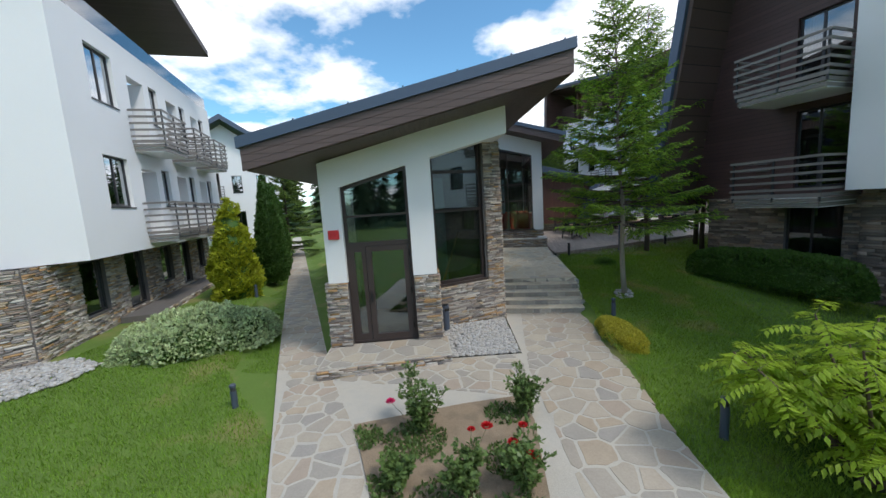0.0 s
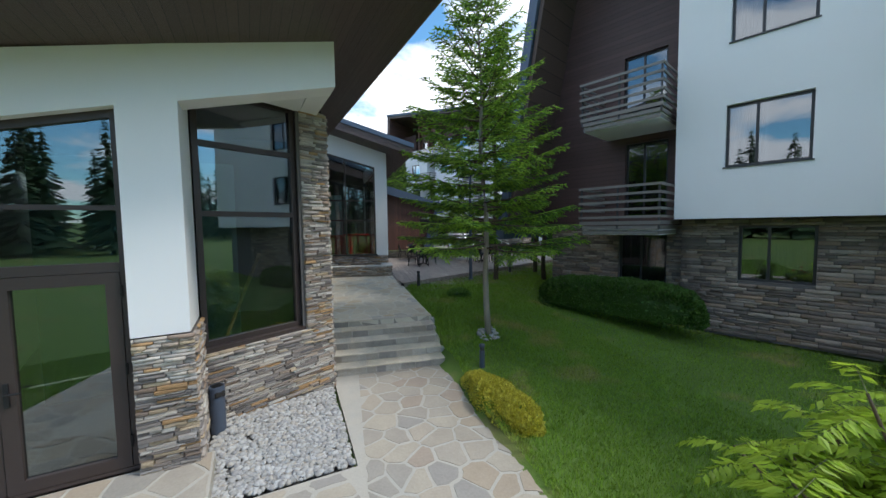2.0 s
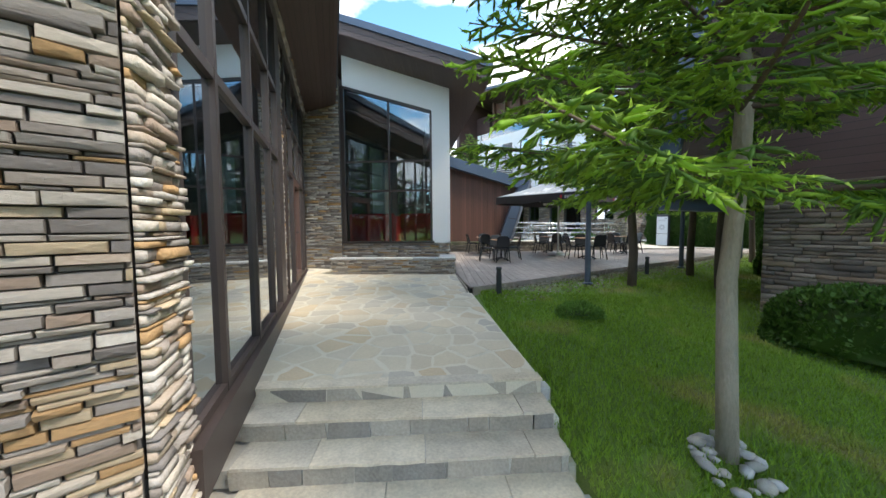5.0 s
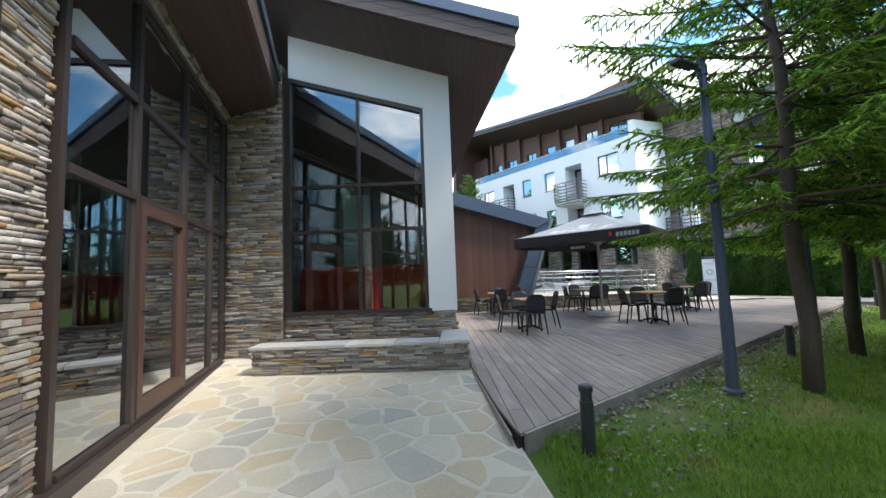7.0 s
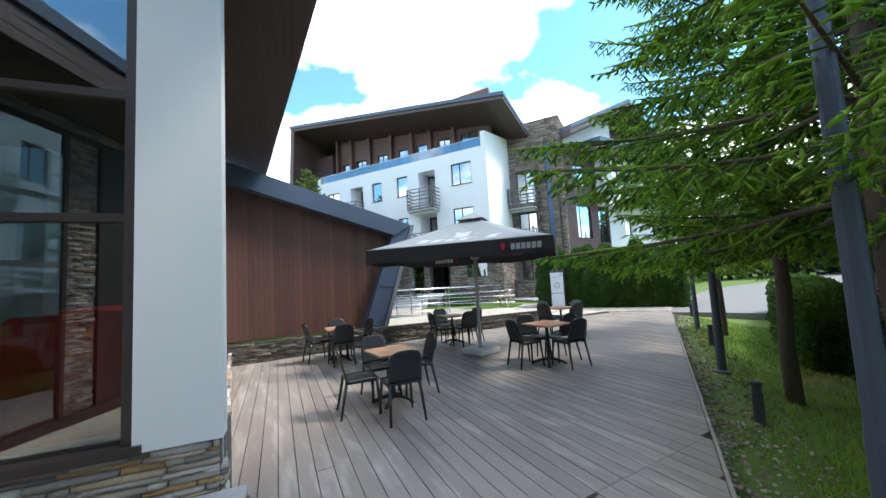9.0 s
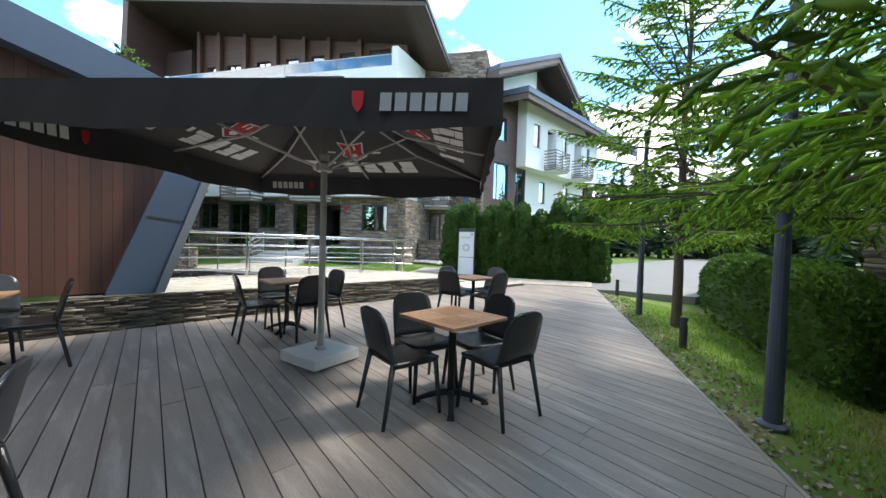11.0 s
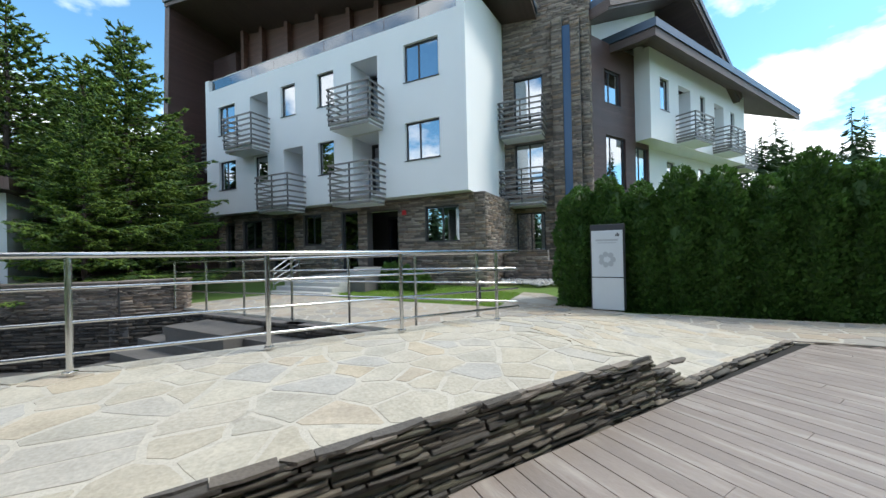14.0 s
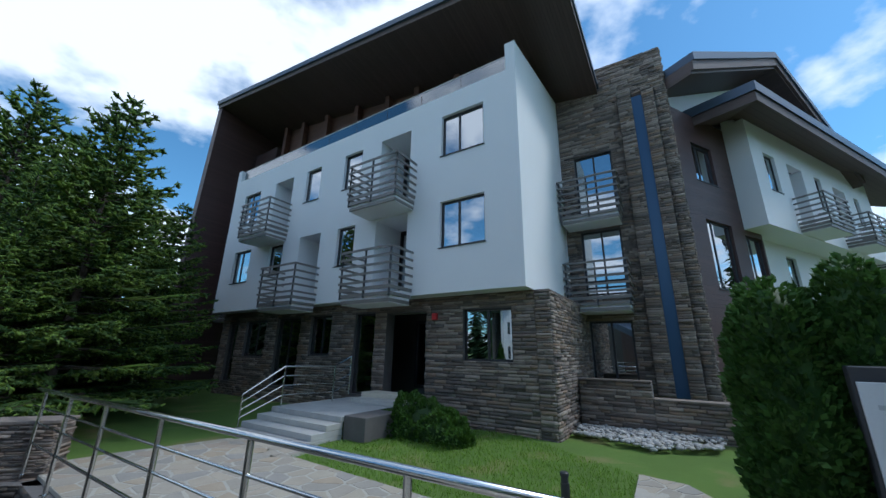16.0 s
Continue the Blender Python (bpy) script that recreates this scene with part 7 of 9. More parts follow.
def crazy_paving(parent, poly, zf, size, joint, seed, singles=300, thick=0.03, order=None, mats=(M_FLAG, M_FLAG_STUFF), skip=None, wild=0.42):
    """Irregular flagstones over a convex outline, each with its own edges; joints stay open between them."""
    r = random.Random(seed)
    if area_of(poly) < 0:
        poly = poly[::-1]
    xs, ys = [p[0] for p in poly], [p[1] for p in poly]
    pts = []
    nx, ny = int((max(xs) - min(xs)) / size) + 3, int((max(ys) - min(ys)) / size) + 3
    for j in range(ny):
        for i in range(nx):
            pts.append((min(xs) + size * (i - 0.7 + (j % 2) * 0.5 + r.uniform(-wild, wild)), min(ys) + size * (j - 0.7 + r.uniform(-wild, wild))))
    cells = []
    for p in pts:
        cell = [(p[0] - 1.6 * size, p[1] - 1.6 * size), (p[0] + 1.6 * size, p[1] - 1.6 * size), (p[0] + 1.6 * size, p[1] + 1.6 * size), (p[0] - 1.6 * size, p[1] + 1.6 * size)]
        for q in pts:
            dx, dy = q[0] - p[0], q[1] - p[1]
            d2 = dx * dx + dy * dy
            if 0 < d2 < 9 * size * size:
                d = math.sqrt(d2)
                jj = joint * r.uniform(0.35, 1.6) / 2
                cell = clip_poly(cell, dx / d, dy / d, (dx * (p[0] + q[0]) + dy * (p[1] + q[1])) / 2 / d - jj)
                if len(cell) < 3:
                    break
        for a, b in zip(poly, poly[1:] + poly[:1]):
            if len(cell) < 3:
                break
            ex, ey = b[0] - a[0], b[1] - a[1]
            L = math.hypot(ex, ey)
            cell = clip_poly(cell, ey / L, -ex / L, (ey * a[0] - ex * a[1]) / L - 0.004)
        if len(cell) < 3 or abs(area_of(cell)) < 0.012:
            continue
        c = (sum(q[0] for q in cell) / len(cell), sum(q[1] for q in cell) / len(cell))
        if skip and skip(c):
            continue
        worn = []
        for i, p1 in enumerate(cell):
            p0, p2 = cell[i - 1], cell[(i + 1) % len(cell)]
            e0, e2 = r.uniform(0.02, 0.10), r.uniform(0.02, 0.10)
            worn.append((p1[0] + (p0[0] - p1[0]) * e0, p1[1] + (p0[1] - p1[1]) * e0))
            worn.append((p1[0] + (p2[0] - p1[0]) * e2, p1[1] + (p2[1] - p1[1]) * e2))
            L = math.hypot(p2[0] - p1[0], p2[1] - p1[1])
            if L > 0.10:
                q, o = r.uniform(0.35, 0.65), r.uniform(-0.45, 0.25) * min(joint, 0.04)
                worn.append((p1[0] + (p2[0] - p1[0]) * q + (p2[1] - p1[1]) / L * o, p1[1] + (p2[1] - p1[1]) * q - (p2[0] - p1[0]) / L * o))
        cells.append((c, worn))
    cells.sort(key=lambda e: order(e[0]) if order else 0)
    rest = bmesh.new()
    for n_, (c, cell) in enumerate(cells):
        bm = bmesh.new() if n_ < singles else rest
        low = [bm.verts.new((x, y, zf(x, y) - thick)) for x, y in cell]
        dz = r.uniform(-0.002, 0.002) if joint > 0.033 else r.uniform(0.0, 0.0015)
        tx, ty = (r.uniform(-0.004, 0.004), r.uniform(-0.004, 0.004)) if joint > 0.033 else (0, 0)
        hi = [bm.verts.new((c[0] + (x - c[0]) * 0.985, c[1] + (y - c[1]) * 0.985, zf(x, y) + dz + tx * (x - c[0]) + ty * (y - c[1]))) for x, y in cell]
        k = len(cell)
        bm.faces.new(hi)
        for i in range(k):
            bm.faces.new([low[i], low[(i + 1) % k], hi[(i + 1) % k], hi[i]])
        if n_ < singles:
            part("flagstone", bm, mats[0], parent)
    if len(rest.verts):
        part("flagstones", rest, mats[1], parent, kind="stuff")
    else:
        rest.free()


flat = lambda z: (lambda x, y: z)
crazy_paving(pave_front, [(1.98, -7.4), (3.86, -7.4), (3.84, 1.1), (3.78, 4.0), (3.74, 7.47), (1.52, 7.47), (1.88, 4.74), (1.97, 3.0)], flat(0.210), 0.36, 0.036, 1, 200, order=lambda c: -c[1])
crazy_paving(pave_front, [(-0.73, 2.07), (1.76, 3.04), (1.95, 3.02), (1.87, 4.70), (0.25, 4.40), (-1.95, 3.70)], flat(0.210), 0.32, 0.042, 2, 80)
crazy_paving(pave_front, [(-3.18, 3.74), (-1.88, 1.76), (0.5, -2.8), (0.75, -0.5), (-0.75, 2.05), (-1.97, 3.70)], flat(0.210), 0.32, 0.042, 3, 100, order=lambda c: -c[1])
crazy_paving(pave_left, [LEFTPATH[0], LEFTPATH[1], (-1.95 + 30 * _d.x, 3.72 + 30 * _d.y), (-3.2 + 30 * _d.x, 3.78 + 30 * _d.y)], flat(0.207), 0.36, 0.03, 4, 60, order=lambda c: c[1])
crazy_paving(porch, [(-0.5, -1.14), (2.12, -0.86), (2.12, 0.09), (-0.5, 0.09)], flat(0.411), 0.42, 0.035, 5)
crazy_paving(landing, [(GW(8.66), 8.70), (3.69, 8.70), (3.52, 14.5), (-0.5, 15.6)], lambda x, y: LZ(x, y) + 0.002, 0.33, 0.040, 6, mats=(M_FLAG_PALE, M_FLAG_PALE_STUFF))
for n_, (slab_, poly) in enumerate(zip(terraces, TERR)):
    crazy_paving(slab_, poly, lambda x, y: terrace_top(x, y) - 0.0285, 0.33, 0.032, 7 + n_, 280, wild=0.55, mats=(M_FLAG_CREAM, M_FLAG_CREAM_STUFF) if n_ < 3 else (M_FLAG, M_FLAG_STUFF), order=lambda c: math.hypot(c[0] - 10.5, c[1] - 22.3))
# thin stones along the low edge beyond the end of the wall
EDGE = lambda x: max(1.235, terrace_at(x, 21.9) + 0.004)
cladding(tw, pose(12.55, 21.92, 0), 3.2, 1.14, 1.52, seed=48, where=lambda u, z: z < (1.44 if u < 0.3 else EDGE(12.55 + u) - 0.03), **HT_)
r_ = random.Random(15)
for (ax, ay), (bx, by) in (((12.56, 21.92), (15.75, 21.89)), ((15.75, 21.89), (16.9, 20.24))):
    L, s = math.hypot(bx - ax, by - ay), 0.0
    while s < L - 0.05:
        w = min(r_.uniform(0.10, 0.32), L - s)
        x, y = ax + (bx - ax) * s / L, ay + (by - ay) * s / L
        top = EDGE(x) if x > 12.9 or by < 21 else 1.47
        bm = bmesh.new()
        prism(bm, [(0.003, -r_.uniform(0.0, 0.03)), (w * 0.5, -r_.uniform(0.0, 0.045)), (w - 0.003, -r_.uniform(0.0, 0.03)), (w - 0.003, r_.uniform(0.015, 0.045)), (0.003, r_.uniform(0.015, 0.045))], top - 0.022, top - r_.uniform(0.004, 0.012), "z")
        part("edge_stone", bm, M_SLATE, tw, at=pose(x, y, 0, 0, 0, math.degrees(math.atan2(by - ay, bx - ax))))
        s += w

# step stones
r_ = random.Random(9)
for k in range(5):
    ya = 7.46 + 0.305 * k
    zt_ = 0.365 + 0.155 * k if k < 4 else LZ(0, 8.68) + 0.010
    x = GW(ya) - 0.02
    while x < 3.69:
        w = min(r_.uniform(0.40, 1.05), 3.71 - x)
        if 3.71 - x - w < 0.15:
            w = 3.71 - x
        lip = r_.uniform(0.0, 0.02)
        far, top = ya + (0.33 if k < 4 else 0.14), zt_ + r_.uniform(-0.003, 0.003)
        bm = bmesh.new()
        n = max(2, int(w / 0.09))
        edge = [(x + 0.003 + (w - 0.006) * i / n, ya - lip + r_.uniform(-0.008, 0.008)) for i in range(n + 1)]
        prism(bm, edge + [(x + w - 0.003, far), (x + 0.003, far)], top - 0.022, top, "z")
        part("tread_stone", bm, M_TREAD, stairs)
        x += w
    x = GW(ya) - 0.02
    while x < 3.69:
        w = min(r_.uniform(0.16, 0.48), 3.70 - x)
        bm = bmesh.new()
        f0, f1 = ya + 0.02 - r_.uniform(0, 0.022), ya + 0.02 - r_.uniform(0, 0.022)
        j0, j1 = r_.uniform(-0.02, 0.02), r_.uniform(-0.02, 0.02)
        vs = prism(bm, [(x + 0.003, f0), (x + w - 0.003, f1), (x + w - 0.003, ya + 0.06), (x + 0.003, ya + 0.06)], zt_ - 0.155, zt_ - 0.024, "z")
        for v in vs[4:]:
            v.co.x += j0 if v.co.x < x + w / 2 else j1
            v.co.y += r_.uniform(-0.010, 0.010)
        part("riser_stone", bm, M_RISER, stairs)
        x += w
# rough side stones of the steps
for k in range(5):
    for j in range(2):
        bm = bmesh.new()
        y0 = 7.50 + 0.30 * k + 0.15 * j
        box(bm, 3.70, 3.76 + r_.uniform(0, 0.05), y0, y0 + 0.15, 0.15, 0.30 + 0.15 * k + r_.uniform(-0.04, 0.01), 0.015)
        part("edge_stone", bm, M_STEP, stairs)

# deck boards, laid a little askew to the landing
r_ = random.Random(12)
def deck_far(x):
    if x < 15.7:
        return terrace_front(x) + 0.03
    return 21.9 - 1.4 * (x - 15.7)
LEAN = 0.065
DECK_OUT = [(3.58, deck_edge(3.58) + 0.01), (16.95, deck_edge(16.95) + 0.01), (15.80, 21.95), (12.5, 21.95), (9.0, 21.92), (3.0, 22.1), (3.0, 21.0)]
x = 2.2
while x < 17.6:
    w = 0.146
    y, end = 12.0 + r_.uniform(-2.5, 0.0), 22.2
    while y < end:
        y2 = y + r_.uniform(2.2, 4.2)
        for ya, yb in ((y, min(y2, 14.6)), (max(y, 14.6), y2)):
            if yb - ya < 0.05:
                continue
            q = [(x + LEAN * (ya - 17), ya + 0.002), (x + w + LEAN * (ya - 17), ya + 0.002), (x + w + LEAN * (yb - 17), yb - 0.002), (x + LEAN * (yb - 17), yb - 0.002)]
            for a, b in zip(DECK_OUT, DECK_OUT[1:] + DECK_OUT[:1]):
                ex, ey = b[0] - a[0], b[1] - a[1]
                L = math.hypot(ex, ey)
                if len(q) > 2 and L > 0:
                    q = clip_poly(q, ey / L, -ex / L, (ey * a[0] - ex * a[1]) / L)
            if len(q) > 2 and yb <= 14.61:
                q = clip_poly(q, -1.0, 0.0, -3.54)
            if len(q) > 2 and abs(area_of(q)) > 0.004:
                bm = bmesh.new()
                prism(bm, q, DECK_Z - 0.028, DECK_Z + r_.uniform(-0.001, 0.001), "z")
                part("deck_board", bm, M_DECK, deck)
        y = y2
    x += w + 0.008
bm = bmesh.new()
p0, p1 = Vector((3.62, deck_edge(3.62))), Vector((17.0, deck_edge(17.0)))
dn = Vector((0.5125, -0.8585)) * 0.03
prism(bm, [(p0.x, p0.y), (p1.x, p1.y), (p1.x + dn.x, p1.y + dn.y), (p0.x + dn.x, p0.y + dn.y)], 0.7, DECK_Z - 0.002, "z")
part("edge_board", bm, M_DECK, deck)
bm = bmesh.new()
prism(bm, [(3.515, 12.3), (3.534, 12.3), (3.534, 14.6), (3.515, 14.6)], 0.95, 1.17, "z")
part("side_board", bm, M_DECK, deck)

# pebbles
def pebbles(name, poly, z, count, seed, size=(0.018, 0.05), label=""):
    r = np.random.RandomState(seed)
    xs, ys = [p[0] for p in poly], [p[1] for p in poly]
    ico = bmesh.new()
    bmesh.ops.create_icosphere(ico, subdivisions=1, radius=1.0)
    bv = np.array([v.co[:] for v in ico.verts])
    bf = np.array([[v.index for v in f.verts] for f in ico.faces])
    ico.free()
    V, F, n = [], [], 0
    while n < count:
        p = (r.uniform(min(xs), max(xs)), r.uniform(min(ys), max(ys)))
        if not inside(p, poly):
            continue
        s = r.uniform(*size)
        a, c_, s_ = r.uniform(0, 6.3), 0, 0
        q = bv * (s * r.uniform(0.9, 1.6), s * r.uniform(0.7, 1.1), s * r.uniform(0.45, 0.75)) * (1 + r.uniform(-0.12, 0.12, (len(bv), 1)))
        rot = np.array([[math.cos(a), -math.sin(a), 0], [math.sin(a), math.cos(a), 0], [0, 0, 1]])
        tilt = r.uniform(-0.35, 0.35)
        rx = np.array([[1, 0, 0], [0, math.cos(tilt), -math.sin(tilt)], [0, math.sin(tilt), math.cos(tilt)]])
        V.append(q @ rx.T @ rot.T + (p[0], p[1], z(*p) + s * 0.3 + r.uniform(0, 0.02)))
        F.append(bf + len(bv) * n)
        n += 1
    ob = raw(name, np.concatenate(V), np.concatenate(F), M_PEBBLE, kind="stuff")
    return tagged(ob, label, "pebbles")


GRAVEL = [(0.22, 4.48), (1.84, 4.76), (1.50, 7.0), (0.05, 5.92)]
def heap(x, y):
    return 0.2 + 0.17 * min(1.0, max(0.0, (y - 4.7 - 0.17 * x) / 1.2)) * min(1.0, max(0.0, 1 - (x - 0.1) / 1.5))
slab("gravel_bed", GRAVEL, 0.05, 0.20, M_MORTAR_DARK, "dark bottom of a pebble bed", "gravel bed", top=lambda x, y: heap(x, y) - 0.06)
pebbles("pebbles", GRAVEL, lambda x, y: heap(x, y) + 0.0, 4000, 3, (0.017, 0.046), "bed of white rounded river pebbles")
pebbles("pebbles", [(-9.5, 3.0), (-9.2, 1.2), (-7.3, 1.8), (-7.0, 2.6), (-7.15, 3.4), (-8.1, 3.6)], lambda x, y: ground_z(x, y) + 0.02, 1500, 5, (0.03, 0.06), "patch of white pebbles beside the house")
GRIT = [tuple((HM @ Vector((u, v, 0))).xy) for u, v in ((-3.2, -2.3), (-0.45, -2.3), (-0.5, -1.1), (-2.0, -0.7), (-3.0, -1.2))]
pebbles("pebbles", GRIT, lambda x, y: 1.14 + 0.1 * abs(math.sin(x * 2.1 + y * 1.7)), 900, 8, (0.03, 0.075), "heap of pale rubble stones beside the house")
pebbles("pebbles", [(4.62, 7.75), (5.0, 7.7), (5.2, 8.1), (5.0, 8.3), (4.7, 8.2)], lambda x, y: ground_z(x, y), 26, 6, (0.03, 0.07), "pale stones round the foot of the spruce")

# ---- plants ----
M_NEEDLE = leafy("spruce_needle", (0.145, 0.27, 0.055), 0.6, 0.5, 0.6)
M_TIP = leafy("fresh_spruce_tip", (0.33, 0.52, 0.07), 0.65, 0.5, 0.5)
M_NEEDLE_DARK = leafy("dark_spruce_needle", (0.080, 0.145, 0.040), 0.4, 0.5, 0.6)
M_TIP_DULL = leafy("green_spruce_tip", (0.19, 0.29, 0.055), 0.45, 0.5, 0.6)
M_BARK_PALE = material("pale_grey_bark", (0.30, 0.265, 0.215), 0.9, 0, 0.25, 9, 60, 0.9, stretch=(1, 1, 0.35))
M_BARK = material("dark_brown_bark", (0.105, 0.078, 0.062), 0.92, 0, 0.3, 9, 60, 1.0, stretch=(1, 1, 0.35))
M_TWIG = material("brown_twig", (0.12, 0.085, 0.06), 0.9, 0, 0.2, 12, 60, 0.4)
M_THUJA = leafy("thuja_spray", (0.060, 0.130, 0.024), 0.35, 0.55, 0.6)
# thuja green darkened for filler cores: shade inside the foliage, put into colour
M_THUJA_CORE = leafy("shaded_thuja_core", (0.038, 0.085, 0.018), 0.3, 0.55, 0.6)
M_GOLD = leafy("golden_thuja_spray", (0.36, 0.40, 0.028), 0.4, 0.55, 0.6)
M_HEDGE = leafy("privet_leaf", (0.072, 0.15, 0.025), 0.4, 0.42, 0.7)
M_YELLOW = leafy("golden_shrub_leaf", (0.52, 0.48, 0.06), 0.4, 0.5, 0.5)
M_VARIEG = leafy("variegated_leaf", (0.46, 0.55, 0.30), 0.35, 0.5, 0.8)
M_SUMAC = leafy("sumac_leaflet", (0.34, 0.48, 0.045), 0.55, 0.45, 0.45)
M_ROSE_LEAF = leafy("rose_leaf", (0.12, 0.19, 0.055), 0.35, 0.4, 0.6)
M_ROSE_RED = leafy("red_petal", (0.52, 0.012, 0.018), 0.3, 0.5, 0.3)
M_ROSE_PINK = leafy("pink_petal", (0.62, 0.02, 0.14), 0.3, 0.5, 0.3)
M_CANE = material("green_brown_cane", (0.10, 0.11, 0.045), 0.7, 0, 0.2, 12, 60, 0.3)
M_FOREST = leafy("distant_conifer", (0.046, 0.088, 0.034), 0.15, 0.7, 0.7)
M_LITTER = pieces("dry_leaf_and_stone", [(0.30, 0.26, 0.19), (0.22, 0.18, 0.125), (0.36, 0.33, 0.28), (0.22, 0.17, 0.11), (0.36, 0.34, 0.30)], 0.85, 0.15, 20, 80, 0.2, island=True)


def unit(a):
    return a / np.maximum(1e-9, np.linalg.norm(a, axis=-1, keepdims=True))


def bars(segs, sides=4):
    """Tapered bars: rows of (start, end, radius at start, radius at end) as one set of corners and faces."""
    a = np.array([s[0] for s in segs], float)
    b = np.array([s[1] for s in segs], float)
    ra = np.array([s[2] for s in segs], float)[:, None, None]
    rb = np.array([s[3] for s in segs], float)[:, None, None]
    d = unit(b - a)
    ref = np.where(np.abs(d[:, 2:3]) > 0.9, np.array([[1.0, 0, 0]]), np.array([[0, 0, 1.0]]))
    u = unit(np.cross(d, ref))
    w = np.cross(d, u)
    ang = np.arange(sides) * 2 * math.pi / sides
    ring = np.cos(ang)[None, :, None] * u[:, None] + np.sin(ang)[None, :, None] * w[:, None]
    v = np.concatenate([a[:, None] + ring * ra, b[:, None] + ring * rb], 1)
    n = len(segs)
    base = (np.arange(n) * 2 * sides)[:, None, None]
    k = np.arange(sides)
    q = np.stack([k, (k + 1) % sides, (k + 1) % sides + sides, k + sides], 1)[None]
    return v.reshape(-1, 3), (base + q).reshape(-1, 4)


def needles(rng, a, b, tip, per_m, length, width, body=0.011, spread=0.9):
    """Bushy twigs: a slim tapering body along each twig a-b, with needles standing off it; young twigs are paler."""
    k0 = len(a)
    d0 = unit(b - a)
    u = unit(np.cross(d0, rng.normal(size=(k0, 3))))
    w = np.cross(d0, u)
    ang = np.arange(3) * 2 * math.pi / 3
    ring = np.cos(ang)[None, :, None] * u[:, None] + np.sin(ang)[None, :, None] * w[:, None]
    r = body * (0.8 + 0.4 * rng.random((k0, 1, 1)))
    v0 = np.concatenate([a[:, None] + ring * r * 0.5, (a + (b - a) * 0.55)[:, None] + ring * r, b[:, None]], 1)
    q = []
    for i in range(3):
        j = (i + 1) % 3
        q += [(i, j, 3 + j), (i, 3 + j, 3 + i), (3 + i, 3 + j, 6)]
    f0 = (np.arange(k0)[:, None, None] * 7 + np.array(q)[None]).reshape(-1, 3)
    young = rng.random(k0) > tip
    s0 = np.repeat(young.astype(int), 9)
    L = np.linalg.norm(b - a, axis=1)
    k = np.maximum(3, (L * per_m).astype(int))
    i = np.repeat(np.arange(k0), k)
    s = rng.random(len(i))
    d = d0[i]
    p = a[i] + (b - a)[i] * s[:, None]
    n = rng.normal(size=(len(i), 3))
    n = unit(n - d * np.sum(n * d, 1, keepdims=True))
    o = unit(d * 0.9 + n * spread)
    ll = length * (0.7 + 0.6 * rng.random(len(i)))[:, None]
    side = unit(np.cross(o, rng.normal(size=(len(i), 3)))) * (width / 2)
    v1 = np.stack([p - side, p + side, p + o * ll], 1).reshape(-1, 3)
    f1 = np.arange(len(v1)).reshape(-1, 3) + len(v0) * 7
    s1 = (young[i] | (s > 0.75)).astype(int)
    return np.concatenate([v0.reshape(-1, 3), v1]), np.concatenate([f0, f1]), np.concatenate([s0, s1])


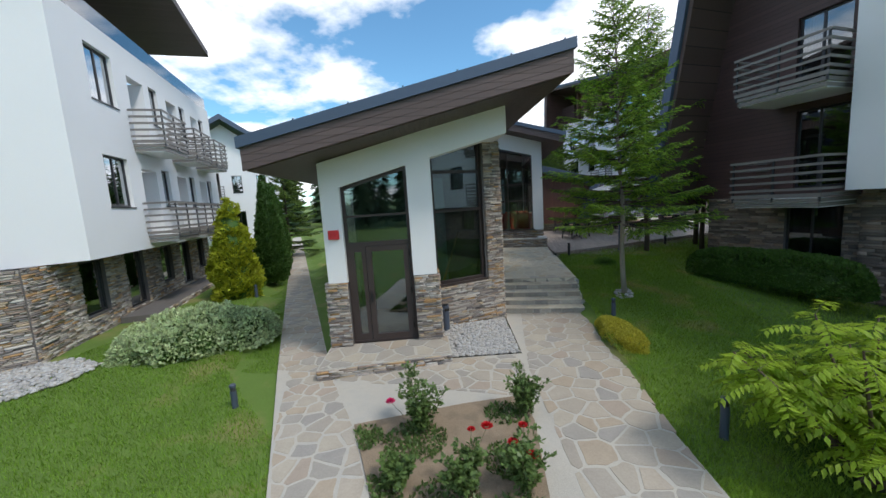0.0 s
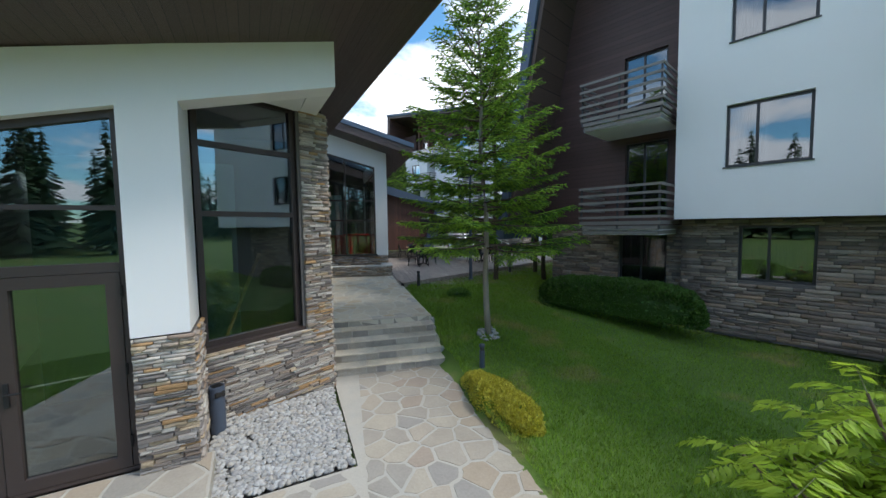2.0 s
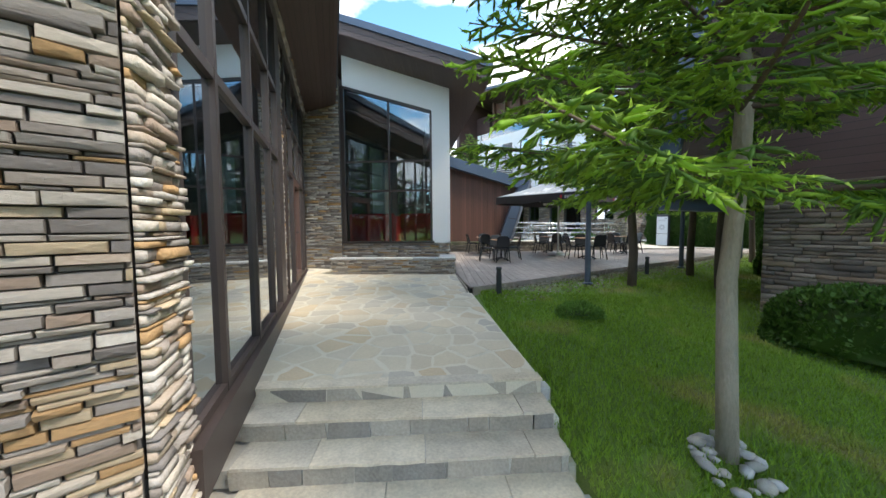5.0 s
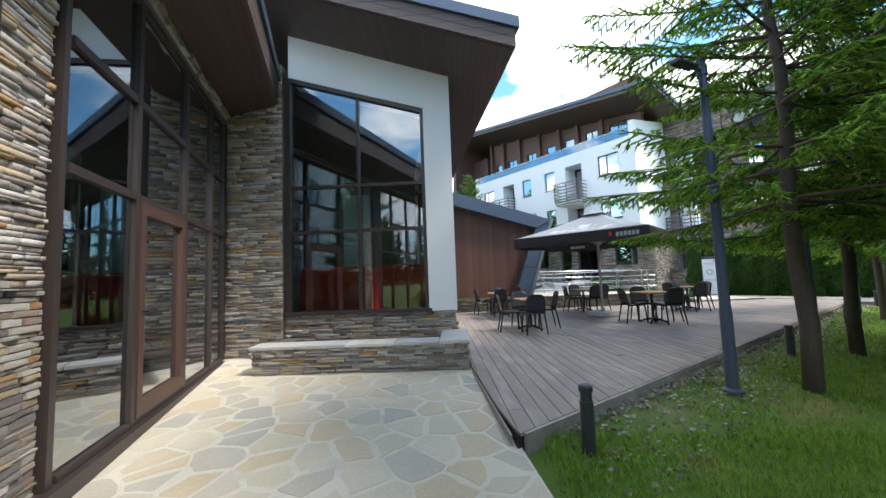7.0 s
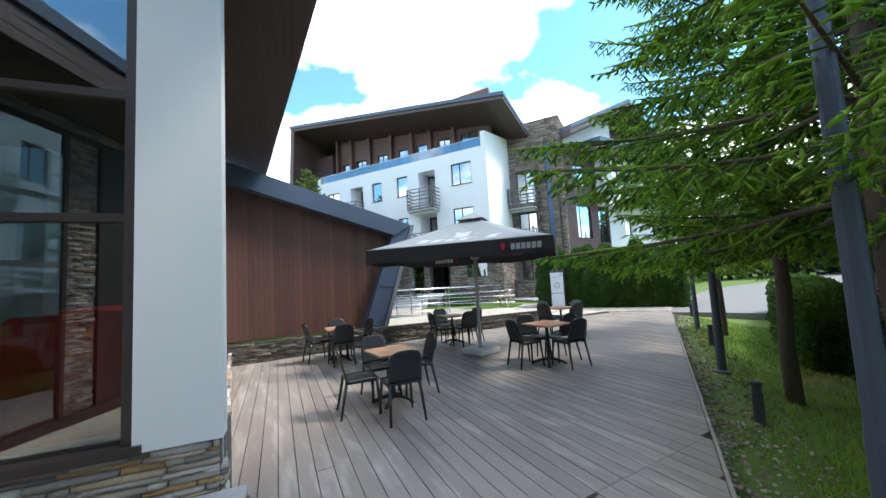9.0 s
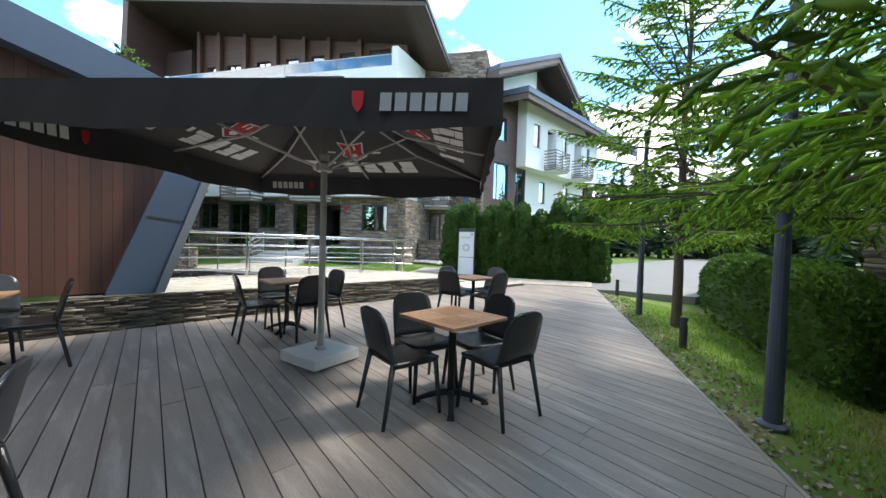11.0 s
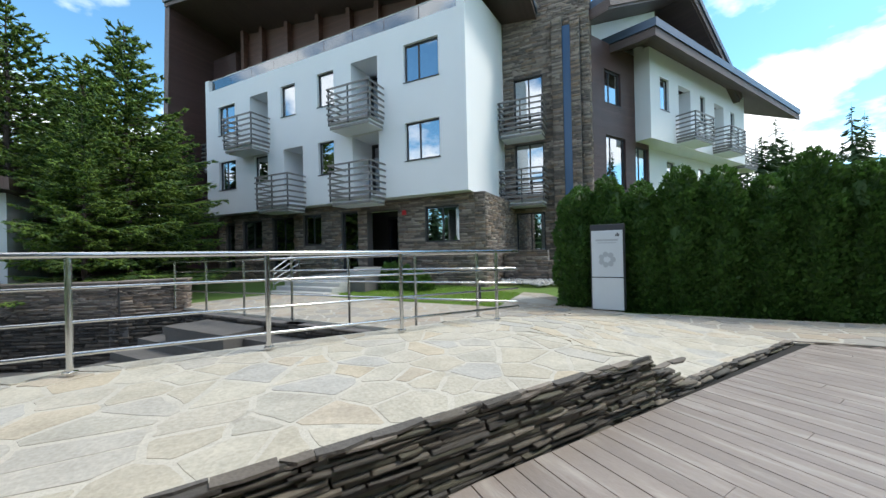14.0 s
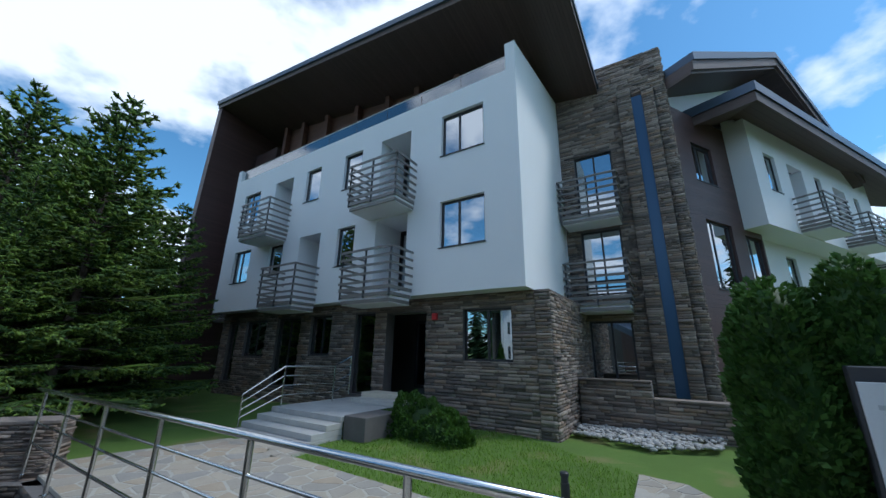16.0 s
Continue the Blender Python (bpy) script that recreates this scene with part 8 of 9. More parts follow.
def spruce(name, label, seed, H, z0, R, gap, per_m, nl, nw, trunk_r, mats, bark, at, arms=5, droop=-0.10, taper=0.8, twig_gap=0.10, fresh=0.6, body=0.011, hang=0.35, inner=0.26, limb=None):
    """A spruce: tapered trunk, whorls of limbs, twigs in flat sprays, needles and paler young tips."""
    rng = np.random.default_rng(seed)
    tree = thing(name, at, label, "tree", "spruce trees")
    pts = [(0.03 * math.sin(i * 1.3 + seed), 0.03 * math.cos(i * 1.7 + seed), H * i / 12) for i in range(13)]
    pts[0] = (0, 0, -0.1)
    bm = bmesh.new()
    tube(bm, pts, trunk_r, 12, r_end=0.008)
    part("trunk", bm, bark, tree, smooth=True)
    limbs, ta, tb, tt = [], [], [], []
    z, turn = z0, rng.random() * 6
    while z < H - 0.15:
        h = (z - z0) / (H - z0)
        n = arms if h < 0.85 else 4
        for k in range(n):
            az = turn + 2 * math.pi * k / n + rng.normal() * 0.22
            L = (R * (1 - h) ** taper + 0.10) * (0.78 + 0.4 * rng.random())
            zb = z + rng.normal() * 0.06
            e = droop + (0.75 - droop) * h ** 1.2 + rng.normal() * 0.05
            out = np.array([math.cos(az), math.sin(az), 0])
            lat = np.array([-math.sin(az), math.cos(az), 0])
            bend = rng.normal() * 0.08
            def on(s):
                return np.array([0, 0, zb]) + out * (L * s) + lat * (L * bend * s * s) + np.array([0, 0, L * (e * s + 0.13 * s * s)])
            cut = [on(s) for s in (0, 0.33, 0.66, 1.0)]
            r0 = 0.007 + 0.008 * L
            for q in range(3):
                limbs.append((cut[q], cut[q + 1], r0 * (1 - q * 0.3), r0 * (0.7 - q * 0.3) + 0.002))
            ta.append(on(0.45)); tb.append(on(1.0)); tt.append(fresh)
            s = inner + 0.08 * rng.random()
            while s < 0.98:
                p = on(s)
                f = unit(on(min(1, s + 0.05)) - on(max(0, s - 0.05)))
                for sg in (-1, 1):
                    l = (0.13 + 0.34 * L * (1 - s) * min(1, s * 2.6)) * (0.7 + 0.6 * rng.random())
                    d = unit(f * 0.72 + lat * sg * 0.75 + np.array([0, 0, -0.5 * hang + rng.normal() * 0.14]))
                    e1 = p + d * l
                    ta.append(p); tb.append(e1); tt.append(fresh + 0.2)
                    if l > 0.16:
                        w = 0.35
                        while w < 0.95:
                            for s2 in (-1, 1):
                                d2 = unit(d * 0.7 + np.cross(d, [0, 0, 1]) * s2 * 0.7 + np.array([0, 0, -hang + rng.normal() * 0.25]))
                                l2 = (0.08 + 0.25 * l * (1 - w)) * (0.7 + 0.6 * rng.random())
                                q = p + d * l * w
                                ta.append(q); tb.append(q + d2 * l2); tt.append(fresh)
                            w += twig_gap * 0.85 / l
                s += twig_gap / L
        turn += 0.9 + rng.random()
        z += gap * (0.75 + 0.5 * rng.random()) * (1 - 0.35 * h)
    a, b, t = np.array(ta), np.array(tb), np.array(tt)
    v, f = bars(limbs, 5)
    raw("limb_wood", v, f, limb or bark, tree, kind="stuff")
    v, f, slot = needles(rng, a, b, t, per_m, nl, nw, body)
    raw("crown", v, f, mats, tree, kind="stuff", slots=slot)
    return tree


def spot(x, y, turn=0, k=1.0, dz=0.0):
    return pose(x, y, ground_z(x, y) + dz, 0, 0, turn) @ Matrix.Diagonal((k, k, k, 1))


spruce("spruce_tree", "young green spruce with pale slim trunk on the lawn", 3, 8.3, 2.10, 1.95, 0.40, 40, 0.036, 0.0125, 0.075, [M_NEEDLE, M_TIP], M_BARK_PALE, pose(4.92, 8.06, ground_z(4.95, 8.09) - 0.03, 2.0, -2.5), arms=7, taper=0.8, droop=-0.06, twig_gap=0.105, fresh=0.42, body=0.0135, inner=0.10, hang=0.38, limb=M_TWIG)
deck_spruce = spruce("spruce_tree", "tall green spruce with bare lower trunk beside the deck", 8, 9.4, 2.30, 2.60, 0.43, 34, 0.037, 0.0125, 0.10, [M_NEEDLE, M_TIP], M_BARK, spot(7.36, 13.28, 20), arms=5, droop=-0.12, taper=0.72, twig_gap=0.12, fresh=0.3, body=0.0135, hang=0.6, inner=0.16, limb=M_TWIG)
copy_thing(deck_spruce, spot(9.87, 14.72, 140, 0.95))
wood_spruce = spruce("spruce_tree", "large dense green spruce with low spreading branches", 21, 10.0, 0.9, 3.2, 0.46, 8, 0.105, 0.062, 0.13, [M_NEEDLE_DARK, M_TIP_DULL], M_BARK, pose(6.9, 35.2, 1.2) @ Matrix.Diagonal((0.95, 0.95, 0.88, 1)), arms=6, droop=-0.15, taper=0.85, twig_gap=0.25, fresh=0.5, body=0.05, inner=0.14)
for x, y, z, turn, k in ((5.5, 36.9, 1.2, 90, 0.92), (6.6, 38.6, 1.2, 300, 0.85), (6.2, 33.9, 1.2, 30, 0.62), (7.6, 39.5, 1.4, 200, 0.8), (2.0, 40.5, 1.3, 20, 1.1), (3.2, 38.5, 1.4, 70, 1.15), (15.8, 13.2, 0.9, 130, 0.8), (-14.5, 22.0, 0.2, 160, 0.9)):
    copy_thing(wood_spruce, pose(x, y, z, 0, 0, turn) @ Matrix.Diagonal((k, k, k, 1)))
lawn_spruce = spruce("spruce_tree", "green spruce with bare lower trunk on the lawn strip", 33, 9.0, 2.45, 2.35, 0.37, 24, 0.046, 0.020, 0.10, [M_NEEDLE, M_TIP], M_BARK, spot(14.29, 17.45, 60, 1.0, -0.45), arms=5, droop=-0.14, taper=0.72, twig_gap=0.145, fresh=0.35, body=0.017, hang=0.6)
copy_thing(lawn_spruce, spot(9.45, 13.3, 250, 0.95))
copy_thing(lawn_spruce, spot(12.4, 14.6, 190, 0.9))


# ---- clipped and free-growing shrubs ----
def sprays(rng, p, n, size, up=0.5, ragged=0.6, long=1.8):
    """Flat leaf sprays on a shell: a kite each, facing outwards and upwards at random."""
    k = len(p)
    o = unit(n + np.array([0, 0, up]) + rng.normal(size=(k, 3)) * ragged)
    s = unit(np.cross(o, rng.normal(size=(k, 3))))
    l = size * (0.6 + 0.8 * rng.random((k, 1)))
    w = l / long / 2
    base = p - o * l * 0.3
    v = np.stack([base, base + o * l * 0.55 + s * w, base + o * l, base + o * l * 0.55 - s * w], 1).reshape(-1, 3)
    return v, np.arange(len(v)).reshape(-1, 4)


def lumps(p, f, amp):
    return np.array([amp * (noise.noise((x * f, y * f, z * f)) + 0.5 * noise.noise((x * f * 2.7 + 9, y * f * 2.7, z * f * 2.7))) for x, y, z in p])


def column(name, label, seed, H, R, count, size, mat, at, group="", pointed=0.5, base_r=0.75, category="shrub", lump=0.14):
    """A thuja: an inner body painted dark for the shade within and thousands of upright sprays, tapering towards the
    top.
    """
    rng = np.random.default_rng(seed)
    t = thing(name, at, label, category, group)
    def prof(h):
        return R * (base_r + (1 - base_r) * np.minimum(1, h * 3)) * np.maximum(0.02, 1 - h ** (1.2 + 6.0 * (1 - pointed) ** 2)) ** 0.75
    h = rng.random(count * 2)
    h = h[rng.random(len(h)) < np.maximum(0.15, prof(h) / R)][:count]
    az = rng.random(len(h)) * 2 * math.pi
    r = prof(h)
    n = np.stack([np.cos(az), np.sin(az), np.zeros_like(h)], 1)
    p = n * r[:, None]
    p[:, 2] = h * H
    off = lumps(p + seed, 2.2, lump) - 0.10 * rng.random(len(h)) * R
    p = p + n * off[:, None]
    v, f = sprays(rng, p, n, size, 0.9, 0.55)
    raw("foliage", v, f, mat, t, kind="stuff")
    # added solid core, darker than the sprays to paint the shade between them
    bm = bmesh.new()
    lathe(bm, [(max(0.01, float(prof(np.array(q))) * 0.80), q * H) for q in (0.02, 0.15, 0.3, 0.45, 0.6, 0.75, 0.86, 0.95)], 14)
    for w in bm.verts:
        w.co += Vector((w.co.x, w.co.y, 0)) * float(lumps([(w.co.x + seed, w.co.y, w.co.z)], 2.2, 0.15)[0])
    part("inner_foliage", bm, M_THUJA_CORE if mat is not M_GOLD else M_THUJA, t, smooth=True)
    bm = bmesh.new()
    tube(bm, [(0, 0, -0.1), (0.01, 0, H * 0.3), (0, 0.01, H * 0.8)], 0.05, 6, r_end=0.015)
    part("stem", bm, M_BARK, t)
    return t


def clipped(name, label, seed, lx, ly, lz, count, size, mat, at, group="", round_=0.35, category="hedge", lump=0.07, dark=None, up=0.35, long=1.8):
    """A shrub with a rounded box shape: leaves over an inner body, short stems below. dark: a colour that paints shade
    into the body.
    """
    rng = np.random.default_rng(seed)
    t = thing(name, at, label, category, group)
    def shell(n):
        d = unit(rng.normal(size=(n, 3)) * np.array([lx, ly, lz]) ** 0.5)
        d[:, 2] = np.abs(d[:, 2]) * 1.0 - 0.25 * (rng.random(n) < 0.25)
        e = 2 / (1 - 0.72 * (1 - round_))
        q = (np.abs(d) ** e).sum(1) ** (-1 / e)
        p = d * q[:, None]
        flat_ = rng.random((n, 2)) * 2 - 1
        rest_ = 1 - (np.abs(flat_) ** e).sum(1)
        on_top = (rest_ > 0.0) & (np.arange(n) % 2 == 0)
        p[on_top] = np.column_stack([flat_, np.maximum(rest_, 0.0) ** (1 / e)])[on_top]
        g = unit(np.sign(p) * np.abs(p) ** (e - 1) / np.array([lx, ly, lz]))
        return p * np.array([lx / 2, ly / 2, lz]), g
    p, g = shell(count)
    p = p + g * (lumps(p + seed, 1.8, lump) - 0.05 * rng.random(count))[:, None]
    p[:, 2] = np.maximum(p[:, 2], 0.02)
    v, f = sprays(rng, p, g, size, up, 0.8, long)
    raw("foliage", v, f, mat, t, kind="stuff")
    # added solid core below the leaves; a darker colour paints its shade
    bm = bmesh.new()
    bmesh.ops.create_icosphere(bm, subdivisions=4, radius=1.0)
    e = 2 / (1 - 0.72 * (1 - round_))
    for w in bm.verts:
        d = w.co.normalized()
        q = (abs(d.x) ** e + abs(d.y) ** e + abs(d.z) ** e) ** (-1 / e)
        c = Vector((d.x * q * max(lx * 0.3, lx / 2 - 0.16), d.y * q * max(ly * 0.3, ly / 2 - 0.16), max(0.04, d.z * q * max(lz * 0.6, lz - 0.17))))
        w.co = c * (1 + 0.05 * noise.noise(c * 2.5))
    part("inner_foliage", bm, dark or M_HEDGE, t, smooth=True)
    bm = bmesh.new()
    k = max(3, int(lx * 3))
    for i in range(k):
        x = (i + 0.5) / k * lx * 0.8 - lx * 0.4
        tube(bm, [(x, 0, -0.06), (x + 0.03, 0.02, lz * 0.35)], 0.012, 5)
    part("stem_wood", bm, M_TWIG, t, kind="stuff")
    return t


# thuja hedge beyond the deck
first = None
for i in range(9):
    q = i / 8
    x, y = 16.30 + 2.75 * q, 25.55 - 4.4 * q
    k = 0.97 + 0.08 * math.sin(i * 2.3)
    m = pose(x, y, 1.12, 0, 0, 47 * i) @ Matrix.Diagonal((1, 1, k, 1))
    if i in (0, 1):
        first = column("thuja", "dense upright green thuja in a tall hedge", 40 + i, 2.80, 0.46, 9000, 0.085, M_THUJA, m, "thuja hedge", 0.14, 0.90, lump=0.15)
    else:
        copy_thing(first, m)
for i in range(5):
    q = i / 4
    copy_thing(first, pose(17.2 + 2.75 * q, 26.05 - 4.3 * q, 1.12, 0, 0, 31 + 70 * i))

# golden and dark thujas beside the long path
column("golden_thuja", "golden yellow thuja with an uneven pointed crown", 61, 3.8, 1.0, 17000, 0.11, M_GOLD, pose(-8.5, 9.2, 0.35), pointed=0.95, lump=0.30)
dark_t = column("thuja", "tall green columnar thuja beside the path", 62, 4.9, 0.75, 12000, 0.10, M_THUJA, pose(-9.1, 12.2, 0.35), "columnar thujas", pointed=0.7, lump=0.12)
for x, y, k in ((-9.9, 13.6, 0.95), (-10.9, 15.3, 1.0), (-8.7, 21.5, 0.75), (-10.4, 24.0, 0.8), (-12.5, 27.0, 0.8)):
    copy_thing(dark_t, pose(x, y, 0.3, 0, 0, x * 40) @ Matrix.Diagonal((k, k, k, 1)))

# hedges and shrubs
clipped("hedge", "low clipped dark green hedge before the stone wall", 71, 4.3, 1.15, 0.92, 17000, 0.078, M_HEDGE, RM @ pose(-1.3, -0.55, 0.62), "clipped hedges")
clipped("hedge", "low clipped dark green hedge before the stone wall", 72, 5.5, 1.1, 0.9, 12000, 0.08, M_HEDGE, RM @ pose(6.2, -0.6, 0.25), "clipped hedges")
clipped("hedge", "long dark clipped hedge beyond the spruce trees", 73, 7.6, 1.25, 1.5, 20000, 0.09, M_HEDGE, pose(15.9, 16.35, 0.85, 0, 0, 21), "clipped hedges")
clipped("shrub", "low golden yellow clipped shrub at the path's edge", 74, 0.60, 2.1, 0.38, 13000, 0.042, M_YELLOW, pose(4.04, 5.58, 0.2, 0, 0, 4), "", 0.5, "shrub", 0.10, M_YELLOW)
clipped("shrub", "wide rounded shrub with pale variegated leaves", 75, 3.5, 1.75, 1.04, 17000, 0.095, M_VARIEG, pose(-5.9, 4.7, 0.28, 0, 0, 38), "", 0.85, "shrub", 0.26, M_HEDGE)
clipped("shrub", "dark green bush at the building's stone corner", 76, 2.4, 1.0, 0.95, 9000, 0.075, M_HEDGE, HM @ pose(2.0, 0.9, 1.15), "", 0.95, "shrub", 0.34, M_THUJA_CORE)
clipped("shrub", "small grey-green juniper tuft in the grass", 77, 0.75, 0.6, 0.22, 2500, 0.06, M_NEEDLE, spot(5.15, 11.1), "", 0.9, "shrub", 0.05, M_NEEDLE_DARK, 0.8, 4.0)


# ---- sumac ----
def sumac(x, y):
    rng = np.random.default_rng(5)
    z = ground_z(x, y)
    s = thing("sumac", pose(x, y, z), "spreading sumac with bright yellow-green feathered leaves", "shrub")
    stems, v, f, rach = [], [], [], []
    for i in range(34):
        az, r = rng.random() * 6.28, 0.2 + 1.2 * rng.random() ** 0.7
        top = np.array([r * math.cos(az), r * math.sin(az), 0.75 + 1.3 * rng.random() * (1 - 0.3 * r)])
        knee = top * np.array([0.45, 0.45, 0.5])
        stems += [(np.array([0.05 * math.cos(az), 0.05 * math.sin(az), -0.05]), knee, 0.024, 0.018), (knee, top, 0.018, 0.009)]
        for j in range(14):
            a2 = j * 2.4 + rng.random()
            base = knee + (top - knee) * (0.15 + 0.85 * j / 13)
            out = np.array([math.cos(a2), math.sin(a2), 0])
            L = 0.42 + 0.18 * rng.random()
            rise = 0.55 * rng.random() + 0.25
            def on(q):
                return base + out * L * q + np.array([0, 0, L * (rise * q - 0.75 * q * q)])
            rach += [(on(0), on(0.5), 0.004, 0.003), (on(0.5), on(1), 0.003, 0.0015)]
            lat = np.array([-out[1], out[0], 0])
            for q in np.linspace(0.18, 1.0, 11):
                fw = unit(on(q) - on(q - 0.05))
                for sg in ((-1, 1) if q < 0.99 else (0,)):
                    d = unit(fw * (0.45 if sg else 1) + lat * sg + np.array([0, 0, -0.35 + 0.2 * rng.normal()]))
                    nrm = unit(np.cross(d, np.cross([0, 0, 1.0], d)) + 0.2 * rng.normal(size=3))
                    w = unit(np.cross(d, nrm)) * 0.025
                    ll = (0.125 if sg else 0.11) * (1.1 - 0.55 * abs(q - 0.5)) * (0.85 + 0.3 * rng.random())
                    p = on(q)
                    k = len(v)
                    v += [p, p + d * ll * 0.35 + w - nrm * 0.006, p + d * ll * 0.4, p + d * ll * 0.35 - w - nrm * 0.006, p + d * ll - nrm * 0.012]
                    f += [(k, k + 1, k + 4, k + 2), (k, k + 2, k + 4, k + 3)]
    vv, ff = bars(stems, 7)
    raw("stem_wood", vv, ff, M_TWIG, s, kind="stuff")
    vv, ff = bars(rach, 3)
    raw("stalk_wood", vv, ff, M_CANE, s, kind="stuff")
    raw("foliage", v, f, M_SUMAC, s, kind="stuff")


sumac(5.45, 1.55)


# ---- roses ----
def bloom(rng, mat, parent, p, r):
    v, f = [], []
    for ring, (rad, tilt, k) in enumerate(((0.25, 0.15, 4), (0.55, 0.45, 5), (0.85, 0.85, 6), (1.0, 1.25, 7))):
        for i in range(k):
            a = 2 * math.pi * i / k + ring * 0.5 + rng.normal() * 0.1
            o = np.array([math.cos(a), math.sin(a), 0])
            l = np.array([-math.sin(a), math.cos(a), 0])
            up = np.array([0, 0, 1.0])
            d = o * math.sin(tilt) + up * math.cos(tilt)
            b = p + o * rad * r * 0.3
            n = len(v)
            w = l * r * (0.3 + 0.13 * ring)
            v += [b, b + d * r * 0.6 + w, b + d * r + o * r * 0.12, b + d * r * 0.6 - w]
            f += [(n, n + 1, n + 2, n + 3)]
    raw("bloom", v, f, mat, parent, "open rose bloom")


def rose(x, y, h, w, seed, blooms, label):
    rng = np.random.default_rng(seed)
    s = thing("rose_bush", pose(x, y, 0.23), label, "rose bush", "roses in the bed")
    canes, v, f = [], [], []
    for i in range(int(7 + 5 * w)):
        az, r = rng.random() * 6.28, w * 0.5 * rng.random() ** 0.6
        top = np.array([r * math.cos(az), r * math.sin(az), h * (0.55 + 0.5 * rng.random())])
        knee = top * np.array([0.4, 0.4, 0.5])
        canes += [(np.array([0.3 * top[0] * 0.2, 0.3 * top[1] * 0.2, -0.03]), knee, 0.006, 0.005), (knee, top, 0.005, 0.0025)]
        for j in range(30):
            q = 0.12 + 0.88 * rng.random()
            b = knee * 2 * q if q < 0.5 else knee + (top - knee) * (q - 0.5) * 2
            a2 = rng.random() * 6.28
            o = np.array([math.cos(a2), math.sin(a2), 0.25])
            for m in range(5):
                p = b + o * (0.03 + 0.022 * (m // 2 + 1))
                d = unit(o + rng.normal(size=3) * 0.6)
                l = 0.048 + 0.024 * rng.random()
                sd = unit(np.cross(d, rng.normal(size=3) * 0.4 + np.array([0, 0, 1.0]))) * l * 0.33
                k = len(v)
                v += [p, p + d * l * 0.5 + sd, p + d * l, p + d * l * 0.5 - sd]
                f.append((k, k + 1, k + 2, k + 3))
    vv, ff = bars(canes, 5)
    raw("cane_wood", vv, ff, M_CANE, s, kind="stuff")
    raw("leaves", v, f, M_ROSE_LEAF, s, kind="stuff")
    for dx, dy, dz, mat, r in blooms:
        raw("flower_stalk", *bars([(np.array([dx * 0.6, dy * 0.6, dz - 0.22]), np.array([dx, dy, dz]), 0.003, 0.003)], 5), M_CANE, s)
        bloom(rng, mat, s, np.array([dx, dy, dz]), r)


rose(0.33, 1.98, 0.92, 1.05, 81, [(-0.38, -0.12, 0.50, M_ROSE_PINK, 0.055)], "tall loose rose bush with one pink bloom")
rose(1.83, 2.50, 0.80, 0.55, 82, [], "upright rose bush without blooms in the bed")
rose(1.10, 0.95, 0.62, 0.75, 83, [(0.25, 0.12, 0.72, M_ROSE_RED, 0.055), (0.05, 0.30, 0.55, M_ROSE_RED, 0.04)], "low rose bush with small red blooms")
rose(1.75, 1.05, 0.62, 0.65, 84, [(-0.12, 0.05, 0.52, M_ROSE_RED, 0.05), (0.08, -0.05, 0.45, M_ROSE_RED, 0.055), (0.0, 0.22, 0.62, M_ROSE_RED, 0.045)], "rose bush with several dark red blooms")
rose(0.25, 0.95, 0.30, 0.45, 85, [], "low young rose bush in bare soil")

rng = np.random.default_rng(86)
wx, wy = [], []
for cx, cy, cr, k in ((-0.45, 1.75, 0.28, 500), (0.05, 0.75, 0.35, 600), (0.30, 1.75, 0.45, 900), (0.9, 0.7, 0.45, 700), (1.6, 1.5, 0.35, 600), (1.7, 0.6, 0.4, 600), (1.5, 2.5, 0.3, 400), (1.0, -0.3, 0.6, 600)):
    a, r = rng.random(k) * 6.28, cr * rng.random(k) ** 0.6
    wx += list(cx + r * np.cos(a))
    wy += list(cy + r * np.sin(a))
keep = [i for i in range(len(wx)) if inside((wx[i], wy[i]), BED)]
pp = np.array([(wx[i], wy[i], 0.235) for i in keep])
v, f = sprays(rng, pp, np.zeros((len(pp), 3)), 0.075, 0.8, 0.6, 2.4)
tagged(raw("weeds", v, f, M_ROSE_LEAF), "low green weeds growing in the rose bed", "weeds", kind="stuff")


# ---- grass ----
def grass(name, label, seed, spots, tall=(0.035, 0.085), mat=M_BLADE):
    rng = np.random.default_rng(seed)
    P = np.concatenate(spots)
    n = len(P)
    z = np.array([ground_z(x, y) + 0.02 * noise.noise((x * 0.7, y * 0.7, 0)) for x, y in P])
    p = np.column_stack([P, z - 0.008])
    a = rng.random(n) * 6.28
    o = np.column_stack([np.cos(a), np.sin(a), np.zeros(n)])
    h = (tall[0] + (tall[1] - tall[0]) * rng.random(n) ** 1.5)[:, None]
    s = np.column_stack([-np.sin(a), np.cos(a), np.zeros(n)]) * (0.0045 + 0.004 * rng.random(n))[:, None]
    tip = p + o * h * (0.2 + 0.7 * rng.random((n, 1))) + np.array([0, 0, 1.0]) * h
    v = np.stack([p - s, p + s, tip], 1).reshape(-1, 3)
    ob = raw(name, v, np.arange(len(v)).reshape(-1, 3), mat)
    return tagged(ob, label, "grass", kind="stuff")


def strewn(seed, n, x0, x1, y0, y1, keep):
    rng = np.random.default_rng(seed)
    P = np.column_stack([x0 + (x1 - x0) * rng.random(n), y0 + (y1 - y0) * rng.random(n)])
    return P[[bool(keep(x, y)) for x, y in P]]


def lawn_ok(x, y):
    edge = 3.78 + 0.06 * math.sin(y * 2.1) if y < 7.4 else 3.74 - 0.03 * (y - 7.4)
    return x > edge and y < deck_edge(x) - 0.1 - 0.12 * noise.noise((x, y, 3))


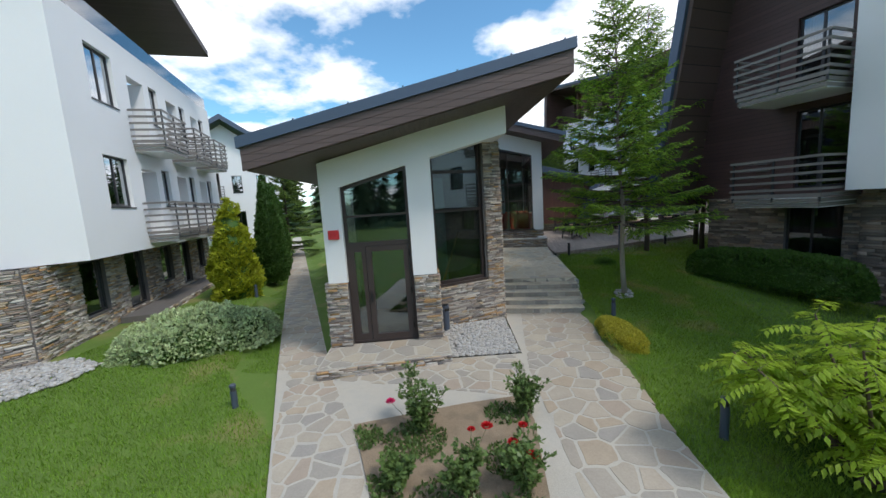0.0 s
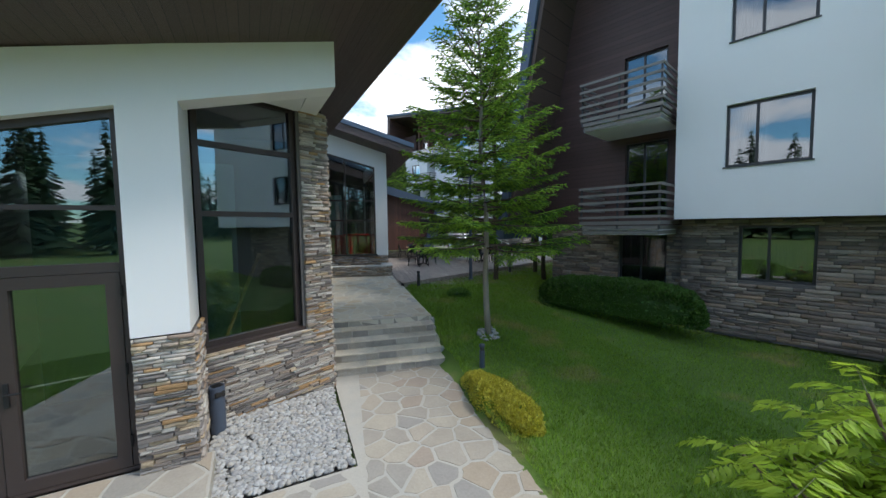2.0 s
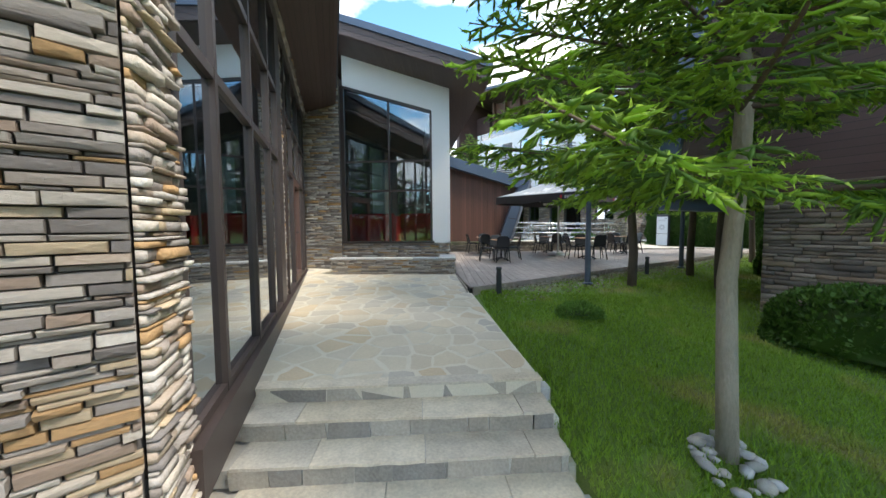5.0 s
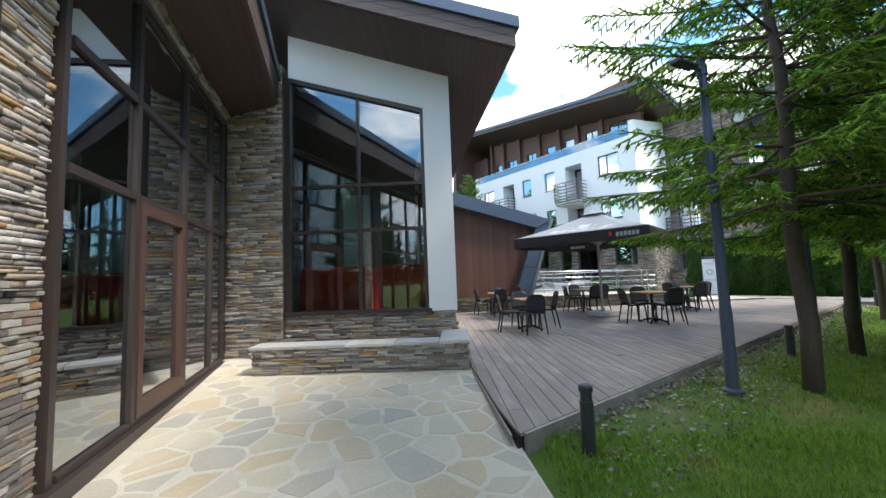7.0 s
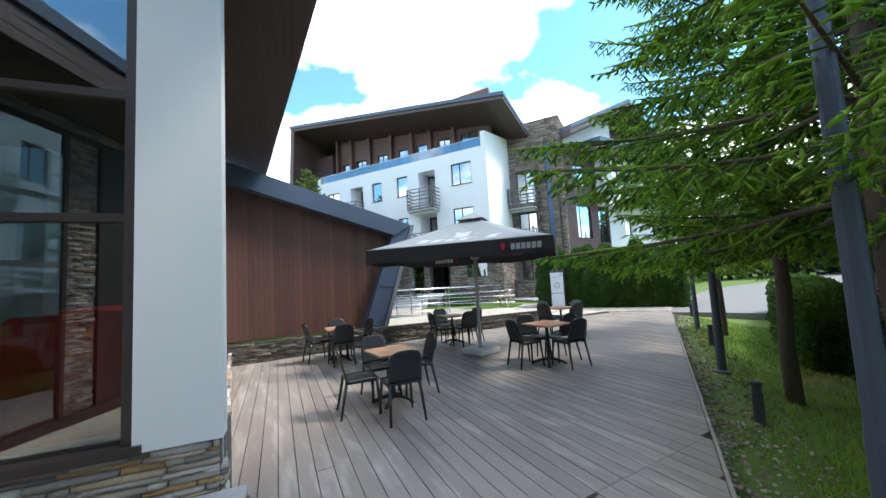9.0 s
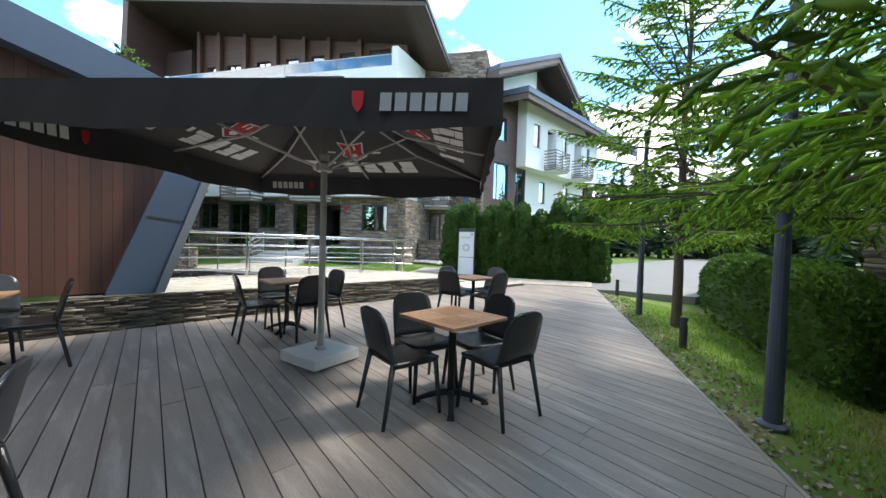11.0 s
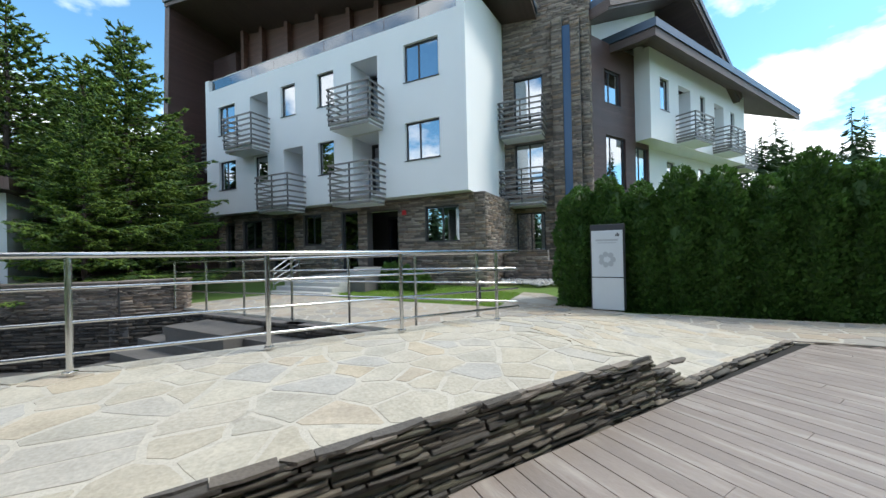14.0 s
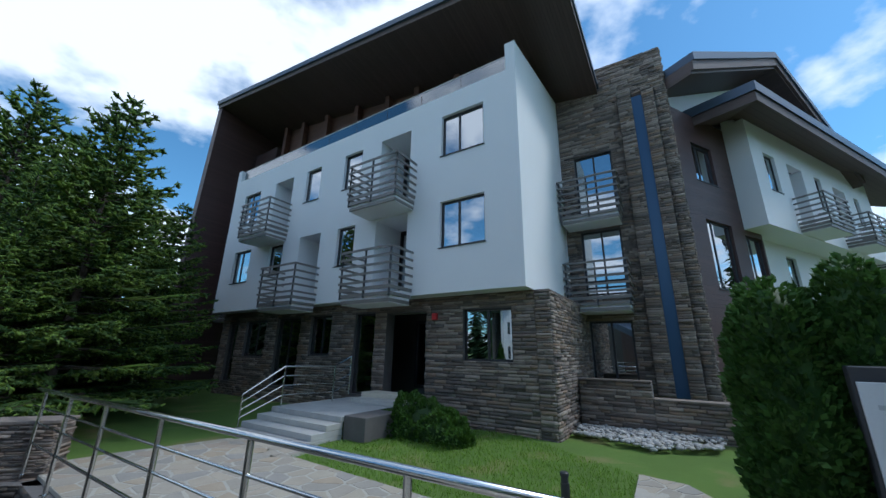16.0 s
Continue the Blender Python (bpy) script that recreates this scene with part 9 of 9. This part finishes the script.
grass("grass", "short mown bright green grass beside the path", 91, [
    strewn(1, 105000, 3.7, 7.5, 1.0, 12.4, lawn_ok),
    strewn(2, 50000, 7.5, 12.0, 3.0, 14.0, lawn_ok),
    strewn(3, 45000, 3.8, 7.5, -2.5, 1.5, lawn_ok),
    strewn(4, 80000, 5.5, 17.0, 12.0, 20.0, lambda x, y: deck_edge(x) - 3.2 < y < deck_edge(x) - 0.45 - 0.5 * noise.noise((x * 0.6, y * 0.6, 0)))], mat=M_BLADE_DRY)


def left_ok(x, y):
    s = (x + 3.2) * -0.848 - (y - 3.78) * 0.53
    return (s > 0.02 if y > 3.78 else x < -1.9 + (1.74 - y) * 0.62 - (0.0 if y < 1.74 else (y - 1.74) * 0.62)) and x > -9.5


grass("grass", "short mown bright green grass beside the long path", 92, [strewn(5, 110000, -8.5, -0.8, -1.5, 8.0, left_ok), strewn(6, 25000, -12.0, -5.5, 8.0, 16.0, left_ok)])
grass("grass", "green grass before the apartment building", 93, [strewn(7, 50000, 8.5, 17.0, 25.0, 32.0, lambda x, y: not any(inside((x, y), q) for q in TERR) and not near((x, y), PIT, 0.7))])


# dry leaves and small stones along the deck's edge
rng = np.random.default_rng(94)
px = 4.0 + 13 * rng.random(5200)
py = np.array([deck_edge(x) for x in px]) - 0.05 - 1.0 * rng.random(5200) ** 2.2
pp = np.column_stack([px, py, [ground_z(x, y) + 0.015 for x, y in zip(px, py)]])
v, f = sprays(rng, pp, np.tile([0.0, 0.0, 0.0], (5200, 1)) + rng.normal(size=(5200, 3)) * np.array([1, 1, 0.12]), 0.045, 0.02, 0.1, 1.4)
tagged(raw("leaf_litter", v, f, M_LITTER), "pale dry leaves and stones along the deck", "leaf litter", kind="stuff")


# ---- distant woods ----
rng = np.random.default_rng(95)
tri = []
for i in range(385):
    a = 2 * math.pi * i / 290 + rng.normal() * 0.02
    r = 58 + 26 * rng.random() if i < 290 else 40 + 12 * rng.random()
    if i >= 290:
        a = -0.15 + 0.75 * (i - 290) / 40
    x, y = 8 + r * math.cos(a), 14 + r * math.sin(a)
    h = 12 + 7 * rng.random() if i < 290 else 6.5 + 3.5 * rng.random()
    if i >= 330:
        x, y, h = -10 + 15 * rng.random(), 40 + 9 * rng.random(), 7 + 3.5 * rng.random()
    z0 = ground_z(x, y) + 0.2
    w = h * (0.13 + 0.05 * rng.random())
    lv = 22
    for j in range(lv):
        q = j / lv
        for k in range(13):
            b = rng.random() * 6.28
            rr = w * (1 - q) ** 0.8 * (0.6 + 0.6 * rng.random()) + 0.12
            c, s = math.cos(b), math.sin(b)
            zz = z0 + h * (0.08 + 0.92 * q) + rng.normal() * 0.2
            t = 0.28 * rr + 0.05
            tri += [(x, y, zz + 0.25 * rr), (x + rr * c - t * s, y + rr * s + t * c, zz - 0.25 * rr), (x + rr * c + t * s, y + rr * s - t * c, zz - 0.18 * rr)]
    tri += [(x - 0.25, y, z0 - 0.5), (x + 0.25, y, z0 - 0.5), (x, y, z0 + h * 1.03), (x, y - 0.25, z0 - 0.5), (x, y + 0.25, z0 - 0.5), (x, y, z0 + h * 1.03)]
tagged(raw("far_woods", tri, np.arange(len(tri)).reshape(-1, 3), M_FOREST), "dark green conifer woods all round the houses", "woods", kind="stuff")
